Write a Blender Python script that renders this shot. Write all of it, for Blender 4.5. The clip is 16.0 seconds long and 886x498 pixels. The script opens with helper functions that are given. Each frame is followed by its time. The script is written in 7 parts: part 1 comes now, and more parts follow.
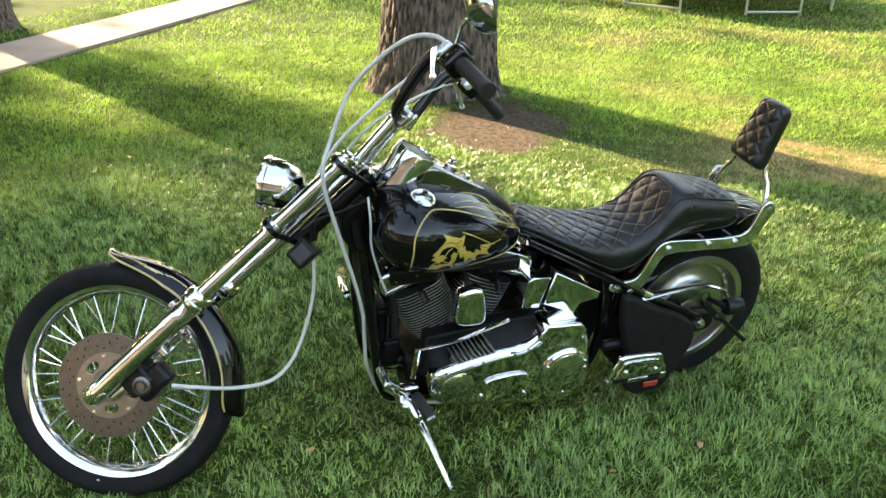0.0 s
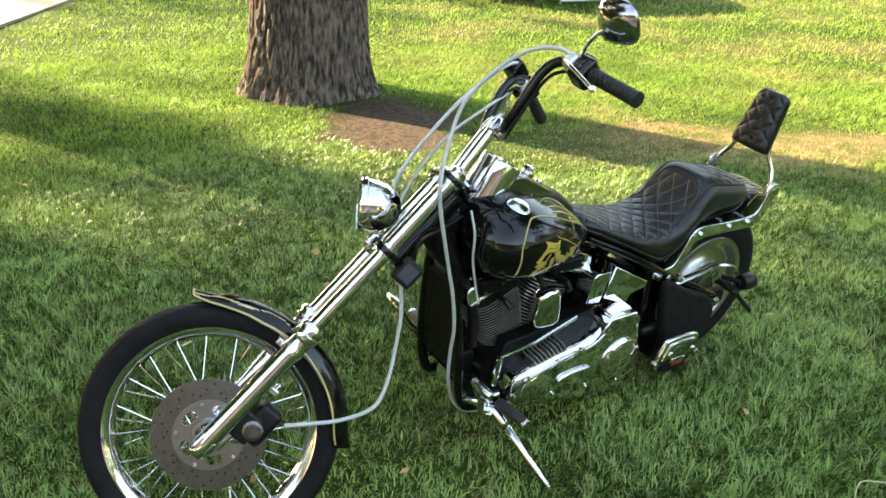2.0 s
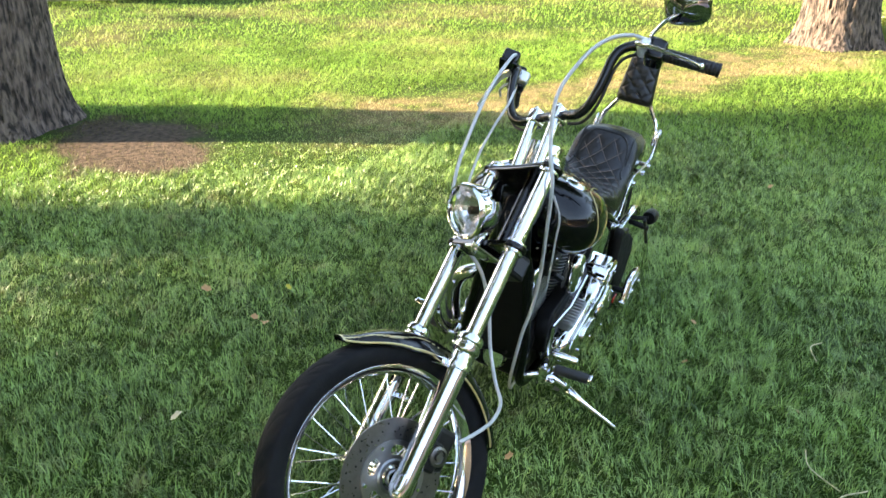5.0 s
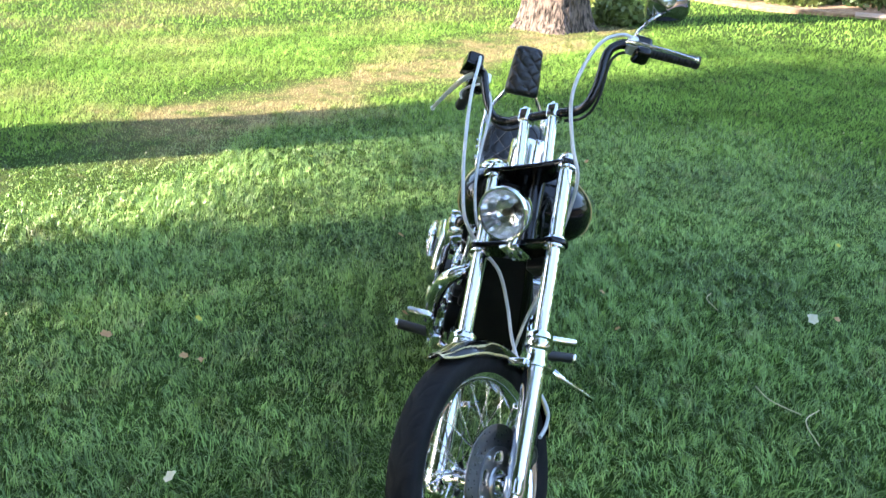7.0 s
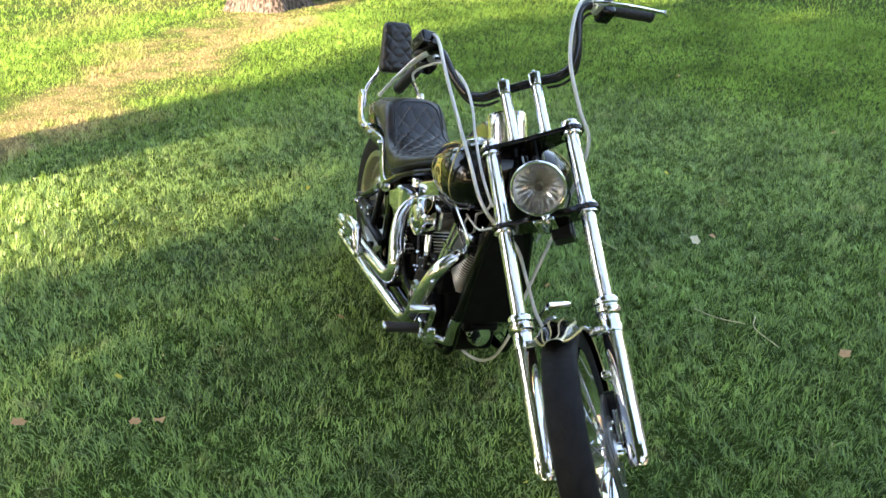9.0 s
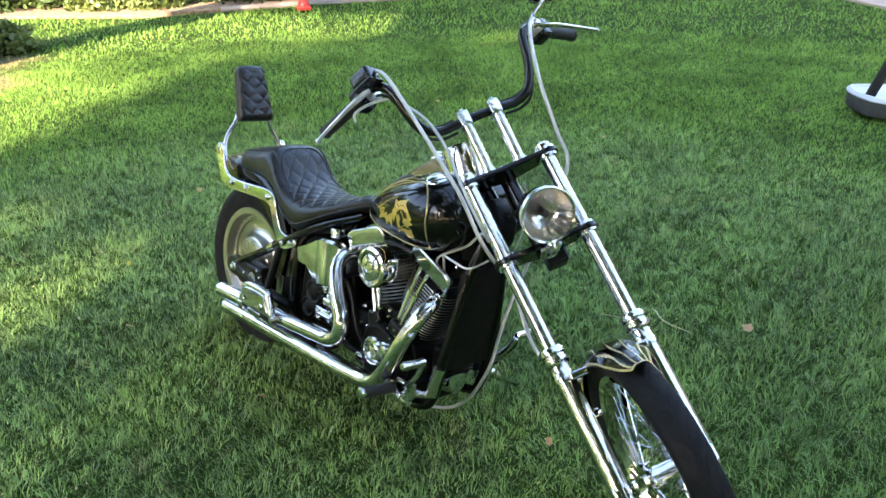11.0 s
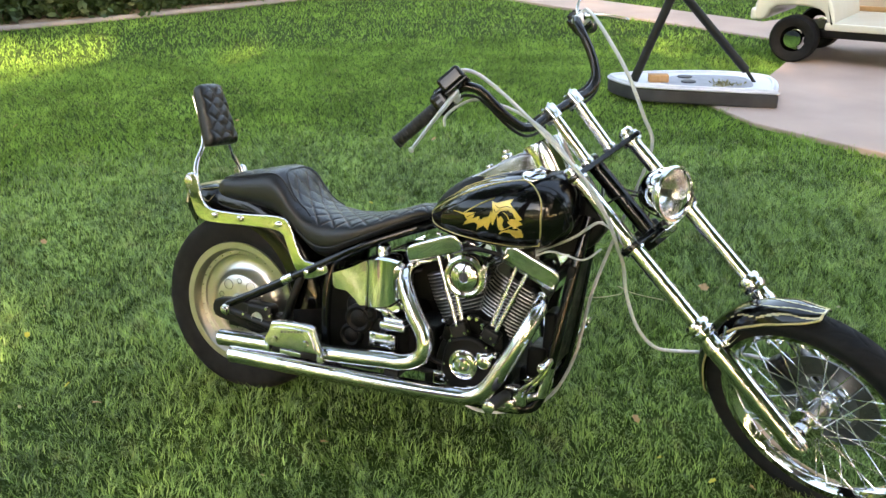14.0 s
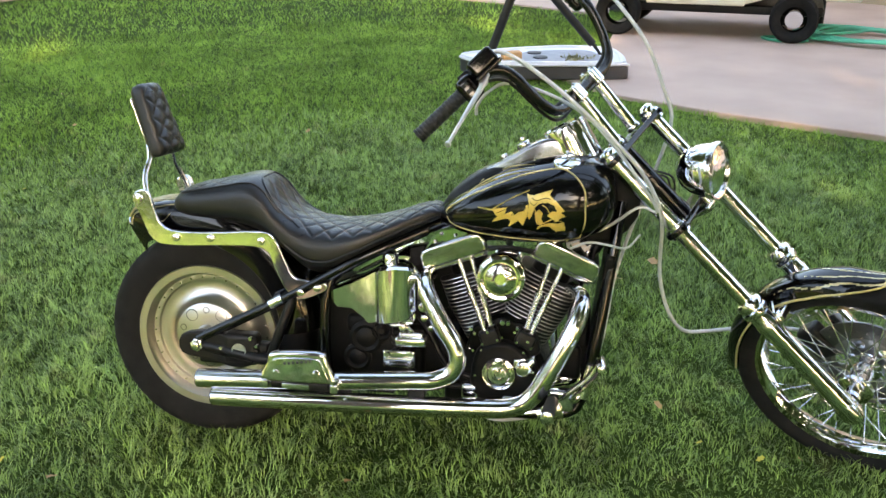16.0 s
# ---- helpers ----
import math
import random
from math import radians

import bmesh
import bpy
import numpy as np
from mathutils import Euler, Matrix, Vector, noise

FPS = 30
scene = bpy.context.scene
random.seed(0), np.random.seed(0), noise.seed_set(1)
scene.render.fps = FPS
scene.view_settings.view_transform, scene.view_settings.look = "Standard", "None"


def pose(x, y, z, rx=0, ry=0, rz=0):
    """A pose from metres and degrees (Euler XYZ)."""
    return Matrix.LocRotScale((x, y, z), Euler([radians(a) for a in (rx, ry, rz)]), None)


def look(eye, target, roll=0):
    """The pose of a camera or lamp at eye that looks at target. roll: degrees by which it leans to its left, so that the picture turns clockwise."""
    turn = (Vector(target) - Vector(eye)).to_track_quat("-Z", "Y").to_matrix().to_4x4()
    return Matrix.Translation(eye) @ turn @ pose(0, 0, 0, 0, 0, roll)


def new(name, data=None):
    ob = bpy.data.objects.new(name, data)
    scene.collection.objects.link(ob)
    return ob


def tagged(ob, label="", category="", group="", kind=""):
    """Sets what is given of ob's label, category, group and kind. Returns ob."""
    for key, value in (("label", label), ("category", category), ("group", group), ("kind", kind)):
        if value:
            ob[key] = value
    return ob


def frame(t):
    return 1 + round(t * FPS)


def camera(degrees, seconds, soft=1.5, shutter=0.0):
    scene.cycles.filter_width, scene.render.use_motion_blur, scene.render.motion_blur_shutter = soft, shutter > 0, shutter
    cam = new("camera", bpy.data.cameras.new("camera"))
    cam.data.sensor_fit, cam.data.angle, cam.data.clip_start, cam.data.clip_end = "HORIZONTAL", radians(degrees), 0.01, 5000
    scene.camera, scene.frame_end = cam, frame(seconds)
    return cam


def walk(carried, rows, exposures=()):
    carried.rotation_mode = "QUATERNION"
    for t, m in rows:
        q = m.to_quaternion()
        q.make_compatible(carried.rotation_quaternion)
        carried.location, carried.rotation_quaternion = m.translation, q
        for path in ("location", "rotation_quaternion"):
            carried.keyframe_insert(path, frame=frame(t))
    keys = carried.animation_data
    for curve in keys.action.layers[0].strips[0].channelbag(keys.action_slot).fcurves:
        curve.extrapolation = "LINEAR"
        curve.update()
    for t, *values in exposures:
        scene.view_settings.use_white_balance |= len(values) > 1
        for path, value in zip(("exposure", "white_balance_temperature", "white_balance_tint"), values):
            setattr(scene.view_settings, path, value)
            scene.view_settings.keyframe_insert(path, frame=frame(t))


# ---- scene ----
cam = camera(53.8, 16.0)

PATH = [
    (0, (0.636, 0.303, 1.595), (0.284, 2.119, 0.835), 1.9),
    (0.5, (0.434, 0.224, 1.605), (0.175, 2.054, 0.84), 1.8),
    (1, (0.227, 0.144, 1.612), (0.079, 1.986, 0.847), 1.9),
    (1.5, (0.024, 0.189, 1.604), (-0.001, 2.039, 0.843), 1.8),
    (2, (-0.178, 0.249, 1.62), (-0.066, 2.095, 0.858), 2.0),
    (2.5, (-0.405, 0.245, 1.629), (-0.12, 2.07, 0.86), 1.7),
    (3, (-0.666, 0.231, 1.639), (-0.226, 2.021, 0.862), 1.0),
    (3.5, (-0.86, 0.293, 1.628), (-0.301, 2.057, 0.868), 1.1),
    (3.7, (-0.93, 0.324, 1.632), (-0.315, 2.069, 0.874), 1.0),
    (5.8, (-1.743, 0.817, 1.691), (-0.561, 2.228, 0.909), 0.3),
    (6, (-1.791, 0.873, 1.697), (-0.558, 2.243, 0.921), 0.6),
    (6.5, (-1.961, 1.045, 1.69), (-0.586, 2.275, 0.917), 0.8),
    (7, (-2.155, 1.248, 1.703), (-0.67, 2.324, 0.907), 1.2),
    (7.5, (-2.243, 1.487, 1.679), (-0.681, 2.441, 0.874), 1.3),
    (8, (-2.294, 1.662, 1.683), (-0.65, 2.469, 0.877), 1.7),
    (8.5, (-2.376, 1.919, 1.72), (-0.66, 2.519, 0.888), 1.1),
    (9, (-2.449, 2.173, 1.689), (-0.683, 2.585, 0.846), -0.8),
    (9.5, (-2.401, 2.435, 1.679), (-0.59, 2.661, 0.862), -2.0),
    (10, (-2.354, 2.625, 1.648), (-0.516, 2.71, 0.865), -1.0),
    (10.2, (-2.348, 2.708, 1.649), (-0.509, 2.711, 0.864), -1.0),
    (12.3, (-2.21, 3.651, 1.652), (-0.49, 2.954, 0.906), -1.6),
    (12.5, (-2.199, 3.747, 1.648), (-0.497, 3.01, 0.9), -1.7),
    (13, (-2.097, 3.914, 1.624), (-0.443, 3.078, 0.872), -1.6),
    (13.5, (-1.914, 4.046, 1.619), (-0.315, 3.101, 0.877), -1.7),
    (14, (-1.776, 4.169, 1.602), (-0.232, 3.145, 0.848), -0.6),
    (14.5, (-1.626, 4.326, 1.603), (-0.163, 3.201, 0.834), -1.0),
    (15, (-1.478, 4.42, 1.581), (-0.099, 3.207, 0.79), -0.7),
    (15.5, (-1.319, 4.451, 1.56), (-0.009, 3.165, 0.767), -1.2),
    (16, (-1.165, 4.492, 1.558), (0.058, 3.121, 0.768), -0.5),
]
walk(cam, [(t, look(e, g, r)) for t, e, g, r in PATH], [(0.0, 3.22, 9200, 11), (3.7, 3.18, 8800, 12), (7.0, 3.26, 6400, 12), (8.0, 3.26, 6800, 12), (9.0, 3.24, 7900, 14), (9.5, 3.24, 7100, 13), (10.0, 3.26, 6300, 12), (13.0, 3.34, 8800, 13), (16.0, 3.34, 8800, 13)])

# ---- light: late sun under a clear sky; trees added out of view shade the machine ----
SUN_DIR = Vector((-0.737, 0.516, 0.43)).normalized()      # towards the sun
world = bpy.data.worlds.new("sky")
scene.world = world
world.use_nodes = True
wn, wl = world.node_tree.nodes, world.node_tree.links
sky = wn.new("ShaderNodeTexSky")
sky.sky_type, sky.sun_disc = "NISHITA", False
sky.sun_elevation = math.asin(SUN_DIR.z)
sky.sun_rotation = math.atan2(SUN_DIR.x, SUN_DIR.y)
wl.new(sky.outputs[0], wn["Background"].inputs[0])
wn["Background"].inputs[1].default_value = 0.15
sun = new("sun", bpy.data.lights.new("sun", "SUN"))
sun.data.energy, sun.data.angle, sun.data.color = 3.5, radians(1.2), (1.0, 0.9, 0.74)
sun.matrix_world = look(SUN_DIR * 50, (0, 0, 0))

# ---- materials ----


def material(name, base, rough=0.5, metal=0.0, second=None, scale=20.0, amount=0.5, bump=0.0, bump_scale=120.0,
             coat=0.0, spec=0.5, rough_var=0.0, detail=6.0, translucent=0.0, stretch=1.0):
    """A principled material with noise in colour, roughness and relief, in metres."""
    m = bpy.data.materials.new(name)
    m.use_nodes = True
    n, l = m.node_tree.nodes, m.node_tree.links
    b = n["Principled BSDF"]
    b.inputs["Base Color"].default_value = (*base, 1)
    b.inputs["Roughness"].default_value = rough
    b.inputs["Metallic"].default_value = metal
    b.inputs["Coat Weight"].default_value = coat
    b.inputs["Coat Roughness"].default_value = 0.04
    b.inputs["Specular IOR Level"].default_value = spec
    tc, co = n.new("ShaderNodeTexCoord"), n.new("ShaderNodeMapping")
    co.inputs["Scale"].default_value = (1, 1, stretch)
    l.new(tc.outputs["Object"], co.inputs[0])
    if second:
        t = n.new("ShaderNodeTexNoise")
        t.inputs["Scale"].default_value, t.inputs["Detail"].default_value = scale, detail
        l.new(co.outputs[0], t.inputs["Vector"])
        r = n.new("ShaderNodeMapRange")
        r.inputs["From Min"].default_value, r.inputs["From Max"].default_value = 0.5 - amount / 2, 0.5 + amount / 2
        l.new(t.outputs[0], r.inputs[0])
        x = n.new("ShaderNodeMix")
        x.data_type = "RGBA"
        x.inputs[6].default_value, x.inputs[7].default_value = (*base, 1), (*second, 1)
        l.new(r.outputs[0], x.inputs[0])
        l.new(x.outputs[2], b.inputs["Base Color"])
    if rough_var:
        t = n.new("ShaderNodeTexNoise")
        t.inputs["Scale"].default_value, t.inputs["Detail"].default_value = scale * 1.7, 4
        l.new(co.outputs[0], t.inputs["Vector"])
        r = n.new("ShaderNodeMapRange")
        r.inputs["From Min"].default_value, r.inputs["From Max"].default_value = 0.3, 0.7
        r.inputs["To Min"].default_value, r.inputs["To Max"].default_value = rough, rough + rough_var
        l.new(t.outputs[0], r.inputs[0])
        l.new(r.outputs[0], b.inputs["Roughness"])
    if bump:
        t = n.new("ShaderNodeTexNoise")
        t.inputs["Scale"].default_value, t.inputs["Detail"].default_value = bump_scale, 5
        l.new(co.outputs[0], t.inputs["Vector"])
        u = n.new("ShaderNodeBump")
        u.inputs["Strength"].default_value, u.inputs["Distance"].default_value = 1.0, bump
        l.new(t.outputs[0], u.inputs["Height"])
        l.new(u.outputs[0], b.inputs["Normal"])
    if translucent:
        tr = n.new("ShaderNodeBsdfTranslucent")
        mix = n.new("ShaderNodeMixShader")
        mix.inputs[0].default_value = translucent
        src = b.inputs["Base Color"].links[0].from_socket if b.inputs["Base Color"].links else None
        if src:
            l.new(src, tr.inputs[0])
        else:
            tr.inputs[0].default_value = (*base, 1)
        l.new(b.outputs[0], mix.inputs[1])
        l.new(tr.outputs[0], mix.inputs[2])
        l.new(mix.outputs[0], n["Material Output"].inputs[0])
    return m


CHROME = material("chrome", (0.76, 0.76, 0.77), 0.025, 1.0, rough_var=0.05, scale=9, bump=0.0003, bump_scale=22)
ALU = material("brushed aluminium", (0.58, 0.56, 0.53), 0.26, 1.0, bump=0.0002)
LEVER = material("cast silver lever", (0.78, 0.78, 0.77), 0.38, 0.6)
# darker chrome copy; dim surroundings are put into its base colour
DARKCHROME = material("dull chrome darkened for reflections", (0.30, 0.29, 0.285), 0.12, 1.0, rough_var=0.10, scale=20)
STEEL = material("brake disc steel", (0.205, 0.198, 0.192), 0.25, 1.0, second=(0.155, 0.15, 0.146), scale=60, rough_var=0.2)
CARRIER = material("disc carrier alloy", (0.36, 0.355, 0.35), 0.32, 1.0, second=(0.28, 0.275, 0.27), scale=40)
ZINC = material("spoke wire", (0.72, 0.72, 0.72), 0.2, 1.0)
BLACK = material("black lacquer", (0.003, 0.003, 0.0035), 0.08, 0.0, coat=0.25, spec=0.28, bump=0.0002, bump_scale=9)
WHEELALU = material("polished wheel aluminium", (0.54, 0.51, 0.465), 0.30, 1.0)
SATIN = material("satin black metal", (0.005, 0.005, 0.0055), 0.30, 0.0, second=(0.011, 0.010, 0.010), scale=30, rough_var=0.2, bump=0.0004, bump_scale=300, spec=0.28)
ENGINE = material("black engine paint", (0.003, 0.003, 0.0033), 0.36, 0.0, second=(0.008, 0.0075, 0.007), scale=25, rough_var=0.2, bump=0.0008, bump_scale=180, spec=0.14)
FIN = material("black cooling fins", (0.010, 0.010, 0.010), 0.4, 0.0, second=(0.03, 0.03, 0.03), scale=60, spec=0.3)
FINEDGE = material("polished fin edge", (0.66, 0.66, 0.65), 0.34, 0.9, second=(0.42, 0.42, 0.42), scale=80)
BARBLACK = material("black bar enamel", (0.006, 0.006, 0.006), 0.24, 0.0, spec=0.45, bump=0.0002, bump_scale=60)
BAGLEATHER = material("dull black leather", (0.008, 0.0075, 0.007), 0.6, 0.0, second=(0.016, 0.015, 0.014), scale=22, rough_var=0.2, bump=0.001, bump_scale=300, spec=0.16)
LEATHER = material("black leather", (0.0035, 0.0033, 0.0036), 0.27, 0.0, second=(0.008, 0.0074, 0.0074), scale=18, rough_var=0.14, bump=0.0009, bump_scale=380, spec=0.5)
THREAD = material("tan seam thread", (0.16, 0.12, 0.10), 0.6)
LEATHER_SIDE = material("smooth black leather", (0.003, 0.003, 0.0032), 0.34, 0.0, second=(0.006, 0.0056, 0.0056), scale=14, rough_var=0.12, bump=0.0005, bump_scale=420, spec=0.3)
RUBBER = material("tyre rubber", (0.007, 0.007, 0.0078), 0.62, 0.0, second=(0.013, 0.0125, 0.0125), scale=16, rough_var=0.2, bump=0.0008, bump_scale=160, spec=0.16)
GRIP = material("black grip rubber", (0.012, 0.012, 0.012), 0.55, bump=0.001, bump_scale=300)
GOLD = material("gold leaf paint", (0.62, 0.40, 0.07), 0.28, 0.35, second=(0.78, 0.56, 0.16), scale=40, coat=0.5)
GOLD_DIM = material("dull gold pinstripe", (0.46, 0.34, 0.11), 0.35, 0.2, second=(0.62, 0.50, 0.22), scale=30, coat=0.3)
GOLD_PALE = material("pale gold flame paint", (0.50, 0.39, 0.17), 0.3, 0.25, second=(0.62, 0.53, 0.32), scale=50, coat=0.4)
HOSE = material("clear braided hose", (0.62, 0.62, 0.60), 0.3, 0.0, second=(0.45, 0.45, 0.44), scale=200, coat=0.6)
GLASS = bpy.data.materials.new("lamp glass")
GLASS.use_nodes = True
GLASS.node_tree.nodes["Principled BSDF"].inputs["Transmission Weight"].default_value = 1.0
GLASS.node_tree.nodes["Principled BSDF"].inputs["Roughness"].default_value = 0.03
GLASS.node_tree.nodes["Principled BSDF"].inputs["IOR"].default_value = 1.14
_n, _l = GLASS.node_tree.nodes, GLASS.node_tree.links
_w, _b, _c = _n.new("ShaderNodeTexVoronoi"), _n.new("ShaderNodeBump"), _n.new("ShaderNodeTexCoord")
_w.inputs["Scale"].default_value = 75
_b.inputs["Distance"].default_value = 0.0008
_l.new(_c.outputs["Object"], _w.inputs["Vector"])
_l.new(_w.outputs["Distance"], _b.inputs["Height"])
_l.new(_b.outputs[0], _n["Principled BSDF"].inputs["Normal"])
REFLECTOR = material("lamp reflector", (0.93, 0.93, 0.94), 0.14, 0.85)
REDLENS = material("red lens plastic", (0.45, 0.05, 0.03), 0.25, coat=0.5)
MIRROR = material("mirror glass", (0.9, 0.9, 0.9), 0.01, 1.0)
DIAL = material("dial face", (0.02, 0.02, 0.022), 0.3, second=(0.06, 0.06, 0.06), scale=90)
CONCRETE = material("pinkish concrete", (0.37, 0.255, 0.205), 0.8, 0.0, second=(0.48, 0.345, 0.285), scale=1.4, amount=0.5, bump=0.002, bump_scale=90, detail=12)
PATHMAT = material("pale concrete", (0.25, 0.185, 0.15), 0.85, 0.0, second=(0.37, 0.29, 0.24), scale=2.2, amount=0.5, bump=0.002, bump_scale=80, detail=12)
BARK = material("ridged grey-brown bark", (0.022, 0.016, 0.013), 0.95, 0.0, second=(0.20, 0.148, 0.122), scale=34, amount=0.24, bump=0.03, bump_scale=60, detail=10, stretch=0.22)
SHRUB = material("shrub leaves", (0.025, 0.055, 0.012), 0.55, 0.0, second=(0.09, 0.13, 0.03), scale=1.7, amount=0.4, translucent=0.25)
CROWN = material("tree leaves", (0.03, 0.065, 0.012), 0.5, 0.0, second=(0.09, 0.15, 0.03), scale=1.2, amount=0.4, translucent=0.3)
MULCH = material("brown bark mulch", (0.16, 0.095, 0.055), 0.95, 0.0, second=(0.34, 0.23, 0.14), scale=16, amount=0.4, bump=0.02, bump_scale=40)
DEADLEAF = material("dry fallen leaf", (0.42, 0.20, 0.09), 0.7, second=(0.55, 0.34, 0.16), scale=60, translucent=0.2)
YELLOWLEAF = material("yellow fallen leaf", (0.55, 0.48, 0.06), 0.6, translucent=0.2)
STRAW = material("dry grass stalk", (0.48, 0.42, 0.24), 0.7)
PLASTIC_GREY = material("weathered grey plastic", (0.58, 0.58, 0.62), 0.5, second=(0.70, 0.70, 0.73), scale=6, rough_var=0.2, bump=0.0006)
PLASTIC_DARK = material("dark grey plastic", (0.022, 0.022, 0.027), 0.45, second=(0.045, 0.045, 0.052), scale=7, rough_var=0.2)
POLE = material("black powder coat", (0.008, 0.008, 0.009), 0.42, second=(0.018, 0.018, 0.018), scale=12, rough_var=0.2, spec=0.3)
CREAM = material("cream body paint", (0.72, 0.69, 0.58), 0.25, second=(0.66, 0.62, 0.5), scale=3, coat=0.4)
WOOD = material("tan wood-tone panel", (0.42, 0.20, 0.07), 0.45, second=(0.55, 0.30, 0.12), scale=14)
GREENHOSE = material("green garden hose", (0.04, 0.38, 0.25), 0.4, second=(0.05, 0.40, 0.26), scale=30)
BLUE = material("blue moulded plastic", (0.02, 0.14, 0.62), 0.35, second=(0.03, 0.18, 0.7), scale=8)
RED = material("red plastic", (0.65, 0.03, 0.02), 0.4, second=(0.72, 0.06, 0.04), scale=8)
YELLOW = material("yellow rope", (0.72, 0.52, 0.06), 0.7)
GALV = material("galvanised tube", (0.55, 0.55, 0.52), 0.4, 0.6)
NETMAT = material("black woven mat", (0.012, 0.012, 0.013), 0.8)
STUCCO = material("tan stucco", (0.48, 0.36, 0.25), 0.9, second=(0.55, 0.43, 0.31), scale=2, bump=0.003, bump_scale=60)
ROOF = material("brown roof shingle", (0.10, 0.08, 0.07), 0.9, second=(0.16, 0.13, 0.11), scale=6)


def lawn_material(name, low, high, dry, rough, dirt, translucent=0.0, single=0.65, gloss=0.3):
    """Lawn colours: two greens, dry straw along a worn track and on sunny patches, bare soil by the tree."""
    m = bpy.data.materials.new(name)
    m.use_nodes = True
    n, l = m.node_tree.nodes, m.node_tree.links
    b = n["Principled BSDF"]
    b.inputs["Roughness"].default_value = rough
    b.inputs["Specular IOR Level"].default_value = gloss
    co = n.new("ShaderNodeTexCoord")
    geo = n.new("ShaderNodeNewGeometry")

    def tex(scale, detail, a, c):
        t = n.new("ShaderNodeTexNoise")
        t.inputs["Scale"].default_value, t.inputs["Detail"].default_value = scale, detail
        l.new(co.outputs["Object"], t.inputs["Vector"])
        r = n.new("ShaderNodeMapRange")
        r.inputs["From Min"].default_value, r.inputs["From Max"].default_value = a, c
        l.new(t.outputs[0], r.inputs[0])
        return r.outputs[0]

    def maths(op, a, c):
        q = n.new("ShaderNodeMath")
        q.operation = op
        for i, v in enumerate((a, c)):
            if isinstance(v, (int, float)):
                q.inputs[i].default_value = v
            else:
                l.new(v, q.inputs[i])
        return q.outputs[0]

    def mixed(f, a, c):
        x = n.new("ShaderNodeMix")
        x.data_type = "RGBA"
        l.new(f, x.inputs[0])
        for i, v in ((6, a), (7, c)):
            if isinstance(v, tuple):
                x.inputs[i].default_value = (*v, 1)
            else:
                l.new(v, x.inputs[i])
        return x.outputs[2]

    def smooth(v, a, c):
        r = n.new("ShaderNodeMapRange")
        r.interpolation_type = "SMOOTHSTEP"
        r.inputs["From Min"].default_value, r.inputs["From Max"].default_value = a, c
        l.new(v, r.inputs[0])
        return r.outputs[0]

    sep = n.new("ShaderNodeSeparateXYZ")
    l.new(co.outputs["Object"], sep.inputs[0])
    px, py = sep.outputs[0], sep.outputs[1]
    fine = maths("ADD", maths("ADD", maths("MULTIPLY", tex(1.6, 5, 0.32, 0.68), 0.38), maths("MULTIPLY", tex(15.0, 3, 0.36, 0.64), 0.20)), maths("MULTIPLY", maths("POWER", geo.outputs["Random Per Island"], 1.7), single))
    col = mixed(fine, low, high)
    # worn track along y = 6.2
    wob = maths("MULTIPLY", maths("SUBTRACT", tex(0.9, 4, 0.2, 0.8), 0.5), 1.5)
    off = maths("ABSOLUTE", maths("ADD", maths("SUBTRACT", py, 6.25), wob), 0)
    band = maths("SUBTRACT", 1.0, smooth(off, 0.15, 0.8))
    band = maths("MULTIPLY", band, maths("MULTIPLY", smooth(px, 0.4, 1.9), maths("SUBTRACT", 1.0, smooth(px, 7.5, 9.5))))
    band = maths("MULTIPLY", band, tex(5.0, 6, 0.25, 0.55))
    # straw patches further out
    far = maths("MULTIPLY", smooth(py, 6.5, 9.0), tex(0.7, 5, 0.45, 0.75))
    far = maths("MULTIPLY", far, smooth(px, -1.5, 1.5))
    small = maths("MULTIPLY", tex(6.0, 4, 0.60, 0.78), 0.45)
    drymix = maths("MINIMUM", maths("ADD", maths("ADD", band, maths("MULTIPLY", far, 0.75)), small), 1.0)
    col = mixed(drymix, col, dry)
    # bare soil beside the trunk
    dx, dy = maths("SUBTRACT", px, -0.18), maths("SUBTRACT", py, 6.62)
    d = maths("SQRT", maths("ADD", maths("POWER", maths("MULTIPLY", dx, 1.35), 2), maths("POWER", dy, 2)), 0)
    d = maths("ADD", d, maths("MULTIPLY", maths("SUBTRACT", tex(2.4, 5, 0.2, 0.8), 0.5), 0.9))
    bare = maths("MULTIPLY", maths("SUBTRACT", 1.0, smooth(d, 0.52, 0.92)), 0.9)
    clods = mixed(tex(26.0, 8, 0.36, 0.64), dirt, tuple(c * 0.42 for c in dirt))
    col = mixed(bare, col, clods)
    l.new(col, b.inputs["Base Color"])
    t = n.new("ShaderNodeTexNoise")
    t.inputs["Scale"].default_value, t.inputs["Detail"].default_value = 70, 6
    l.new(co.outputs["Object"], t.inputs["Vector"])
    if translucent:
        tr, mix = n.new("ShaderNodeBsdfTranslucent"), n.new("ShaderNodeMixShader")
        mix.inputs[0].default_value = translucent
        l.new(col, tr.inputs[0])
        l.new(b.outputs[0], mix.inputs[1])
        l.new(tr.outputs[0], mix.inputs[2])
        l.new(mix.outputs[0], n["Material Output"].inputs[0])
    else:
        u = n.new("ShaderNodeBump")
        u.inputs["Distance"].default_value = 0.03
        l.new(t.outputs[0], u.inputs["Height"])
        l.new(u.outputs[0], b.inputs["Normal"])
    return m


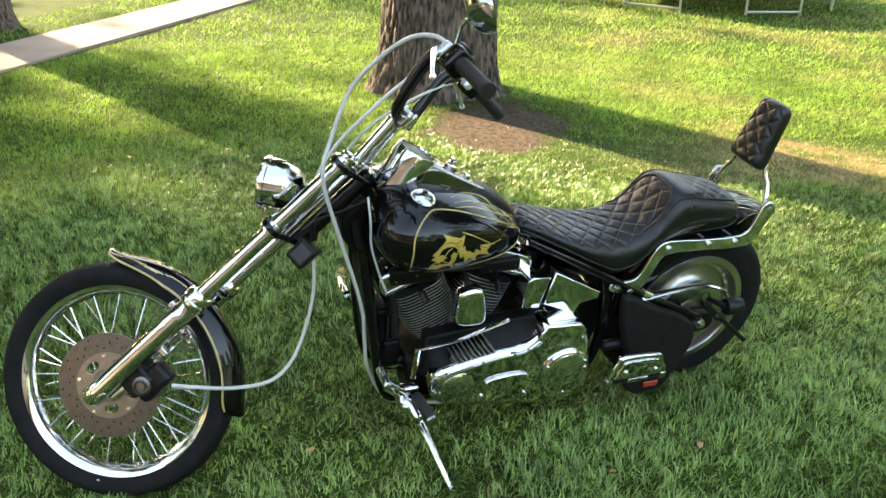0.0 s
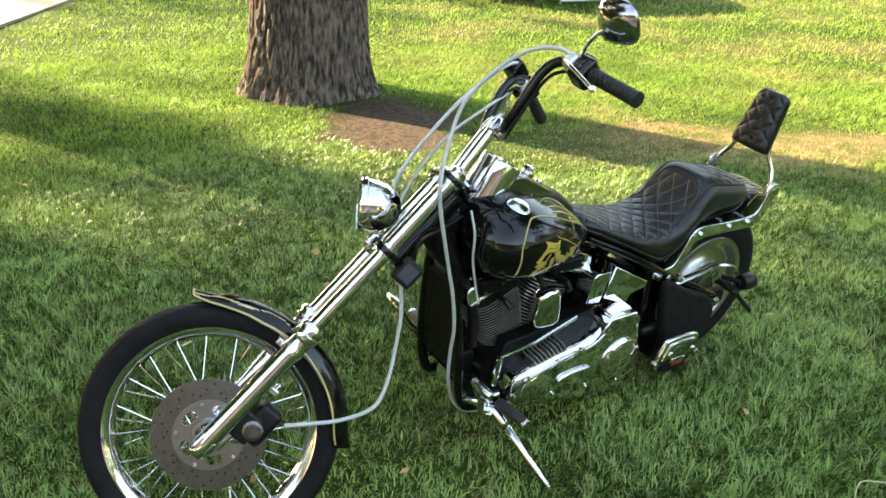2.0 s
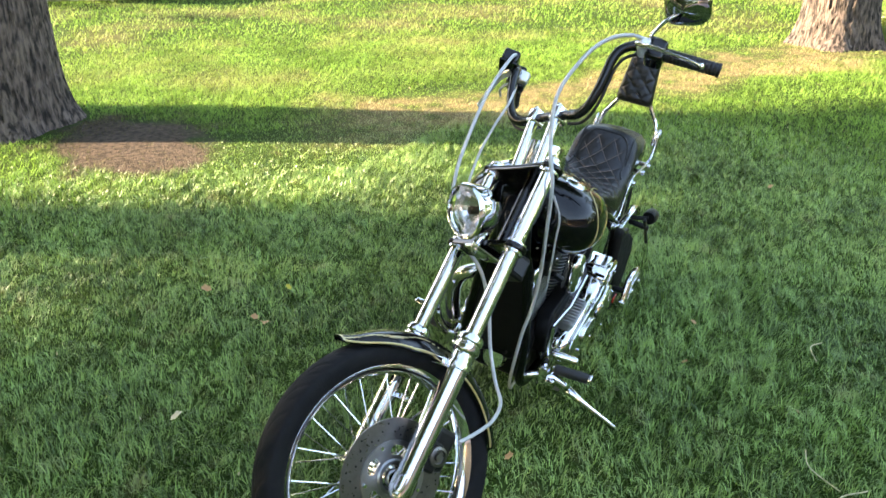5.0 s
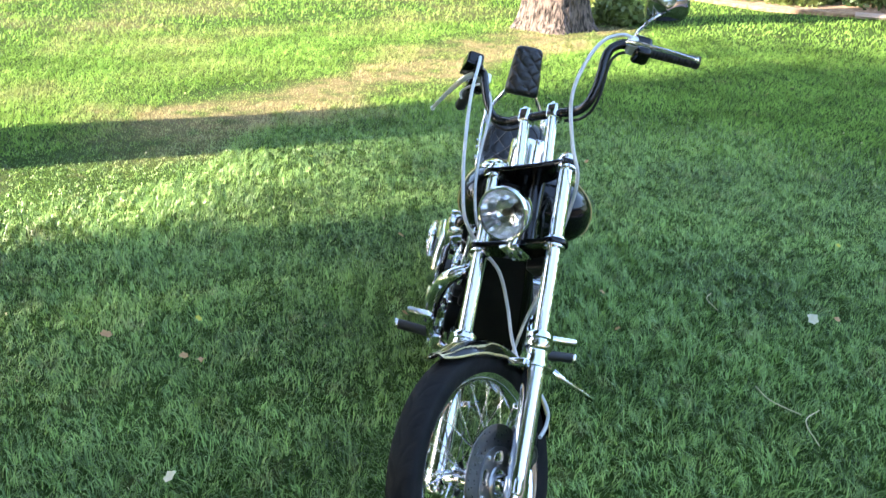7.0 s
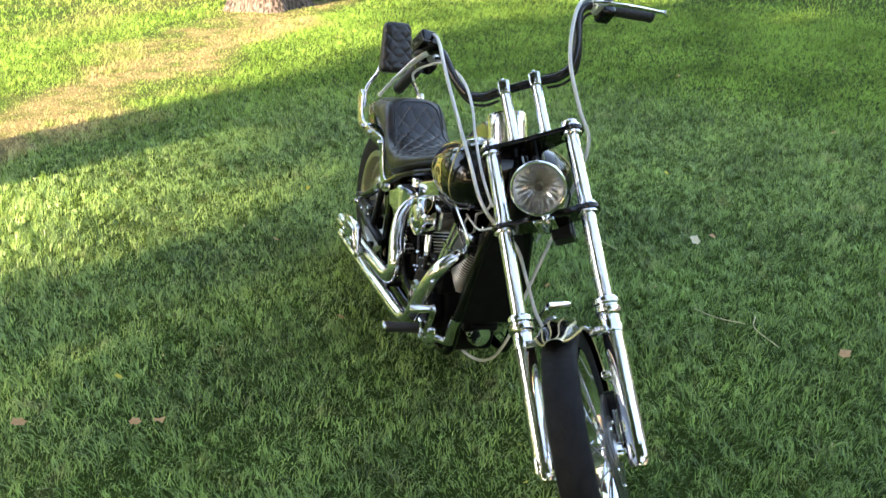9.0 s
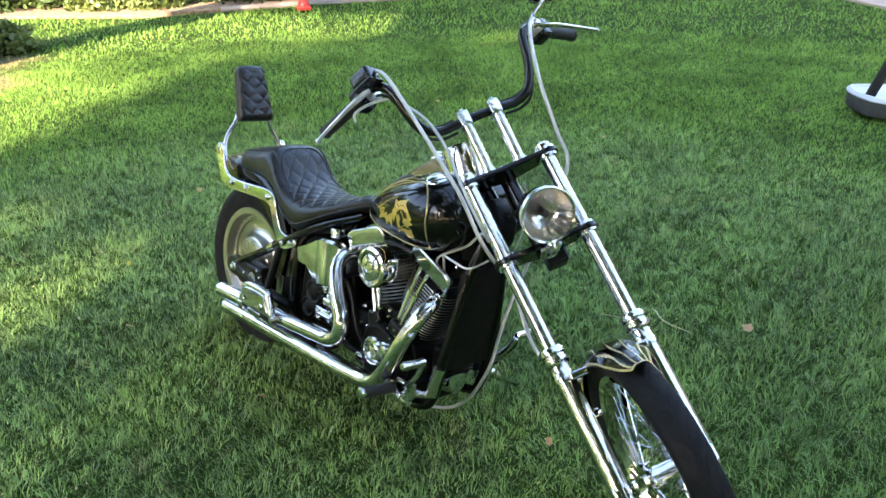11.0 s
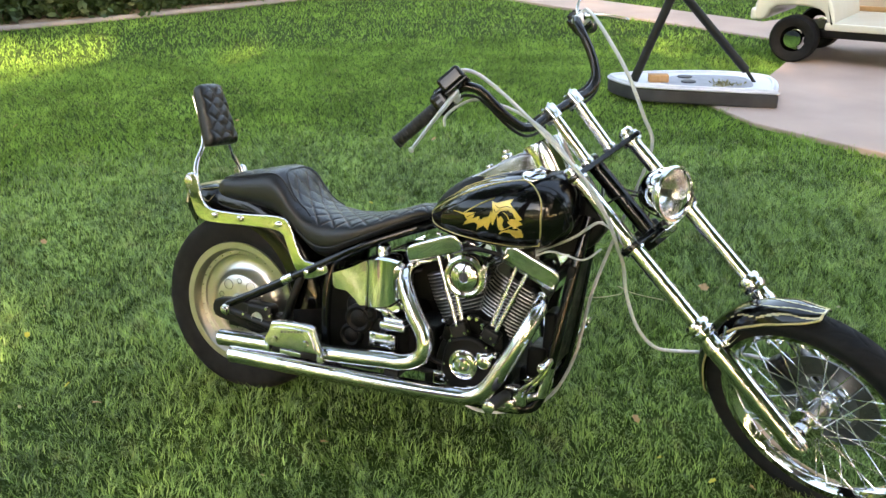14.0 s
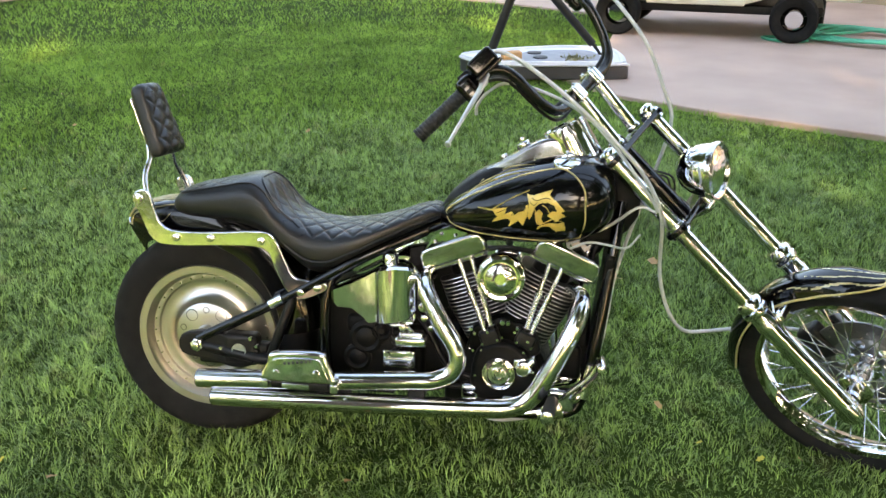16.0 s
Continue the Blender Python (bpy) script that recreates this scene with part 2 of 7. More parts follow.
TURF = lawn_material("turf", (0.024, 0.046, 0.008), (0.066, 0.112, 0.020), (0.19, 0.15, 0.07), 0.95, (0.125, 0.086, 0.068), gloss=0.1)
BLADE = lawn_material("grass blades", (0.018, 0.046, 0.010), (0.375, 0.570, 0.150), (0.50, 0.44, 0.20), 0.36, (0.16, 0.13, 0.07), 0.18, 0.65, 0.38)
BLADE_FAR = lawn_material("lawn grass", (0.075, 0.140, 0.020), (0.395, 0.640, 0.130), (0.42, 0.35, 0.17), 0.55, (0.16, 0.12, 0.07), 0.4, 0.24, 0.10)

# ---- building helpers ----


def mesh_from(name, verts, faces, mat, smooth=True, sharp=40, bevelled=False):
    me = bpy.data.meshes.new(name)
    me.from_pydata([tuple(v) for v in verts], [], faces)
    me.materials.append(mat)
    if smooth:
        me.polygons.foreach_set("use_smooth", [True] * len(me.polygons))
        if bevelled:
            # normals weighted by face area keep flat faces flat beside their rounded rims
            acc = np.zeros((len(me.vertices), 3))
            for p in me.polygons:
                v = np.array(p.normal) * p.area
                for i in p.vertices:
                    acc[i] += v
            acc /= np.maximum(np.linalg.norm(acc, axis=1), 1e-12)[:, None]
            me.normals_split_custom_set_from_vertices([tuple(a) for a in acc])
        else:
            me.set_sharp_from_angle(angle=radians(sharp))
    return me


def part(name, geo, mat, parent=None, label="", smooth=True, sharp=40):
    """One mesh object from (verts, faces), under a thing or a part."""
    ob = new(name, mesh_from(name, geo[0], geo[1], mat, smooth, sharp, len(geo) > 2))
    if parent:
        ob.parent = parent
    return tagged(ob, label)


def thing(name, label, category, m=None, group="", kind=""):
    ob = new(name)
    ob.empty_display_size = 0.1
    if m:
        ob.matrix_world = m
    return tagged(ob, label, category, group, kind)


def join(*geos):
    vs, fs = [], []
    for g in geos:
        k = len(vs)
        vs += list(g[0])
        fs += [tuple(i + k for i in f) for f in g[1]]
    return (vs, fs, True) if any(len(g) > 2 for g in geos) else (vs, fs)


def moved(geo, m):
    return ([m @ Vector(v) for v in geo[0]], *geo[1:])


def pieces(name, geos, mat, parent, label="", **k):
    """Several alike parts, each an object of its own."""
    return [part(name, g, mat, parent, label, **k) for g in geos]


def spline(pts, steps=8):
    """Catmull-Rom through the points."""
    p = [Vector(q) for q in pts]
    p = [p[0] * 2 - p[1]] + p + [p[-1] * 2 - p[-2]]
    out = []
    for i in range(1, len(p) - 2):
        for k in range(steps):
            t = k / steps
            out.append(0.5 * (2 * p[i] + (p[i + 1] - p[i - 1]) * t + (2 * p[i - 1] - 5 * p[i] + 4 * p[i + 1] - p[i + 2]) * t * t
                              + (3 * p[i] - p[i - 1] - 3 * p[i + 1] + p[i + 2]) * t ** 3))
    return out + [p[-2]]


def tube(pts, r, segs=12, smooth=0, flat=1.0, closed=False):
    """A swept round bar; r a number or one per point."""
    rs = list(r) if isinstance(r, (list, tuple)) else [r] * len(pts)
    if smooth:
        n0 = len(pts)
        pts = spline(pts, smooth)
        rs = [rs[min(int(i / smooth), n0 - 1)] * (1 - (i / smooth) % 1) + rs[min(int(i / smooth) + 1, n0 - 1)] * ((i / smooth) % 1) for i in range(len(pts))]
    pts = [Vector(p) for p in pts]
    vs, fs = [], []
    nrm = None
    n = len(pts)
    for i, p in enumerate(pts):
        if closed:
            d = (pts[(i + 1) % n] - pts[i - 1]).normalized()
        else:
            d = (pts[min(i + 1, n - 1)] - pts[max(i - 1, 0)]).normalized()
        if nrm is None:
            nrm = d.orthogonal().normalized()
            if flat != 1.0:
                nrm = Vector((0, 0, 1)) - d * d.z if abs(d.z) < 0.9 else d.orthogonal()
                nrm.normalize()
        else:
            nrm = (nrm - d * nrm.dot(d)).normalized()
        bi = d.cross(nrm)
        for k in range(segs):
            a = 2 * math.pi * k / segs
            vs.append(p + nrm * math.cos(a) * rs[i] * flat + bi * math.sin(a) * rs[i])
    for i in range(n if closed else n - 1):
        for k in range(segs):
            a, b = i * segs + k, i * segs + (k + 1) % segs
            c, d2 = ((i + 1) % n) * segs + (k + 1) % segs, ((i + 1) % n) * segs + k
            fs.append((a, b, c, d2))
    if not closed:
        fs.append(tuple(reversed(range(segs))))
        fs.append(tuple(range((n - 1) * segs, n * segs)))
    return vs, fs


def lathe(profile, centre, axis, segs=40, cap=True, start=0.0, sweep=2 * math.pi):
    """Turns (radius, height) pairs about an axis through centre."""
    ax = Vector(axis).normalized()
    u = ax.orthogonal().normalized()
    w = ax.cross(u)
    c = Vector(centre)
    full = abs(sweep - 2 * math.pi) < 1e-6
    cnt = segs if full else segs + 1
    vs, fs = [], []
    for rad, hgt in profile:
        for k in range(cnt):
            a = start + sweep * k / segs
            vs.append(c + ax * hgt + (u * math.cos(a) + w * math.sin(a)) * max(rad, 1e-4))
    for i in range(len(profile) - 1):
        for k in range(segs):
            b = (k + 1) % cnt
            fs.append((i * cnt + k, i * cnt + b, (i + 1) * cnt + b, (i + 1) * cnt + k))
    if cap and full:
        fs.append(tuple(reversed(range(cnt))))
        fs.append(tuple(range((len(profile) - 1) * cnt, len(profile) * cnt)))
    return vs, fs


def rbox(centre, size, bevel=0.004, m=None, segs=2):
    """A box with rounded edges."""
    bm = bmesh.new()
    bmesh.ops.create_cube(bm, size=1)
    bmesh.ops.scale(bm, vec=size, verts=bm.verts)
    if bevel:
        bmesh.ops.bevel(bm, geom=bm.edges[:], offset=min(bevel, min(size) * 0.45), segments=segs, affect="EDGES", profile=0.5)
    bmesh.ops.translate(bm, vec=centre, verts=bm.verts)
    if m:
        bmesh.ops.transform(bm, matrix=m, verts=bm.verts)
    bm.verts.index_update()
    geo = [v.co.copy() for v in bm.verts], [tuple(v.index for v in f.verts) for f in bm.faces]
    bm.free()
    return (*geo, True) if bevel else geo


def slab(outline, y0, y1, bevel=0.006, segs=2, axes="xz"):
    """An outline in x, z drawn out along y (or x, y along z), with rounded rims."""
    bm = bmesh.new()
    put = (lambda p, h: (p[0], h, p[1])) if axes == "xz" else (lambda p, h: (p[0], p[1], h))
    a = [bm.verts.new(put(p, y0)) for p in outline]
    b = [bm.verts.new(put(p, y1)) for p in outline]
    n = len(outline)
    bm.faces.new(a)
    bm.faces.new(list(reversed(b)))
    for i in range(n):
        bm.faces.new((a[i], b[i], b[(i + 1) % n], a[(i + 1) % n]))
    bmesh.ops.recalc_face_normals(bm, faces=bm.faces[:])
    if bevel:
        rim = [e for e in bm.edges if e.calc_face_angle(0) > 0.6 and (all(v in a for v in e.verts) or all(v in b for v in e.verts))]
        bmesh.ops.bevel(bm, geom=rim, offset=bevel, segments=segs, affect="EDGES", profile=0.5)
    bm.verts.index_update()
    geo = [v.co.copy() for v in bm.verts], [tuple(v.index for v in f.verts) for f in bm.faces]
    bm.free()
    return (*geo, True) if bevel else geo


def smooth_outline(pts, steps=5):
    """A closed rounded outline through the points."""
    p = [Vector((*q, 0)) for q in pts]
    n = len(p)
    out = []
    for i in range(n):
        a, b, c, d = p[i - 1], p[i], p[(i + 1) % n], p[(i + 2) % n]
        for k in range(steps):
            t = k / steps
            v = 0.5 * (2 * b + (c - a) * t + (2 * a - 5 * b + 4 * c - d) * t * t + (3 * b - a - 3 * c + d) * t ** 3)
            out.append((v.x, v.y))
    return out


def interp(x, table):
    """Smooth value from (x, value) pairs in rising x."""
    xs = [q[0] for q in table]
    if x <= xs[0]:
        return table[0][1]
    if x >= xs[-1]:
        return table[-1][1]
    i = max(k for k in range(len(xs)) if xs[k] <= x)
    i = min(i, len(xs) - 2)
    t = (x - xs[i]) / (xs[i + 1] - xs[i])

    def slope(j):
        if j == 0 or j == len(xs) - 1:
            a, b = (0, 1) if j == 0 else (len(xs) - 2, len(xs) - 1)
        else:
            a, b = j - 1, j + 1
        return (table[b][1] - table[a][1]) / (xs[b] - xs[a])
    hh = xs[i + 1] - xs[i]
    y0, y1, m0, m1 = table[i][1], table[i + 1][1], slope(i) * hh, slope(i + 1) * hh
    return (2 * t ** 3 - 3 * t * t + 1) * y0 + (t ** 3 - 2 * t * t + t) * m0 + (-2 * t ** 3 + 3 * t * t) * y1 + (t ** 3 - t * t) * m1


def grid_faces(rows, cols, wrap=True):
    fs = []
    for i in range(rows - 1):
        for k in range(cols if wrap else cols - 1):
            b = (k + 1) % cols
            fs.append((i * cols + k, i * cols + b, (i + 1) * cols + b, (i + 1) * cols + k))
    return fs


def disc(centre, axis, r, h, bevel=0.004, segs=40):
    b = min(bevel, h * 0.45, r * 0.45)
    return lathe([(1e-4, 0), (r - b * 0.3, 0), (r, b), (r, h - b), (r - b * 0.3, h - b * 0.3), (r - b, h), (1e-4, h)], centre, axis, segs, cap=False)


def bolt(centre, axis, r=0.008, h=0.006):
    return lathe([(1e-4, 0), (r, 0), (r, h * 0.7), (r * 0.8, h), (1e-4, h)], centre, axis, 8, cap=False)

# ---- the garden ----
BIKE_SPOT = Vector((0.35, 2.65, 0))
DRIVE = [(-14, -3.4), (-6, -2.3), (-2.0, -1.65), (0.3, -1.33), (1.3, -1.22), (2.2, -1.22), (2.85, -1.45), (2.98, -2.2), (3.45, -3.2), (3.95, -4.2), (4.3, -4.66),
         (16, -4.95), (40, -5.6), (40, -6.7), (16, -5.95), (5.6, -5.75), (5.6, -7.4), (-14, -7.4)]
PATH_EDGES = ((-5.62, -4.66), (1.0, 60.0))       # x and y span of the pale footpath
BED = [(11.3, 9.4), (10.9, 6.6), (10.55, 5.0), (10.85, 3.9), (11.1, 2.7), (11.25, 1.2), (11.6, -0.8), (12.2, -2.8), (13.5, -4.6), (60, -4.6), (60, 30), (12.5, 30)]


def inside(poly, x, y):
    """Which of the points lie in the outline."""
    ok = np.zeros(np.shape(x), bool)
    for i in range(len(poly)):
        (x0, y0), (x1, y1) = poly[i - 1], poly[i]
        if y0 == y1:
            continue
        ok ^= ((y0 > y) != (y1 > y)) & (x < (x1 - x0) * (y - y0) / (y1 - y0) + x0)
    return ok


def rise(x, y):
    """The lawn's gentle swells."""
    return 0.012 * np.sin(x * 1.3 + 0.5) * np.sin(y * 1.1) - 0.012 + 0.0 * x


def axis_steps():
    near = list(np.arange(-14, 16.01, 0.5))
    return [-900, -300, -120, -60, -35, -24, -18] + near + [19, 25, 36, 60, 120, 300, 900]


gx = axis_steps()
verts = [(x, y, float(rise(np.array(x), np.array(y))) if abs(x) < 20 and abs(y) < 20 else -0.02) for y in gx for x in gx]
ground = part("ground", (verts, grid_faces(len(gx), len(gx), wrap=False)), TURF)
tagged(ground, "dark green lawn turf with worn dry patches", "lawn", kind="structure")

# driveway and paths
drive = part("driveway", slab(DRIVE, -0.10, 0.022, 0.012, axes="xy"), CONCRETE)
tagged(drive, "pinkish weathered concrete driveway with a walkway branching off", "driveway", kind="structure")
xa, xb = PATH_EDGES[0]
footpath = part("footpath", slab([(xa - 0.1, 1.0), (xb + 0.12, 1.0), (xb, 8), (xb - 0.1, 13), (xb + 0.3, 30), (xb + 2, 60), (xa + 2, 60), (xa + 0.3, 30), (xa, 13), (xa + 0.1, 8)],
                                 -0.10, 0.02, 0.012, axes="xy"), PATHMAT)
tagged(footpath, "pale sunlit concrete footpath across the lawn", "path", kind="structure")
soil = part("planting_bed", slab(BED, -0.10, 0.035, 0.02, axes="xy"), MULCH)
tagged(soil, "brown mulch planting bed along the lawn edge", "planting bed", kind="structure")
curb = part("bed_edging", tube([(x, y, 0.01) for x, y in BED[3:9]], 0.06, 8, smooth=6, flat=0.8), PATHMAT)
tagged(curb, "pale concrete edging along the bed", "edging", kind="structure")


def grass(name, count, area, far_power, h, w, seed, label, segs=2, keep=None, mat=BLADE):
    """Blades of grass over a round area, as one mesh."""
    rng = np.random.default_rng(seed)
    r0, r1 = area
    r = np.sqrt(rng.uniform(r0 * r0, r1 * r1, count))
    a = rng.uniform(0, 2 * np.pi, count)
    x, y = BIKE_SPOT.x + r * np.cos(a), BIKE_SPOT.y + r * np.sin(a)
    # tufts of one height, on warped cells
    cx = np.round((0.83 * x + 0.56 * y + 0.03 * np.sin(9.1 * y + 2 * np.sin(7.3 * x))) / 0.05) * 0.05
    cy = np.round((0.83 * y - 0.56 * x + 0.03 * np.sin(8.3 * x + 2 * np.sin(6.1 * y))) / 0.05) * 0.05
    jit = np.sin(cx * 127.1 + cy * 311.7) * 43758.5453
    jit = jit - np.floor(jit)
    ok = ~inside(DRIVE, x, y) & ~inside(BED, x, y) & ~((x > xa - 0.05) & (x < xb + 0.08) & (y > 1.0))
    ok &= (x + 0.90) ** 2 + (y - 7.75) ** 2 > 0.40
    bare = np.hypot((x + 0.18) * 1.35, y - 6.62)
    ok &= (bare > 0.68) | (rng.uniform(0, 1, count) < 0.05 + 0.3 * np.clip(bare - 0.2, 0, 1))
    track = np.abs(y - 6.25 + 0.35 * np.sin(x * 1.9)) < 0.5
    ok &= ~(track & (x > -0.5) & (x < 8.5)) | (rng.uniform(0, 1, count) < 0.65)
    ramp = lambda v, a, b: np.clip((v - a) / (b - a), 0, 1)
    share = (ramp(r, r0, r0 + 1.4) if r0 else 1.0) * (1 - ramp(r, r1 - 1.4, r1))
    ok &= rng.uniform(0, 1, count) < share
    if keep is not None:
        ok &= keep(x, y)
    x, y, r, jit = x[ok], y[ok], r[ok], jit[ok]
    n = len(x)
    patch = 0.5 + 0.25 * np.sin(x * 2.1 + 1.3 * np.sin(y * 1.7)) + 0.25 * np.sin(y * 2.6 + 1.1 * np.sin(x * 2.3))
    hh = h * (0.55 + 0.35 * patch + 0.25 * jit) * rng.uniform(0.6, 1.25, n)
    track = np.abs(y - 6.25 + 0.35 * np.sin(x * 1.9)) < 0.5
    hh = np.where(track & (x > -0.5) & (x < 8.5), hh * 0.55, hh)
    ww = w * rng.uniform(0.7, 1.3, n)
    wave = lambda f, p: np.sin(x * f + 1.7 * np.sin(y * f * 0.83 + p)) * np.sin(y * f * 1.13 + 1.9 * np.sin(x * f * 0.71 + 2 * p))
    clump = 0.55 * wave(31.0, 0.4) + 0.45 * wave(57.0, 1.9)
    hh = hh * (1 + 0.42 * clump + 0.22 * wave(9.0, 0.7))
    az = 3.2 * wave(17.0, 2.7) + 2.2 * wave(41.0, 0.9) + rng.normal(0, 0.75, n)
    lean = rng.uniform(0.4, 1.35, n) * hh
    dirx, diry = np.cos(az), np.sin(az)
    sx, sy = -diry * ww / 2, dirx * ww / 2
    z0 = rise(x, y) - 0.004
    if segs == 2:
        pts = np.empty((n, 5, 3), np.float32)
        pts[:, 0] = np.stack([x - sx, y - sy, z0], 1)
        pts[:, 1] = np.stack([x + sx, y + sy, z0], 1)
        mx, my, mz = x + dirx * lean * 0.28, y + diry * lean * 0.28, z0 + hh * 0.62
        pts[:, 2] = np.stack([mx + sx * 0.8, my + sy * 0.8, mz], 1)
        pts[:, 3] = np.stack([mx - sx * 0.8, my - sy * 0.8, mz], 1)
        pts[:, 4] = np.stack([x + dirx * lean, y + diry * lean, z0 + hh], 1)
        k = np.arange(n)[:, None] * 5
        loops = np.concatenate([k + np.array([[0, 1, 2, 3]]), k + np.array([[3, 2, 4]])], 1).ravel()
        sizes = np.tile([4, 3], n)
    else:
        pts = np.empty((n, 3, 3), np.float32)
        pts[:, 0] = np.stack([x - sx, y - sy, z0], 1)
        pts[:, 1] = np.stack([x + sx, y + sy, z0], 1)
        pts[:, 2] = np.stack([x + dirx * lean, y + diry * lean, z0 + hh], 1)
        loops = np.arange(n * 3)
        sizes = np.full(n, 3)
    me = bpy.data.meshes.new(name)
    me.vertices.add(pts.shape[0] * pts.shape[1])
    me.vertices.foreach_set("co", pts.ravel())
    me.loops.add(len(loops))
    me.loops.foreach_set("vertex_index", loops.astype(np.int32))
    me.polygons.add(len(sizes))
    starts = np.concatenate([[0], np.cumsum(sizes)[:-1]])
    me.polygons.foreach_set("loop_start", starts.astype(np.int32))
    me.update(calc_edges=True)
    me.materials.append(mat)
    ob = new(name, me)
    return tagged(ob, label, "grass", kind="stuff")


grass("grass", 600000, (0, 4.1), 1, 0.037, 0.0034, 3, "short green lawn grass round the motorcycle")
grass("grass", 680000, (2.7, 8.3), 1, 0.042, 0.0074, 4, "short green lawn grass", segs=1, mat=BLADE_FAR)
grass("grass", 340000, (6.9, 19.0), 1, 0.055, 0.018, 5, "short sunlit lawn grass", segs=1, mat=BLADE_FAR,
      keep=lambda x, y: (x > -6.5) & ((y > 4) | (x > 2)))


def leaf_cloud(count, blob, size, seed, drop=0.3):
    """Many small leaves, two triangles each, at places given by blob(rng, n)."""
    rng = np.random.default_rng(seed)
    c = blob(rng, count)
    n = len(c)
    u = rng.normal(size=(n, 3))
    u /= np.linalg.norm(u, axis=1)[:, None]
    v = np.cross(u, rng.normal(size=(n, 3)))
    v /= np.linalg.norm(v, axis=1)[:, None]
    s = size * rng.uniform(0.6, 1.4, n)[:, None]
    q = np.stack([c - u * s, c - v * s * 0.55, c + u * s, c + v * s * 0.55], 1)
    return [tuple(p) for p in q.reshape(-1, 3)], [(4 * i, 4 * i + 1, 4 * i + 2, 4 * i + 3) for i in range(n)]


def bark_trunk(path, radii, flare, seed, rows_per_m=26, cols=84, depth=0.05):
    """A trunk with furrowed bark along a line of points."""
    line = spline(path, 10)
    length = sum((b - a).length for a, b in zip(line, line[1:]))
    rows = int(length * rows_per_m)
    vs = []
    for n_ in range(rows + 1):
        i = rows * (n_ / rows) ** 1.7
        f = i / rows * (len(line) - 1)
        j = min(int(f), len(line) - 2)
        c = line[j].lerp(line[j + 1], f - j)
        rr = interp(i / rows, [(k / (len(radii) - 1), q) for k, q in enumerate(radii)])
        up = i / rows * length
        rr += flare * math.exp(-up / 0.16)
        for k in range(cols):
            a = 2 * math.pi * k / cols
            x, y = math.cos(a), math.sin(a)
            root = 0.16 * math.exp(-up / 0.22) * (0.5 + 0.5 * math.sin(a * 5 + seed)) * flare / 0.12 if flare else 0
            w = a * 9 + 1.4 * noise.noise((x * 2, y * 2, up * 1.6 + seed))
            ridge = abs(noise.noise((x * 13 + seed + 1.3 * noise.noise((x * 4, y * 4, up * 3)), y * 13, up * 3.4))) * 1.5 + 0.8 * abs(noise.noise((x * 24, y * 24 + seed, up * 7.5)))
            d = depth * (min(ridge, 0.62) - 0.35)
            q = rr + root + d
            vs.append((c.x + x * q, c.y + y * q, c.z))
    return vs, grid_faces(rows + 1, cols)


def tree(name, label, base, r, h, flare, crown_at, crown_r, leaves, seed, cols=84, leaf=0.14, rows_per_m=26):
    """A tree > trunk, limbs, crown."""
    ob = thing(name, label, "tree", Matrix.Translation((base[0], base[1], 0)))
    rng = random.Random(seed)
    part("trunk", bark_trunk([(0, 0, -0.15), (0.02, 0.01, h * 0.3), (0.05, -0.03, h * 0.65), (0.02, 0.05, h)], [r, r * 0.93, r * 0.88, r * 0.8, r * 0.72], flare, seed,
                             rows_per_m, cols), BARK, ob, "rough furrowed bark", sharp=80)
    tips = []
    for k in range(6):
        a = k * 1.05 + rng.uniform(-0.3, 0.3)
        ln = crown_r * rng.uniform(0.5, 0.8)
        top = Vector((math.cos(a) * ln, math.sin(a) * ln, crown_at + crown_r * rng.uniform(-0.1, 0.6)))
        start = Vector((0.02, 0.03, h * rng.uniform(0.82, 0.97)))
        mid = start.lerp(top, 0.5) + Vector((0, 0, crown_r * 0.12))
        part("limb", tube([start, mid, top], [r * 0.42, r * 0.28, r * 0.10], 10, smooth=5), BARK, ob)
        tips += [mid, top]
    centres = np.array([[*t] for t in tips] + [[0, 0, crown_at + crown_r * 0.5]] * 3)

    def blob(g, n):
        c = centres[g.integers(0, len(centres), n)]
        v = g.normal(size=(n, 3))
        v /= np.linalg.norm(v, axis=1)[:, None]
        sub = np.floor(g.uniform(0, 14, n))
        ph = np.stack([np.sin(sub * 12.9 + c[:, 0]), np.sin(sub * 78.2 + c[:, 1]), np.sin(sub * 37.7 + c[:, 2])], 1)
        return c + ph * crown_r * 0.32 + v * (g.uniform(0, 1, n)[:, None] ** 0.6) * crown_r * 0.24
    part("crown", leaf_cloud(leaves, blob, leaf, seed), CROWN, ob, "dense green leaves", smooth=False)
    return ob


tree("tree", "large tree with furrowed grey-brown bark, bare soil at its foot", (-0.92, 7.78), 0.50, 5.2, 0.12, 7.4, 4.6, 9000, 3, cols=240, rows_per_m=28, leaf=0.22)
tree("tree", "sunlit tree trunk at the lawn's far edge", (7.30, 6.52), 0.38, 5.0, 0.15, 7.5, 4.2, 6000, 8, cols=110, rows_per_m=30, leaf=0.22)
# unseen trees added to the west to cast the shade
for bx, by, hh, rr, leaves, sd in ((-6.5, 9.1, 6.2, 4.4, 8500, 21), (-12.6, 13.7, 8.55, 3.15, 8500, 26), (-7.5, 3.1, 3.8, 5.5, 9000, 22), (-11.9, 3.4, 2.9, 5.5, 14000, 24), (-10.7, -0.1, 6.0, 6.2, 20000, 23), (-18.1, 14.42, 10.0, 2.3, 11000, 27)):
    tree("tree", "tall leafy tree added out of view to shade the lawn", (bx, by), 0.14 if hh > 8 else 0.36, hh, 0.12, hh + 1.2, rr, leaves, sd, cols=40, leaf=0.155, rows_per_m=8)


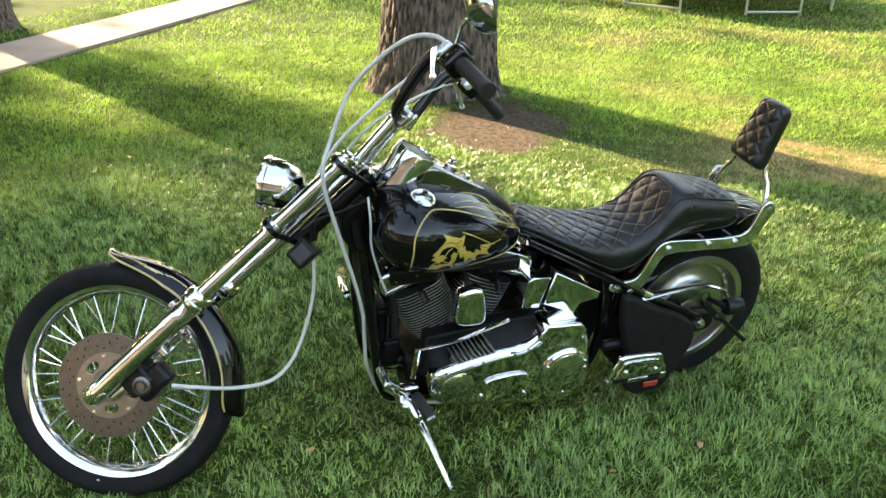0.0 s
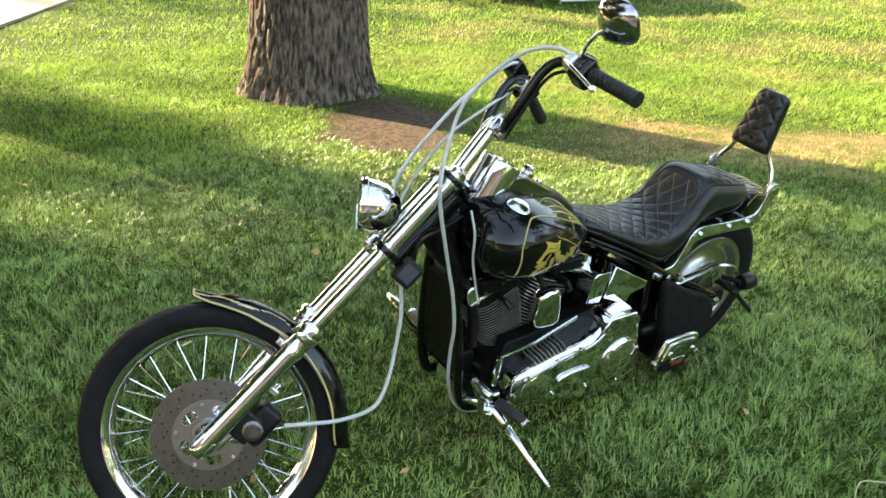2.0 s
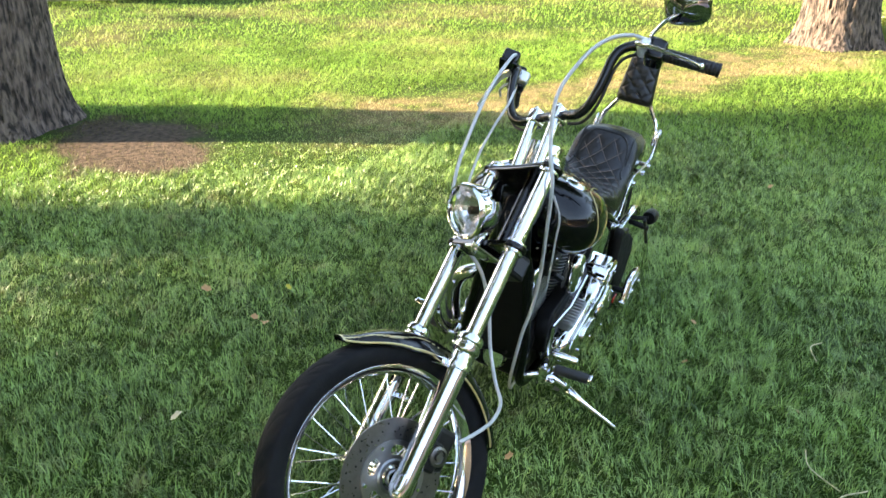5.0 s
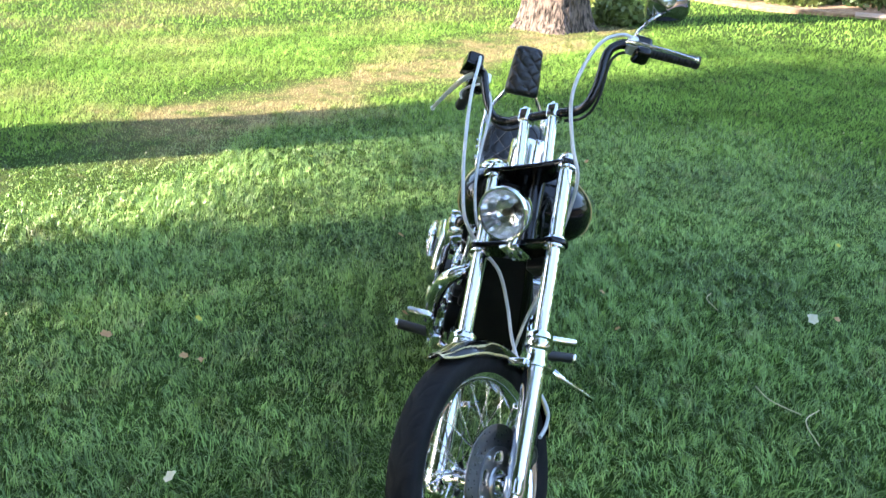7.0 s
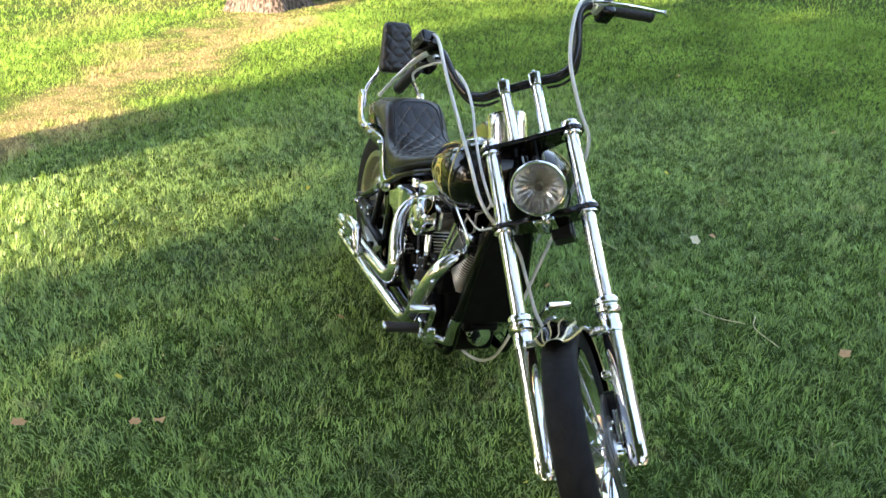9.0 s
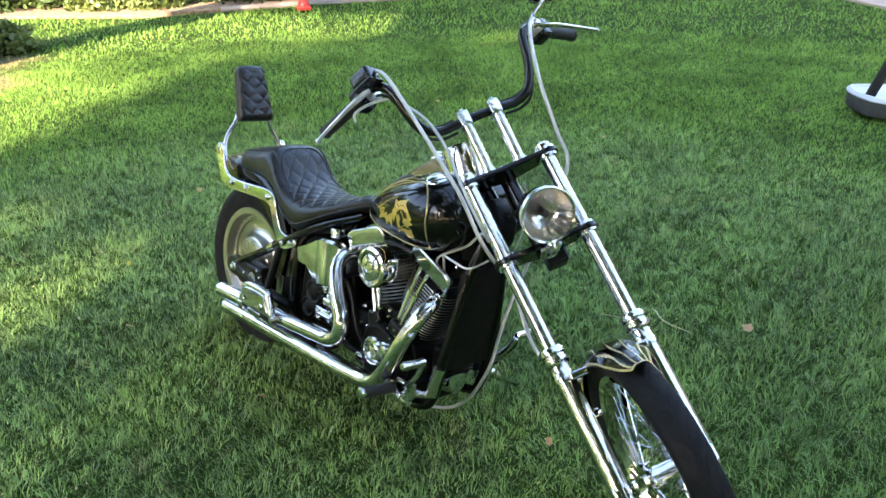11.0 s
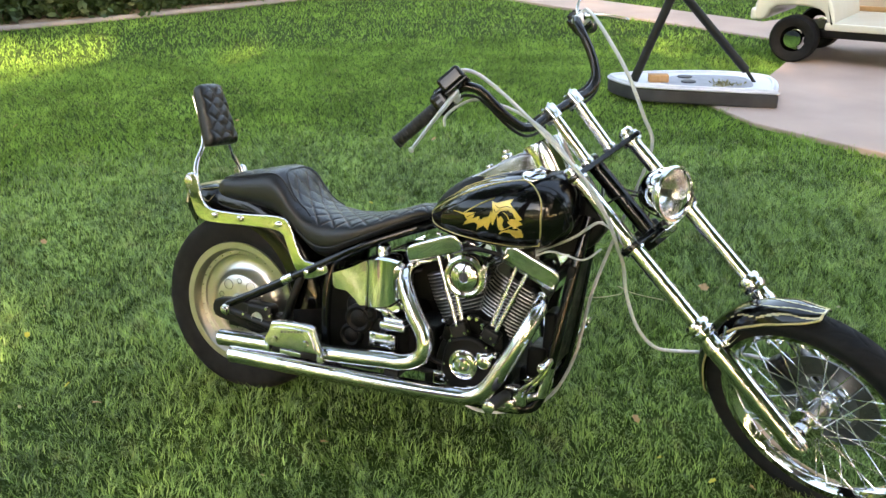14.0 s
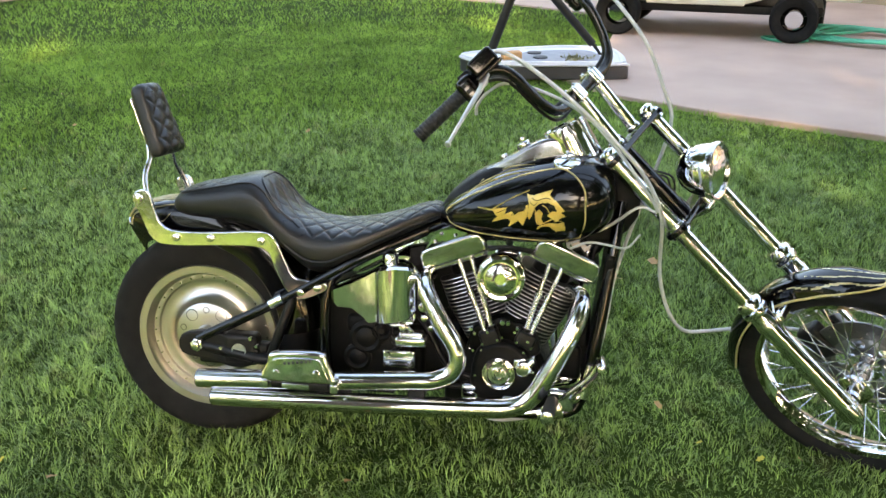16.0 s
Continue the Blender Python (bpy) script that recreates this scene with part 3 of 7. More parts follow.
# added woods that close the garden off and darken the chrome's reflections
woods = []
for k in range(46):
    a = 2 * math.pi * k / 46
    rad = 31 + 4 * math.sin(k * 1.9)
    cx_, cy_, hgt = 1 + rad * math.cos(a), 3 + rad * math.sin(a), 9.5 + 2.0 * math.sin(k * 2.7)
    woods.append(leaf_cloud(1200, lambda g, n: np.stack([cx_ + g.normal(0, 1.5, n), cy_ + g.normal(0, 1.5, n), np.abs(g.uniform(0.0, 1.0, n)) ** 0.8 * hgt], 1), 0.36, 300 + k))
added_woods = part("added_woods", join(*woods), CROWN, smooth=False)
tagged(added_woods, "dark green trees added round the garden to darken reflections", "woods", kind="stuff")


def shrub(label, base, size, leaves, seed, mat=SHRUB, leaf=0.05):
    ob = thing("shrub", label, "shrub", Matrix.Translation((base[0], base[1], 0.0)), group="shrubs in the bed")
    rng = random.Random(seed)
    for k in range(4):
        a = rng.uniform(0, 6.28)
        part("stem", tube([(0, 0, -0.02), (math.cos(a) * size[0] * 0.2, math.sin(a) * size[1] * 0.2, size[2] * 0.4),
                           (math.cos(a) * size[0] * 0.4, math.sin(a) * size[1] * 0.4, size[2] * 0.8)], [0.018, 0.012, 0.005], 6), BARK, ob)

    def blob(g, n):
        v = g.normal(size=(n, 3))
        v /= np.linalg.norm(v, axis=1)[:, None]
        v *= (g.uniform(0.25, 1, n)[:, None] ** 0.5) * (1 + 0.28 * np.sin(v[:, :1] * 7 + seed) * np.sin(v[:, 1:2] * 6) * np.cos(v[:, 2:] * 5))
        v[:, 2] = np.abs(v[:, 2]) * 0.98 + 0.03
        return v * np.array(size)
    part("foliage", leaf_cloud(leaves, blob, leaf, seed), mat, ob, smooth=False)
    return ob


rs = random.Random(5)
# paler copy of the shrub leaves; sunlight is put into the colour
LIT = material("sunlit shrub leaves", (0.10, 0.14, 0.03), 0.5, second=(0.26, 0.30, 0.09), scale=3, translucent=0.3)
for k in range(17):
    f = k / 16
    y = 8.6 - 12.5 * f + rs.uniform(-0.25, 0.25)
    x = 12.15 + 0.9 * max(0, (1.0 - y) / 5) + rs.uniform(-0.2, 0.2) + (0.3 if 3.6 < y < 5.6 else 0)
    sz = (rs.uniform(0.6, 0.9), rs.uniform(0.7, 1.0), rs.uniform(0.9, 1.6))
    shrub("dense dark green shrub in the bark-mulch bed", (x, y), sz, 2600, 40 + k, leaf=0.055)
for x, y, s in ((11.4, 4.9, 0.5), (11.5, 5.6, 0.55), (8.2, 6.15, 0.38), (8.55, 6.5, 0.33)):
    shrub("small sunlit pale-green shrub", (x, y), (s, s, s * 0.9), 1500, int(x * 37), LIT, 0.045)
for k in range(13):
    y = 12.5 - 17.5 * k / 12
    shrub("tall dark hedge shrub behind the bed", (14.3 + 0.4 * math.sin(k * 2.3) + max(0, -y) * 0.2, y), (1.1, 1.1, 2.6), 2600, 70 + k, leaf=0.10)

# ---- trampoline on the far lawn ----
TR = (1.9, 16.45)
tramp = thing("trampoline", "round trampoline with thin pale legs standing on the lawn", "trampoline", Matrix.Translation((*TR, 0)))
part("ring", tube([(2.15 * math.cos(a * math.pi / 24), 2.15 * math.sin(a * math.pi / 24), 0.86) for a in range(48)], 0.022, 8, closed=True), GALV, tramp)
part("mat", lathe([(1e-4, 0.845), (1.95, 0.845), (1.95, 0.855), (1e-4, 0.855)], (0, 0, 0), (0, 0, 1), 48, cap=False), NETMAT, tramp)
part("pad", lathe([(1.9, 0.87), (2.2, 0.87), (2.22, 0.83), (2.2, 0.88), (1.9, 0.89)], (0, 0, 0), (0, 0, 1), 48, cap=False), NETMAT, tramp)
for k in range(7):
    a0 = -math.pi / 2 - 0.66 + k * 2 * math.pi / 7
    for s in (0, 0.44):
        a = a0 + s
        p = Vector((2.13 * math.cos(a), 2.13 * math.sin(a), 0))
        part("leg", tube([p + Vector((0, 0, 0.86)), p + Vector((0, 0, 0.0))], 0.019, 8), GALV, tramp)
    q0, q1 = a0, a0 + 0.44
    part("foot_bar", tube([(2.13 * math.cos(q0), 2.13 * math.sin(q0), 0.045), (2.13 * math.cos(q1), 2.13 * math.sin(q1), 0.045)], 0.019, 8), GALV, tramp)

# ---- portable basketball stand ----
angle = math.degrees(math.atan2(-0.632, -0.775))
hoop = thing("basketball_stand", "portable basketball stand, grey and black water-filled base with black struts", "basketball stand", pose(3.42, -0.87, 0.022, 0, 0, angle))
# local x runs along the near edge, local y away from the lawn
outline = smooth_outline([(0.0, 0.30), (0.20, 0.04), (0.42, -0.03), (1.24, -0.02), (1.30, 0.04), (1.32, 0.40), (1.24, 0.66), (0.85, 0.74), (0.35, 0.60), (0.04, 0.42)], 4)
outline = [(x * 1.03, y) for x, y in outline]
lower = [(x * 0.985 + 0.01, (y - 0.32) * 0.98 + 0.32) for x, y in outline]
part("lower_shell", slab(lower, 0.0, 0.108, 0.016, 3, axes="xy"), PLASTIC_DARK, hoop, "dark grey plastic lower shell")
part("upper_shell", slab(outline, 0.109, 0.130, 0.008, 2, axes="xy"), PLASTIC_GREY, hoop, "pale grey weathered plastic upper shell")
part("rim", tube([(x * 0.95 + 0.03, (y - 0.32) * 0.92 + 0.32, 0.130) for x, y in outline], 0.018, 8, closed=True), PLASTIC_GREY, hoop)
part("deck_recess", slab(smooth_outline([(0.50, 0.10), (1.08, 0.10), (1.16, 0.30), (1.05, 0.56), (0.62, 0.52), (0.46, 0.32)], 4), 0.1295, 0.1325, 0.001, axes="xy"), material("grey moulded deck", (0.22, 0.22, 0.25), 0.5, second=(0.32, 0.32, 0.35), scale=9, rough_var=0.2), hoop, "grey moulded recess in the deck")
for x, y in ((0.62, 0.42), (0.66, 0.22)):
    part("fill_cap", disc((x, y, 0.131), (0, 0, 1), 0.06, 0.012), PLASTIC_DARK, hoop, "black filler cap")
part("pole", tube([(0.22, 0.10, 0.12), (0.47, 0.12, 0.80), (0.86, 0.15, 1.9)], 0.036, 14), POLE, hoop, "black steel pole")
part("strut", tube([(1.10, 0.38, 0.22), (0.50, 0.14, 0.90)], 0.034, 14), POLE, hoop, "black steel strut")
part("bracket", rbox((0.50, 0.13, 0.88), (0.10, 0.10, 0.10), 0.01), POLE, hoop)
part("strut_foot", tube([(1.09, 0.37, 0.24), (1.18, 0.36, 0.12)], 0.014, 8), POLE, hoop)
brick = part("brick", rbox((0, 0, 0.03), (0.16, 0.09, 0.06), 0.006), material("orange brick", (0.50, 0.24, 0.10), 0.9, second=(0.62, 0.34, 0.16), scale=30, bump=0.002))
brick.matrix_world = hoop.matrix_world @ pose(0.42, 0.18, 0.132, 0, 0, 12)
tagged(brick, "tan brick lying on the basketball stand's base", "brick")
LITTER = material("withered leaf litter", (0.16, 0.15, 0.06), 0.8, second=(0.30, 0.26, 0.14), scale=30)
weeds = part("plant_litter", leaf_cloud(90, lambda g, n: np.stack([g.normal(0.95, 0.06, n), g.normal(0.16, 0.05, n), g.uniform(0.134, 0.155, n)], 1), 0.016, 9), LITTER, smooth=False)
weeds.matrix_world = hoop.matrix_world
tagged(weeds, "green leaf litter lying on the plastic base", "leaves", kind="stuff")

# ---- golf cart ----
ca, cb = Vector((3.95, -4.53, 0)), Vector((2.42, -5.10, 0))
cdir = (cb - ca).normalized()
cart = thing("golf_cart", "cream golf cart with tan wood-tone side stripe parked on the driveway", "golf cart", pose(3.95, -4.53, 0.02, 0, 0, math.degrees(math.atan2(cdir.y, cdir.x))))
# local x from the front axle backwards, local y away from the axle towards the near side (+y side is far)
for ax in (0.0, 1.69):
    for s in (0.0, -1.0):
        yy = s * 1.0
        wheel = part("wheel", join(disc((ax, yy - 0.09, 0.225), (0, 1, 0), 0.085, 0.18, 0.01)), CHROME, cart, "white steel wheel with chrome cap")
        part("tyre", lathe([(0.12, -0.07), (0.16, -0.10), (0.205, -0.10), (0.225, -0.07), (0.225, 0.07), (0.205, 0.10), (0.16, 0.10), (0.12, 0.07)],
                           (ax, yy, 0.225), (0, 1, 0), 36, cap=False), RUBBER, wheel)
    part("axle", tube([(ax, -1.0, 0.225), (ax, 0.0, 0.225)], 0.03, 8), SATIN, cart)
part("chassis", rbox((0.85, -0.5, 0.27), (2.2, 0.7, 0.09), 0.02), SATIN, cart)
body_side = smooth_outline([(-0.40, 0.40), (-0.38, 0.62), (-0.14, 0.80), (0.10, 0.84), (0.30, 0.60), (0.36, 0.37), (0.29, 0.40), (0.20, 0.52), (-0.20, 0.53), (-0.29, 0.40)], 3)
part("front_cowl", slab(body_side, -1.05, 0.05, 0.03, 3), CREAM, cart, "cream front cowl")
part("front_bumper", rbox((-0.41, -0.5, 0.44), (0.08, 1.10, 0.12), 0.03), CREAM, cart)
part("floor_pan", rbox((0.75, -0.5, 0.36), (0.95, 1.10, 0.07), 0.015), CREAM, cart)
part("rocker_panel", rbox((0.85, 0.065, 0.345), (1.05, 0.03, 0.10), 0.012), CREAM, cart, "cream lower side panel")
part("side_stripe", rbox((0.80, 0.07, 0.425), (1.0, 0.03, 0.05), 0.01), WOOD, cart, "tan wood-tone stripe")
part("running_board", rbox((0.95, 0.12, 0.27), (0.9, 0.12, 0.03), 0.01), SATIN, cart)
rear_side = [(1.22, 0.34), (1.20, 0.75), (2.25, 0.75), (2.32, 0.50), (2.25, 0.40), (1.95, 0.40), (1.88, 0.53), (1.50, 0.53), (1.42, 0.40)]
part("rear_body", slab(rear_side, -1.05, 0.05, 0.03, 3), CREAM, cart, "cream rear body")
part("rear_stripe", rbox((1.75, 0.06, 0.62), (0.95, 0.03, 0.08), 0.01), WOOD, cart, "tan wood-tone stripe")
part("seat", rbox((1.5, -0.5, 0.81), (0.55, 1.05, 0.12), 0.05, segs=3), CREAM, cart, "cream bench seat")
part("backrest", rbox((1.78, -0.5, 1.08), (0.12, 1.05, 0.45), 0.05, segs=3), CREAM, cart)

# ---- garden hose ----
rh = random.Random(11)
pts = []
for k in range(90):
    a = k * 0.62
    rr = 0.30 + 0.16 * math.sin(k * 0.37) + rh.uniform(-0.05, 0.05)
    pts.append((1.62 + 0.55 * math.cos(a) * (1 + rr * 0.6) - k * 0.004, -4.72 + 0.34 * math.sin(a) * (0.8 + rr), 0.035 + 0.012 * (k % 5)))
pts += [(0.9, -4.9, 0.035), (0.2, -5.3, 0.035), (-0.6, -6.4, 0.035)]
pts = [(2.2, -4.35, 0.035), (2.32, -4.22, 0.035), (2.12, -4.12, 0.035), (1.9, -4.3, 0.035)] + pts
hose = part("garden_hose", tube(pts, 0.014, 7, smooth=4), GREENHOSE)
tagged(hose, "green garden hose lying in loose coils on the driveway", "hose")
jack = thing("sprinkler_post", "small black metal post on a flat foot beside the hose", "post", pose(2.05, -5.05, 0.022))
part("foot", disc((0, 0, 0), (0, 0, 1), 0.13, 0.03, 0.01), POLE, jack)
part("shaft", tube([(0, 0, 0.03), (0, 0, 0.75)], 0.022, 10), POLE, jack)

# ---- garage wall beyond the driveway ----
wall = part("garage_wall", rbox((-1.0, -7.6, 1.5), (13.0, 0.3, 3.04), 0.01), STUCCO)
tagged(wall, "tan stucco garage wall beyond the driveway", "wall", kind="structure")
# unseen pitched roof, added to cut sky light from the south
roof = part("unseen_roof", ([(x, y, z) for x in (-8.0, 6.2) for y, z in ((-7.0, 3.02), (-7.0, 3.20), (-12.0, 5.90), (-17.0, 3.20), (-17.0, 3.02))],
                            [(0, 1, 2, 3, 4), (9, 8, 7, 6, 5)] + [(k, 5 + k, 5 + (k + 1) % 5, (k + 1) % 5) for k in range(5)]), ROOF, smooth=False)
tagged(roof, "brown pitched garage roof, unseen, added to block the sky", "roof", kind="structure")

# ---- toddler swing and toy cone at the bed ----
SW = Vector((10.55, 2.92, 0.0))
swing = thing("toddler_swing", "blue moulded toddler swing seat hanging on yellow ropes", "swing", Matrix.Translation((SW.x, SW.y, -0.11)))
seat_side = smooth_outline([(-0.22, 0.92), (-0.16, 0.60), (-0.05, 0.40), (0.16, 0.36), (0.30, 0.42), (0.32, 0.50), (0.14, 0.50), (0.02, 0.60), (-0.08, 0.92)], 4)
part("seat", moved(slab(seat_side, -0.17, 0.17, 0.03, 3), pose(0, 0, 0, 0, 0, -75)), BLUE, swing, "blue moulded bucket seat")
part("front_bar", moved(tube([(0.30, -0.17, 0.44), (0.30, -0.17, 0.62), (0.28, 0, 0.66), (0.30, 0.17, 0.62), (0.30, 0.17, 0.44)], 0.025, 8, smooth=4), pose(0, 0, 0, 0, 0, -75)), BLUE, swing)
for s in (-0.15, 0.15):
    part("rope", moved(tube([(0.26, s, 0.45), (0.05, s * 1.1, 1.4), (0.02, s * 1.1, 4.6)], 0.011, 6), pose(0, 0, 0, 0, 0, -75)), YELLOW, swing, "yellow rope")
tree("tree", "dark garden tree whose limb carries the swing", (12.9, 3.6), 0.22, 4.2, 0.06, 5.2, 3.4, 1800, 31, cols=40, rows_per_m=10)
bough = part("bough", tube([(12.9, 3.6, 4.1), (11.8, 3.2, 4.65), (10.4, 2.85, 4.62)], [0.12, 0.09, 0.05], 8, smooth=4), BARK)
tagged(bough, "bare tree bough that the swing hangs from", "bough", kind="structure")
cone = part("toy_cone", join(rbox((0, 0, 0.02), (0.20, 0.20, 0.04), 0.01), lathe([(0.085, 0.03), (0.07, 0.10), (0.03, 0.26), (0.02, 0.28), (1e-4, 0.285)], (0, 0, 0), (0, 0, 1), 20, cap=False)), RED)
cone.matrix_world = pose(10.45, 2.74, 0.02)
tagged(cone, "small red toy traffic cone on the lawn edge", "cone")

# small pale clippings scattered over the lawn
bits = part("grass_clippings", leaf_cloud(170, lambda g, n: np.stack([g.uniform(-3.5, 6.5, n), g.uniform(-0.5, 7.5, n), g.uniform(0.036, 0.046, n)], 1), 0.0075, 15), STRAW, smooth=False)
tagged(bits, "small pale dry clippings scattered over the grass", "clippings", kind="stuff")

# ---- the motorcycle, built in its own frame: x ahead, y to its left, z up from the rear tyre's foot ----
hx = Vector((-0.8465, -0.5324, 0)).normalized()
lean = radians(9.5)
hy = Vector((-hx.y, hx.x, 0)) * math.cos(lean) - Vector((0, 0, 1)) * math.sin(lean)
hz = hx.cross(hy)
BIKE = Matrix((hx, hy, hz)).transposed().to_4x4()
BIKE.translation = Vector((0.8915, 3.241, -0.030))
bike = thing("motorcycle", "black and chrome custom motorcycle leaning on its side stand", "motorcycle", BIKE)

# the steered front end: x ahead, y left along the axle, z up along the fork, from the front axle
fz = Vector((-0.7184, 0.0116, 0.6956)).normalized()
fy = Vector((0.4265, 0.7972, 0.4272))
fy = (fy - fz * fy.dot(fz)).normalized()
fx = fy.cross(fz)
FORK = Matrix((fx, fy, fz)).transposed().to_4x4()
FORK.translation = Vector((1.849, -0.012, 0.322))


def fork(name, geo, mat, parent=None, label="", **k):
    return part(name, moved(geo, FORK), mat, parent or bike, label, **k)


Y = (0, 1, 0)

# ---- front wheel ----
R1 = 0.335
rim = fork("front_wheel", lathe([(0.258, -0.026), (0.252, -0.018), (0.243, 0.0), (0.252, 0.018), (0.258, 0.026), (0.275, 0.031), (0.279, 0.028), (0.270, 0.022), (0.262, 0.016),
                                 (0.255, 0.0), (0.262, -0.016), (0.270, -0.022), (0.279, -0.028), (0.275, -0.031), (0.258, -0.026)], (0, 0, 0), Y, 96, cap=False), CHROME, bike, "chrome laced rim")


def tyre(profile, centre, count, half, sweep, depth, segs):
    """A tyre turned about y whose tread is cut by two rows of curved grooves."""
    line = spline([(r, y, 0) for r, y in profile], 4)
    big = max(p.x for p in line)
    vs = []
    for p in line:
        f = abs(p.y) / half
        side = 0.0 if p.y < 0 else 0.5
        for k in range(segs):
            a = 2 * math.pi * k / segs
            cut = 0.0
            if 0.05 < f < 1.12 and p.x > big - 0.05:
                q = (a - sweep * f - 0.03 * math.sin(f * 5)) * count / (2 * math.pi) + side
                d = abs(q - round(q)) * 2 * math.pi / count * big
                cut = depth * max(0.0, 1 - (d / 0.0042) ** 2) * min(1, (1.12 - f) * 5)
                q += 0.5
                d = abs(q - round(q)) * 2 * math.pi / count * big
                if f > 0.45:
                    cut = max(cut, depth * max(0.0, 1 - (d / 0.0036) ** 2) * min(1, (1.12 - f) * 5) * min(1, (f - 0.45) * 6))
            r = p.x - cut
            vs.append((centre[0] + r * math.cos(a), centre[1] + p.y, centre[2] + r * math.sin(a)))
    return vs, grid_faces(len(line), segs)


fork("tyre", tyre([(0.268, -0.027), (0.285, -0.038), (0.302, -0.043), (0.318, -0.041), (0.329, -0.028), (0.334, -0.012), (R1, 0.0), (0.334, 0.012), (0.329, 0.028),
                   (0.318, 0.041), (0.302, 0.043), (0.285, 0.038), (0.268, 0.027)], (0, 0, 0), 26, 0.034, 0.24, 0.0035, 440), RUBBER, rim, "black treaded tyre", sharp=75)
groove = material("hole black", (0.006, 0.006, 0.006), 0.8)
fork("hub", lathe([(0.014, -0.085), (0.022, -0.085), (0.022, -0.055), (0.045, -0.050), (0.047, -0.040), (0.030, -0.034), (0.028, 0.0), (0.030, 0.034), (0.047, 0.040), (0.045, 0.050),
                   (0.03, 0.055), (0.022, 0.085), (0.014, 0.085)], (0, 0, 0), Y, 32), CHROME, rim, "chrome hub")
for k in range(40):
    s = 1 if k % 2 else -1
    swing_ = 1 if (k // 2) % 2 else -1
    a = 2 * math.pi * k / 40
    b = a + swing_ * 0.62
    fork("spoke", tube([(0.043 * math.cos(b), s * 0.045, 0.043 * math.sin(b)), (0.246 * math.cos(a), s * 0.006, 0.246 * math.sin(a))], 0.0020, 5), ZINC, rim)
dv = lathe([(0.090, 0.060), (0.146, 0.060), (0.1465, 0.0625), (0.146, 0.065), (0.090, 0.065), (0.090, 0.060)], (0, 0, 0), Y, 72, cap=False)
fork("brake_disc", dv, STEEL, rim, "drilled steel brake disc")
NRc, NAc = 14, 180
car_v, car_f = [], []
for y_ in (0.0625, 0.0685):
    for i in range(NRc + 1):
        for k in range(NAc):
            a, rr = 2 * math.pi * k / NAc, 0.034 + 0.058 * i / NRc
            car_v.append((rr * math.cos(a), y_ + (0.004 if i < 3 else 0.0), rr * math.sin(a)))


def carrier_open(i, k):
    """Whether the five oblong windows of the carrier take this place away."""
    rr, a = 0.034 + 0.058 * (i + 0.5) / NRc, 2 * math.pi * (k + 0.5) / NAc
    w = 2 * math.pi / 5
    da = (a / w - round(a / w)) * w
    return ((rr - 0.066) / 0.0125) ** 4 + (da / 0.30) ** 4 < 1


for i in range(NRc):
    for k in range(NAc):
        if carrier_open(i, k):
            continue
        a, b = i * NAc + k, i * NAc + (k + 1) % NAc
        c, d = (i + 1) * NAc + (k + 1) % NAc, (i + 1) * NAc + k
        o = (NRc + 1) * NAc
        car_f += [(a, b, c, d), (a + o, d + o, c + o, b + o)]
        for (p, q), (ii, kk) in (((a, b), (i - 1, k)), ((c, d), (i + 1, k)), ((b, c), (i, k + 1)), ((d, a), (i, k - 1))):
            if ii < 0 or ii >= NRc or carrier_open(ii, kk):
                car_f.append((q, p, p + o, q + o))
fork("disc_carrier", (car_v, car_f), CARRIER, rim, "pale alloy disc carrier", sharp=35)
for k in range(5):
    a = 2 * math.pi * (k + 0.5) / 5
    fork("carrier_bolt", bolt((0.083 * math.cos(a), 0.068, 0.083 * math.sin(a)), Y, 0.006, 0.006), CHROME, rim)
# flat black dots put the shade of drilled holes into colour
holes = []
for k in range(40):
    a = 2 * math.pi * k / 40
    rr = (0.104, 0.119, 0.134, 0.112)[k % 4]
    holes.append(lathe([(1e-4, 0.0654), (0.0028, 0.0654)], (rr * math.cos(a), 0, rr * math.sin(a)), Y, 8, cap=False))
tagged(fork("disc_hole_dots", join(*holes), groove, rim), kind="stuff")
fork("axle", join(tube([(0, -0.135, 0), (0, 0.135, 0)], 0.0095, 16), disc((0, 0.130, 0), Y, 0.016, 0.012), disc((0, -0.142, 0), Y, 0.016, 0.012)), CHROME, rim, "chrome axle with nuts")

# ---- fork ----
TY = 0.118
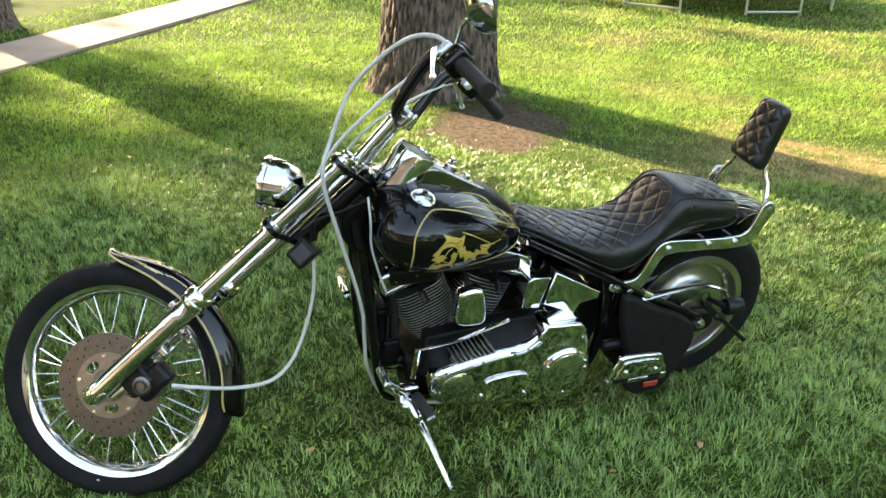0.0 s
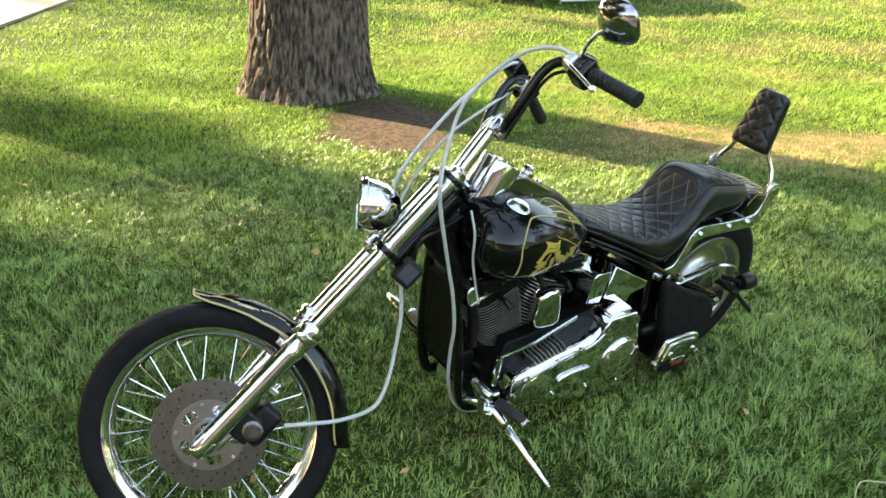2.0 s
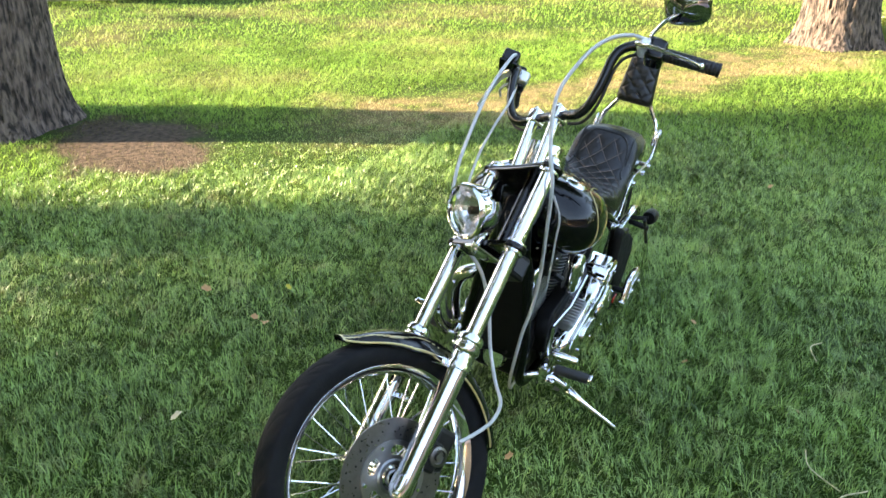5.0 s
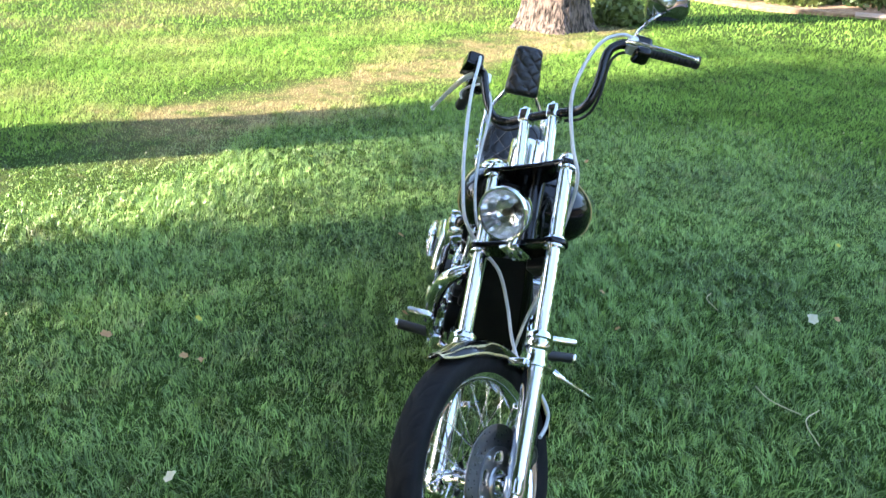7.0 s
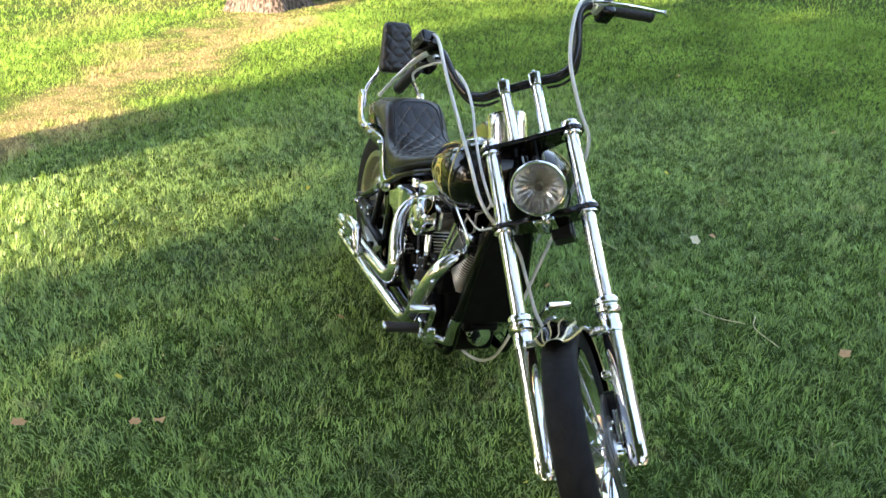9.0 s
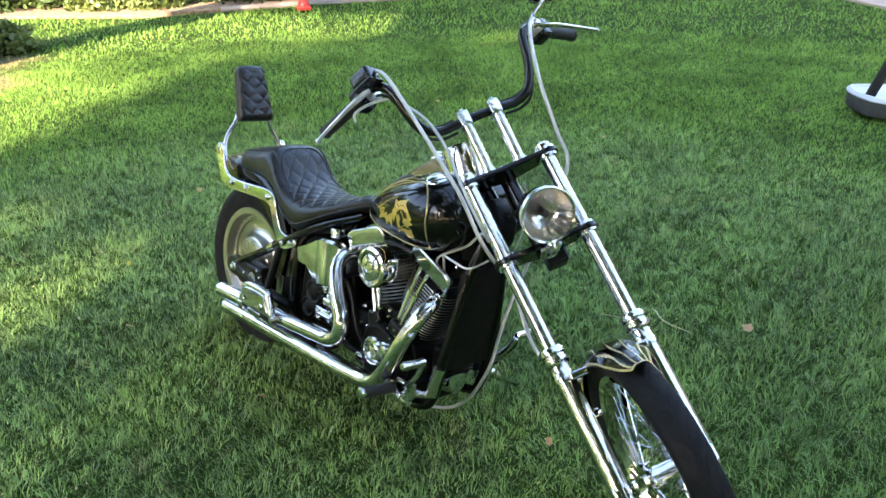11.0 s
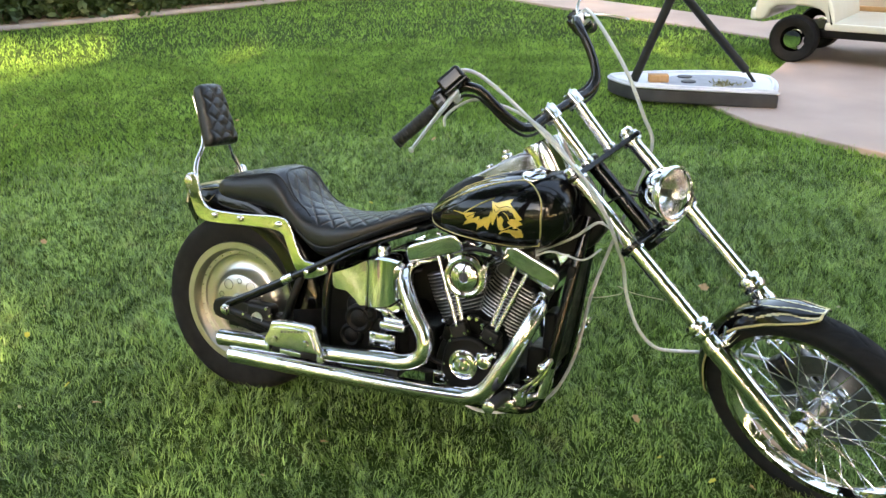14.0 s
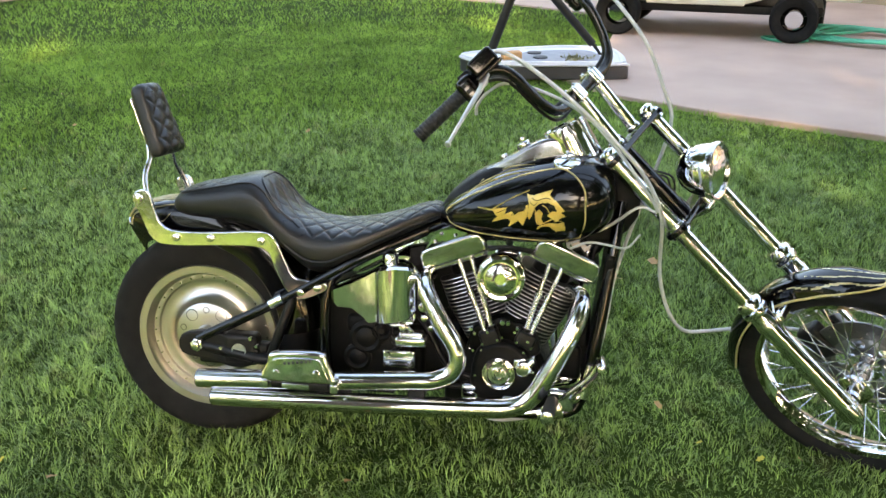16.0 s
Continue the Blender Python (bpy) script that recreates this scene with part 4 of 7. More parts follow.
for s in (1, -1):
    leg = fork("fork_slider", lathe([(0.012, -0.045), (0.022, -0.042), (0.028, -0.03), (0.0285, 0.0), (0.0285, 0.30), (0.031, 0.302), (0.031, 0.318), (0.0285, 0.322), (0.0285, 0.345),
                                     (0.034, 0.350), (0.036, 0.356), (0.036, 0.366), (0.032, 0.370), (0.032, 0.374), (0.0355, 0.378), (0.0355, 0.388), (0.030, 0.396), (0.021, 0.398)],
                                    (0, s * TY, 0), (0, 0, 1), 32), CHROME, bike, "chrome fork slider")
    fork("stanchion", tube([(0, s * TY, 0.39), (0, s * TY, 0.925)], 0.0212, 24), CHROME, leg, "chrome fork tube")
    fork("tube_cap", lathe([(0.0225, 0.915), (0.024, 0.918), (0.024, 0.928), (0.016, 0.936), (1e-4, 0.938)], (0, s * TY, 0), (0, 0, 1), 24, cap=False), CHROME, leg)
    fork("axle_clamp", rbox((0, s * TY, -0.005), (0.055, 0.052, 0.055), 0.014, segs=3), CHROME, leg)
    fork("fender_bracket", rbox((0.03, s * 0.085, 0.305), (0.03, 0.05, 0.02), 0.004), CHROME, leg)
    fork("fender_bracket", join(rbox((-0.03, s * 0.088, 0.20), (0.045, 0.045, 0.018), 0.004), bolt((-0.045, s * 0.07, 0.205), (0, 0, 1), 0.007, 0.012)), CHROME, leg)
for nm, z, th, lab in (("upper_triple_tree", 0.900, 0.016, "black upper fork bridge"), ("lower_triple_tree", 0.655, 0.018, "black lower fork bridge")):
    outl = smooth_outline([(0.030, 0.105), (0.034, 0.128), (0.012, 0.152), (-0.020, 0.150), (-0.034, 0.12), (-0.060, 0.05), (-0.075, 0.0), (-0.060, -0.05), (-0.034, -0.12),
                           (-0.020, -0.150), (0.012, -0.152), (0.034, -0.128), (0.030, -0.105), (0.026, 0.0)], 4)
    fork(nm, slab(outl, z - th / 2, z + th / 2, 0.004, axes="xy"), BLACK, bike, lab)
for s in (1, -1):
    for z in (0.900, 0.655):
        fork("tube_clamp", lathe([(0.0215, -0.016), (0.030, -0.015), (0.031, 0.0), (0.030, 0.015), (0.0215, 0.016)], (0, s * TY, z), (0, 0, 1), 24, cap=False), CHROME, bike, "chrome fork clamp")
fork("steering_stem", tube([(-0.052, 0, 0.64), (-0.052, 0, 0.925)], 0.024, 20), BLACK, bike)
fork("stem_nut", disc((-0.052, 0, 0.917), (0, 0, 1), 0.021, 0.016, 0.004, 6), CHROME, bike)

# ---- headlamp ----
ldir = Vector((0.80, 0, -0.60)).normalized()
lc = Vector((0.113, 0.011, 0.701))
shell = lathe([(0.012, -0.099), (0.034, -0.093), (0.052, -0.077), (0.064, -0.054), (0.070, -0.028), (0.072, -0.006), (0.0755, -0.004), (0.0765, 0.008), (0.0735, 0.013), (0.0695, 0.012), (0.0690, 0.004)],
              lc, ldir, 48, cap=False)
lamp = fork("headlamp", shell, CHROME, bike, "chrome bullet headlamp")
fork("reflector", lathe([(0.0690, 0.004), (0.062, -0.014), (0.054, -0.026), (0.045, -0.036), (0.034, -0.043), (0.022, -0.048), (0.008, -0.052)], lc, ldir, 22, cap=False), REFLECTOR, lamp, "mirrored faceted reflector bowl", smooth=False)
fork("bulb", lathe([(1e-4, -0.006), (0.011, -0.008), (0.012, -0.025), (0.009, -0.045)], lc, ldir, 16, cap=False), STEEL, lamp)
fork("lens", lathe([(1e-4, 0.014), (0.03, 0.0125), (0.055, 0.009), (0.0690, 0.004), (0.0690, 0.001), (0.055, 0.006), (0.03, 0.0095), (1e-4, 0.011)], lc, ldir, 40, cap=False), GLASS, lamp, "clear fluted glass lens").visible_shadow = False
fork("lamp_bracket", join(tube([lc - ldir * 0.05 + Vector((-0.040, 0, -0.055)), Vector((0.03, 0.004, 0.630)), Vector((-0.02, 0, 0.635))], 0.013, 12, smooth=4),
                          rbox((0.0, 0, 0.636), (0.09, 0.06, 0.012), 0.004)), CHROME, lamp)

# ---- risers and handlebar ----
for s in (1, -1):
    riser = fork("riser", join(tube([(-0.012, s * 0.047, 0.912), (0.004, s * 0.047, 1.075)], 0.0165, 20), disc((-0.012, s * 0.047, 0.911), (0, 0, 1), 0.021, 0.014)), CHROME, bike, "tall chrome riser")
    fork("bar_clamp", rbox((-0.002, s * 0.047, 1.089), (0.050, 0.036, 0.048), 0.008, segs=3), CHROME, riser)
    fork("clamp_bolt", join(bolt((0.015, s * 0.047, 1.112), (0, 0, 1), 0.006, 0.006), bolt((-0.019, s * 0.047, 1.112), (0, 0, 1), 0.006, 0.006)), CHROME, riser)
half = [(-0.002, 0.0, 1.089), (-0.004, 0.070, 1.088), (-0.006, 0.115, 1.087), (0.004, 0.155, 1.101), (0.014, 0.180, 1.140), (0.024, 0.194, 1.184), (0.031, 0.203, 1.225), (0.029, 0.215, 1.260), (0.013, 0.238, 1.284),
        (-0.015, 0.266, 1.290), (-0.050, 0.306, 1.290), (-0.137, 0.409, 1.290)]
whole = [(x, -y, z) for x, y, z in reversed(half[1:])] + half
bar = fork("handlebar", tube(whole, 0.0132, 16, smooth=6), BARBLACK, bike, "black ape-hanger handlebar")
for s in (1, -1):
    g0, g1 = Vector((-0.046, s * 0.301, 1.289)), Vector((-0.139, s * 0.411, 1.290))
    d = (g1 - g0).normalized()
    n_ = 15
    prof = []
    for i in range(n_):
        h0 = (g1 - g0).length * i / n_
        hh = (g1 - g0).length / n_
        prof += [(0.0172, h0), (0.0186, h0 + hh * 0.3), (0.0186, h0 + hh * 0.7), (0.0172, h0 + hh)]
    prof += [(0.020, (g1 - g0).length + 0.001), (0.019, (g1 - g0).length + 0.008), (1e-4, (g1 - g0).length + 0.009)]
    fork("grip", lathe(prof, g0, d, 24, cap=False), GRIP, bar, "black ribbed rubber grip")
    side = d.cross(Vector((0, 0, 1))).normalized()
    hc = g0 - d * 0.022
    box = Matrix.Translation(hc) @ Matrix((d, side, d.cross(side))).transposed().to_4x4()
    fork("switch_housing", join(rbox((0, 0, 0.004), (0.052, 0.062, 0.068), 0.014, box, 3), rbox((-0.010, 0.0, -0.028), (0.034, 0.034, 0.02), 0.006, box)), BLACK, bar, "black switch housing")
    fork("switch_button", join(rbox((0.004, -0.030, 0.008), (0.018, 0.006, 0.010), 0.002, box), rbox((0.004, -0.030, -0.010), (0.018, 0.006, 0.010), 0.002, box)), GRIP, bar)
    fork("lever_perch", rbox((-0.034, 0.012, 0.004), (0.030, 0.050, 0.040), 0.009, box, 3), LEVER, bar, "silver lever perch")
    tip = Vector((-0.044, s * 0.452, 1.222))
    root = hc - d * 0.030 + Vector((0.030, 0, -0.008))
    lev = [root, root.lerp(tip, 0.25) + Vector((0.014, 0, -0.002)), root.lerp(tip, 0.6) + Vector((0.010, 0, 0.0)), tip]
    fork("lever", join(tube(lev, [0.0125, 0.0100, 0.0078, 0.0064], 12, smooth=5, flat=0.7), disc(tip - Vector((0, s * 0.004, 0)), (0, s, 0), 0.0085, 0.008)), LEVER if s < 0 else CHROME, bar, "silver cast lever")
    if s < 0:
        mc = Matrix.Translation(hc - d * 0.03 + Vector((0.050, 0, 0.020))) @ Matrix((d, side, d.cross(side))).transposed().to_4x4()
        fork("brake_reservoir", join(rbox((0, 0, 0), (0.074, 0.054, 0.044), 0.010, mc, 3), rbox((0, 0, 0.025), (0.078, 0.058, 0.009), 0.003, mc)), BLACK, bar, "black brake fluid reservoir")
for k, dx in enumerate((0.018, -0.016)):
    for s in (1, -1):
        fork("wiring", tube([(x + dx * 0.4 - 0.012, s * (abs(y) + 0.004), z + dx) for x, y, z in half[1:10]] , 0.0045, 8, smooth=4), SATIN, bar)

# ---- mirror on the left bar ----
mr = fork("mirror_stem", tube([(-0.006, 0.268, 1.300), (0.006, 0.285, 1.325), (0.014, 0.325, 1.350), (0.006, 0.358, 1.378)], 0.0052, 10, smooth=5), CHROME, bike, "chrome mirror stem")
mdir = (BIKE.to_3x3() @ FORK.to_3x3()).inverted() @ Vector((-0.86, -0.44, -0.26))
mdir = mdir.normalized()
mo = Vector((0.002, 0.363, 1.398))
updir = (BIKE.to_3x3() @ FORK.to_3x3()).inverted() @ Vector((0, 0, 1))
mx_ = updir.cross(mdir).normalized()
mz_ = mdir.cross(mx_)
MM = Matrix((mx_, mz_, mdir)).transposed().to_4x4()
MM.translation = mo
rows_ = []
for rr, zz in ((0.02, 0.034), (0.6, 0.026), (0.85, 0.015), (0.98, 0.002), (1.0, -0.004), (0.97, -0.010)):
    rows_.append([(0.064 * rr * math.copysign(abs(math.cos(a)) ** 0.62, math.cos(a)), 0.054 * rr * math.copysign(abs(math.sin(a)) ** 0.62, math.sin(a)) * (1 - 0.12 * math.cos(a)), zz)
                  for a in [2 * math.pi * k / 36 for k in range(36)]])
mv = [v for r in rows_ for v in r]
# shell chrome is darkened in place of trees it would reflect
fork("mirror_shell", moved((mv, grid_faces(len(rows_), 36) + [tuple(range(36))]), MM), material("mirror chrome darkened for reflections", (0.40, 0.40, 0.42), 0.04, 1.0, rough_var=0.05, scale=9), mr, "chrome mirror shell, darkened for tree reflections")
fork("mirror_glass", moved(([(x * 0.95, y * 0.95, -0.008) for x, y, z in rows_[4]] + [(x * 0.95, y * 0.95, -0.011) for x, y, z in rows_[4]],
                            [tuple(range(36)), tuple(reversed(range(36, 72)))] + [(i, 36 + i, 36 + (i + 1) % 36, (i + 1) % 36) for i in range(36)]), MM), MIRROR, mr, smooth=False)

# ---- front fender ----
fv = []
NA, NC = 44, 15
for i in range(NA + 1):
    f = i / NA
    ang = radians(40 + 107 * f)
    rr = 0.357 + 0.016 * max(0, (0.10 - f) / 0.10) ** 2 + 0.012 * max(0, (f - 0.9) / 0.1) ** 2
    wid = 0.058 * (0.34 + 0.66 * min(1, f / 0.16) ** 0.7)
    if f > 0.92:
        wid = 0.058 - 0.02 * ((f - 0.92) / 0.08) ** 2
    deep = 0.045 * (0.30 + 0.70 * min(1, f / 0.30))
    for layer in (0, 1):
        for k in range(NC):
            u = -1 + 2 * k / (NC - 1)
            q = rr - deep * abs(u) ** 3.2 - (0.003 if layer else 0)
            fv.append((q * math.cos(ang), u * wid * (0.97 if layer else 1.0), q * math.sin(ang)))
ff = []
C2 = NC * 2
for i in range(NA):
    for k in range(NC - 1):
        a = i * C2 + k
        ff.append((a, a + 1, a + C2 + 1, a + C2))
        b = a + NC
        ff.append((b + 1, b, b + C2, b + C2 + 1))
    for k in (0, NC - 1):
        a, b = i * C2 + k, i * C2 + NC + k
        ff.append((a, b, b + C2, a + C2) if k else (b, a, a + C2, b + C2))
for i in (0, NA):
    for k in range(NC - 1):
        a, b = i * C2 + k, i * C2 + NC + k
        ff.append((a, b, b + 1, a + 1))
fender = fork("front_fender", (fv, ff), BLACK, bike, "black fender with gold flame stripes")


def on_fender(f, u, lift=0.0012):
    ang = radians(40 + 107 * f)
    rr = 0.357 + 0.016 * max(0, (0.10 - f) / 0.10) ** 2 + 0.012 * max(0, (f - 0.9) / 0.1) ** 2
    wid = 0.058 * (0.34 + 0.66 * min(1, f / 0.16) ** 0.7)
    if f > 0.92:
        wid = 0.058 - 0.02 * ((f - 0.92) / 0.08) ** 2
    deep = 0.045 * (0.30 + 0.70 * min(1, f / 0.30))
    q = rr - deep * abs(u) ** 3.2 + lift
    return (q * math.cos(ang), u * wid * 1.01, q * math.sin(ang))


for s in (1, -1):
    fork("stripe", tube([on_fender(0.01 + 0.97 * i / 40, s * 0.97) for i in range(41)], 0.0030, 6), GOLD_DIM, fender, "gold edge stripe")
    fork("fender_strut", tube([on_fender(0.47, s * 0.8, -0.006), (0.0, s * 0.075, 0.31)], 0.007, 8), CHROME, fender)



def flame_at(f, u):
    """Whether the flame paint covers a place on the front fender."""
    if f < 0.014 or abs(u) > 0.94:
        return True
    for c, ln in ((-0.70, 0.46), (-0.25, 0.34), (0.25, 0.34), (0.70, 0.46)):
        if f < ln and abs(u - c - 0.07 * math.sin(f * 26 + c * 3)) < 0.075 * (1 - f / ln) ** 0.8 * (0.45 + 0.55 * abs(math.cos(f * 17))):
            return True
    return False


NF, NU2 = 150, 44
fl_v = [on_fender(0.004 + 0.50 * i / NF, -0.985 + 1.97 * k / NU2, 0.0009) for i in range(NF + 1) for k in range(NU2 + 1)]
fl_f = [(i * (NU2 + 1) + k, i * (NU2 + 1) + k + 1, (i + 1) * (NU2 + 1) + k + 1, (i + 1) * (NU2 + 1) + k) for i in range(NF) for k in range(NU2)
        if flame_at(0.004 + 0.50 * (i + 0.5) / NF, -0.985 + 1.97 * (k + 0.5) / NU2)]
fork("flame", (fl_v, fl_f), GOLD_PALE, fender, "pale gold flame paint")

# ---- brake caliper and its hose ----
cal = fork("brake_caliper", join(rbox((-0.075, 0.075, 0.110), (0.070, 0.055, 0.110), 0.016, None, 3), rbox((-0.05, 0.098, 0.085), (0.060, 0.022, 0.080), 0.010, None, 3)), SATIN, bike, "black brake caliper")
fork("piston_cover", lathe([(0.026, 0.0), (0.026, 0.010), (0.019, 0.012), (0.018, 0.006), (0.011, 0.006), (0.010, 0.013), (1e-4, 0.013)], (-0.068, 0.104, 0.092), Y, 24, cap=False), STEEL, cal)
fork("caliper_bracket", rbox((-0.03, 0.082, 0.05), (0.03, 0.02, 0.12), 0.006), CHROME, cal)
brake = [(0.020, -0.252, 1.305), (0.045, -0.232, 1.318), (0.074, -0.208, 1.270), (0.098, -0.195, 1.13), (0.098, -0.178, 0.95), (0.085, -0.168, 0.84), (0.045, -0.165, 0.74), (-0.02, -0.145, 0.68),
         (-0.10, -0.11, 0.63), (-0.180, -0.11, 0.555), (-0.246, -0.108, 0.457), (-0.286, -0.075, 0.375), (-0.285, -0.011, 0.315), (-0.232, 0.050, 0.250), (-0.17, 0.085, 0.195), (-0.12, 0.098, 0.15)]
fork("brake_hose", tube(brake, 0.0055, 10, smooth=6), HOSE, bike, "pale clear-coated braided brake hose")
clutch_top = [FORK @ Vector(p) for p in ((-0.010, 0.285, 1.295), (0.045, 0.262, 1.290), (0.092, 0.225, 1.245), (0.115, 0.192, 1.165), (0.115, 0.163, 1.05), (0.060, 0.158, 0.930), (0.0, 0.158, 0.845))]
clutch = clutch_top + [Vector(p) for p in ((1.262, 0.125, 0.80), (1.215, 0.122, 0.65), (1.183, 0.11, 0.527), (1.170, 0.095, 0.43), (1.152, 0.085, 0.31), (1.105, 0.072, 0.195), (1.04, 0.062, 0.13), (0.96, 0.05, 0.098), (0.86, 0.05, 0.080), (0.79, 0.06, 0.100), (0.75, 0.07, 0.15))]
part("clutch_cable", tube(clutch, 0.0055, 10, smooth=6), HOSE, bike, "pale clear-coated clutch cable")
throttle = [FORK @ Vector(p) for p in ((-0.030, -0.330, 1.228), (-0.012, -0.322, 1.243), (0.000, -0.275, 1.248), (0.011, -0.213, 1.229), (0.036, -0.160, 1.137), (0.058, -0.142, 1.032), (0.060, -0.146, 0.93), (0.042, -0.148, 0.82), (0.010, -0.140, 0.73))]
throttle += [Vector(p) for p in ((1.225, -0.10, 0.78), (1.15, -0.075, 0.72), (1.04, -0.06, 0.66))]
part("throttle_cable", tube(throttle, 0.0042, 8, smooth=6), HOSE, bike, "pale clear-coated throttle cable")
module = fork("ignition_module", rbox((-0.092, 0.030, 0.648), (0.060, 0.060, 0.070), 0.008, None, 3), SATIN, bike, "black ignition module under the lower bridge")
fork("module_plate", rbox((-0.092, 0.062, 0.648), (0.040, 0.004, 0.046), 0.002), PLASTIC_DARK, module, "dull grey face plate")
for k in range(4):
    fork("wire", tube([(-0.085, 0.045 - 0.02 * k, 0.685), (-0.055 + 0.01 * k, 0.075 - 0.03 * k, 0.735 + 0.015 * k), (-0.080, 0.05 - 0.03 * k, 0.80), (-0.10, 0.02, 0.86)], 0.003, 6, smooth=5), SATIN, module, "black wire")
part("breather_hose", tube([(1.05, -0.09, 0.655), (1.10, -0.118, 0.683), (1.15, -0.122, 0.680), (1.20, -0.11, 0.672), (1.235, -0.07, 0.70)], 0.0032, 8, smooth=6), HOSE, bike, "pale clear hose")
spark = [(1.181, 0.10, 0.90), (1.180, 0.13, 0.84), (1.175, 0.132, 0.768), (1.150, 0.13, 0.68), (1.122, 0.125, 0.604)]
part("spark_lead", tube(spark, 0.0034, 8, smooth=5), HOSE, bike, "pale spark plug lead")

# ---- frame ----
FR = 0.016
frame_geo = [tube([(1.20, 0, 0.79), (1.10, 0, 0.98 - 0.10)], 0.034, 20),
             tube([(1.17, 0, 0.84), (0.95, 0, 0.80), (0.66, 0, 0.68), (0.45, 0, 0.60)], 0.020, 12, smooth=5)]
for s in (1, -1):
    frame_geo += [tube([(1.185, s * 0.03, 0.78), (1.165, s * 0.07, 0.62), (1.135, s * 0.10, 0.38), (1.108, s * 0.10, 0.24), (1.06, s * 0.105, 0.190), (0.9, s * 0.105, 0.178), (0.5, s * 0.11, 0.175),
                        (0.40, s * 0.12, 0.22), (0.38, s * 0.12, 0.40), (0.40, s * 0.10, 0.55), (0.48, s * 0.05, 0.61)], FR, 12, smooth=5),
                  tube([(0.66, s * 0.06, 0.68), (0.50, s * 0.115, 0.61), (0.36, s * 0.13, 0.53), (0.20, s * 0.13, 0.44), (0.0, s * 0.125, 0.335)], FR * 0.95, 12, smooth=5)]
part("frame", join(*frame_geo), BLACK, bike, "black tubular frame")
for s in (1, -1):
    sw = part("swingarm_side", join(tube([(0.36, s * 0.13, 0.28), (0.18, s * 0.13, 0.29), (0.0, s * 0.125, 0.32)], 0.018, 12), tube([(0.29, s * 0.13, 0.48), (0.22, s * 0.128, 0.30)], 0.014, 10),
                                    slab(smooth_outline([(-0.05, 0.345), (0.03, 0.36), (0.13, 0.345), (0.19, 0.30), (0.13, 0.255), (0.03, 0.275), (-0.05, 0.29)], 3), s * 0.105, s * 0.135, 0.006)),
              SATIN, bike, "black swingarm side")
    part("axle_nut", join(disc((0.0, s * 0.118, 0.32), (0, s, 0), 0.021, 0.028, 0.004, 6), disc((0, s * 0.14, 0.32), (0, s, 0), 0.012, 0.016)), CHROME, sw)
    part("pivot_ring", lathe([(0.0195, 0.0), (0.0215, 0.002), (0.0215, 0.005), (0.0185, 0.005), (0.0180, 0.001), (1e-4, 0.001)], (0.128, s * 0.1385, 0.312), (0, s, 0), 28, cap=False), FINEDGE if s < 0 else SATIN, sw, "pale ring on the caliper")
    pieces("caliper_bolt", [bolt((x, s * 0.137, z), (0, s, 0), 0.006, 0.010) for x, z in ((0.165, 0.352), (0.182, 0.330), (0.170, 0.285), (0.075, 0.318))], CHROME, sw)
    part("frame_sleeve", tube([(0.225, s * 0.13, 0.456), (0.262, s * 0.13, 0.477)], 0.0175, 14), CHROME, sw)

# ---- rear wheel ----
R2 = 0.319
RIM_R = [(0.018, 0.088), (0.034, 0.087), (0.036, 0.064), (0.060, 0.061), (0.098, 0.060), (0.104, 0.055), (0.108, 0.040), (0.126, 0.027), (0.150, 0.022), (0.166, 0.026), (0.169, 0.034), (0.184, 0.036), (0.187, 0.046),
         (0.191, 0.060), (0.195, 0.065), (0.216, 0.066), (0.2195, 0.060), (0.210, 0.050)]
rw = part("rear_wheel", lathe([(r, -y) for r, y in RIM_R] + [(0.200, 0.0)] + [(r, y) for r, y in reversed(RIM_R)], (0, 0, 0.32), Y, 120), WHEELALU, bike, "polished aluminium disc wheel")
part("tyre", tyre([(0.209, -0.058), (0.232, -0.066), (0.262, -0.069), (0.286, -0.066), (0.303, -0.055), (0.314, -0.036), (R2, 0.0), (0.314, 0.036), (0.303, 0.055), (0.286, 0.066), (0.262, 0.069),
                   (0.232, 0.066), (0.209, 0.058)], (0, 0, 0.32), 22, 0.056, 0.26, 0.004, 400), RUBBER, rw, "black treaded tyre", sharp=75)
for s in (1, -1):
    if s > 0:
        part("belt_pulley", lathe([(0.06, 0.070), (0.128, 0.070), (0.130, 0.073), (0.128, 0.077), (0.06, 0.077)], (0, 0, 0.32), Y, 64, cap=False), ALU, rw, "alloy belt pulley")
    hy_ = 0.0775 if s > 0 else 0.0603
    vents = []
    for k in range(10):
        r_, q_ = (0.0165, 0.078) if k % 2 else (0.008, 0.080)
        a = 2 * math.pi * k / 10 + 0.35
        vents.append(lathe([(r_ + 0.0022, 0.0), (r_ + 0.0016, 0.0014), (r_, 0.0012), (r_, -0.008), (1e-4, -0.008)], (q_ * math.cos(a), s * hy_, 0.32 + q_ * math.sin(a)), (0, s, 0), 22, cap=False))
    # black colour stands in for hole shade on the left side
    pieces("vent_hole", vents, STEEL if s < 0 else groove, rw)
    pieces("rim_bolt", ([bolt((0.1765 * math.cos(2 * math.pi * k / 30), s * 0.035, 0.32 + 0.1765 * math.sin(2 * math.pi * k / 30)), (0, s, 0), 0.0032, 0.007) for k in range(30)]), CHROME, rw)
part("rear_caliper", join(rbox((0.128, -0.110, 0.312), (0.105, 0.055, 0.095), 0.016, None, 3), rbox((0.05, -0.105, 0.285), (0.11, 0.035, 0.055), 0.01), rbox((0.185, -0.10, 0.30), (0.05, 0.04, 0.06), 0.01)), SATIN, bike, "black rear brake caliper")
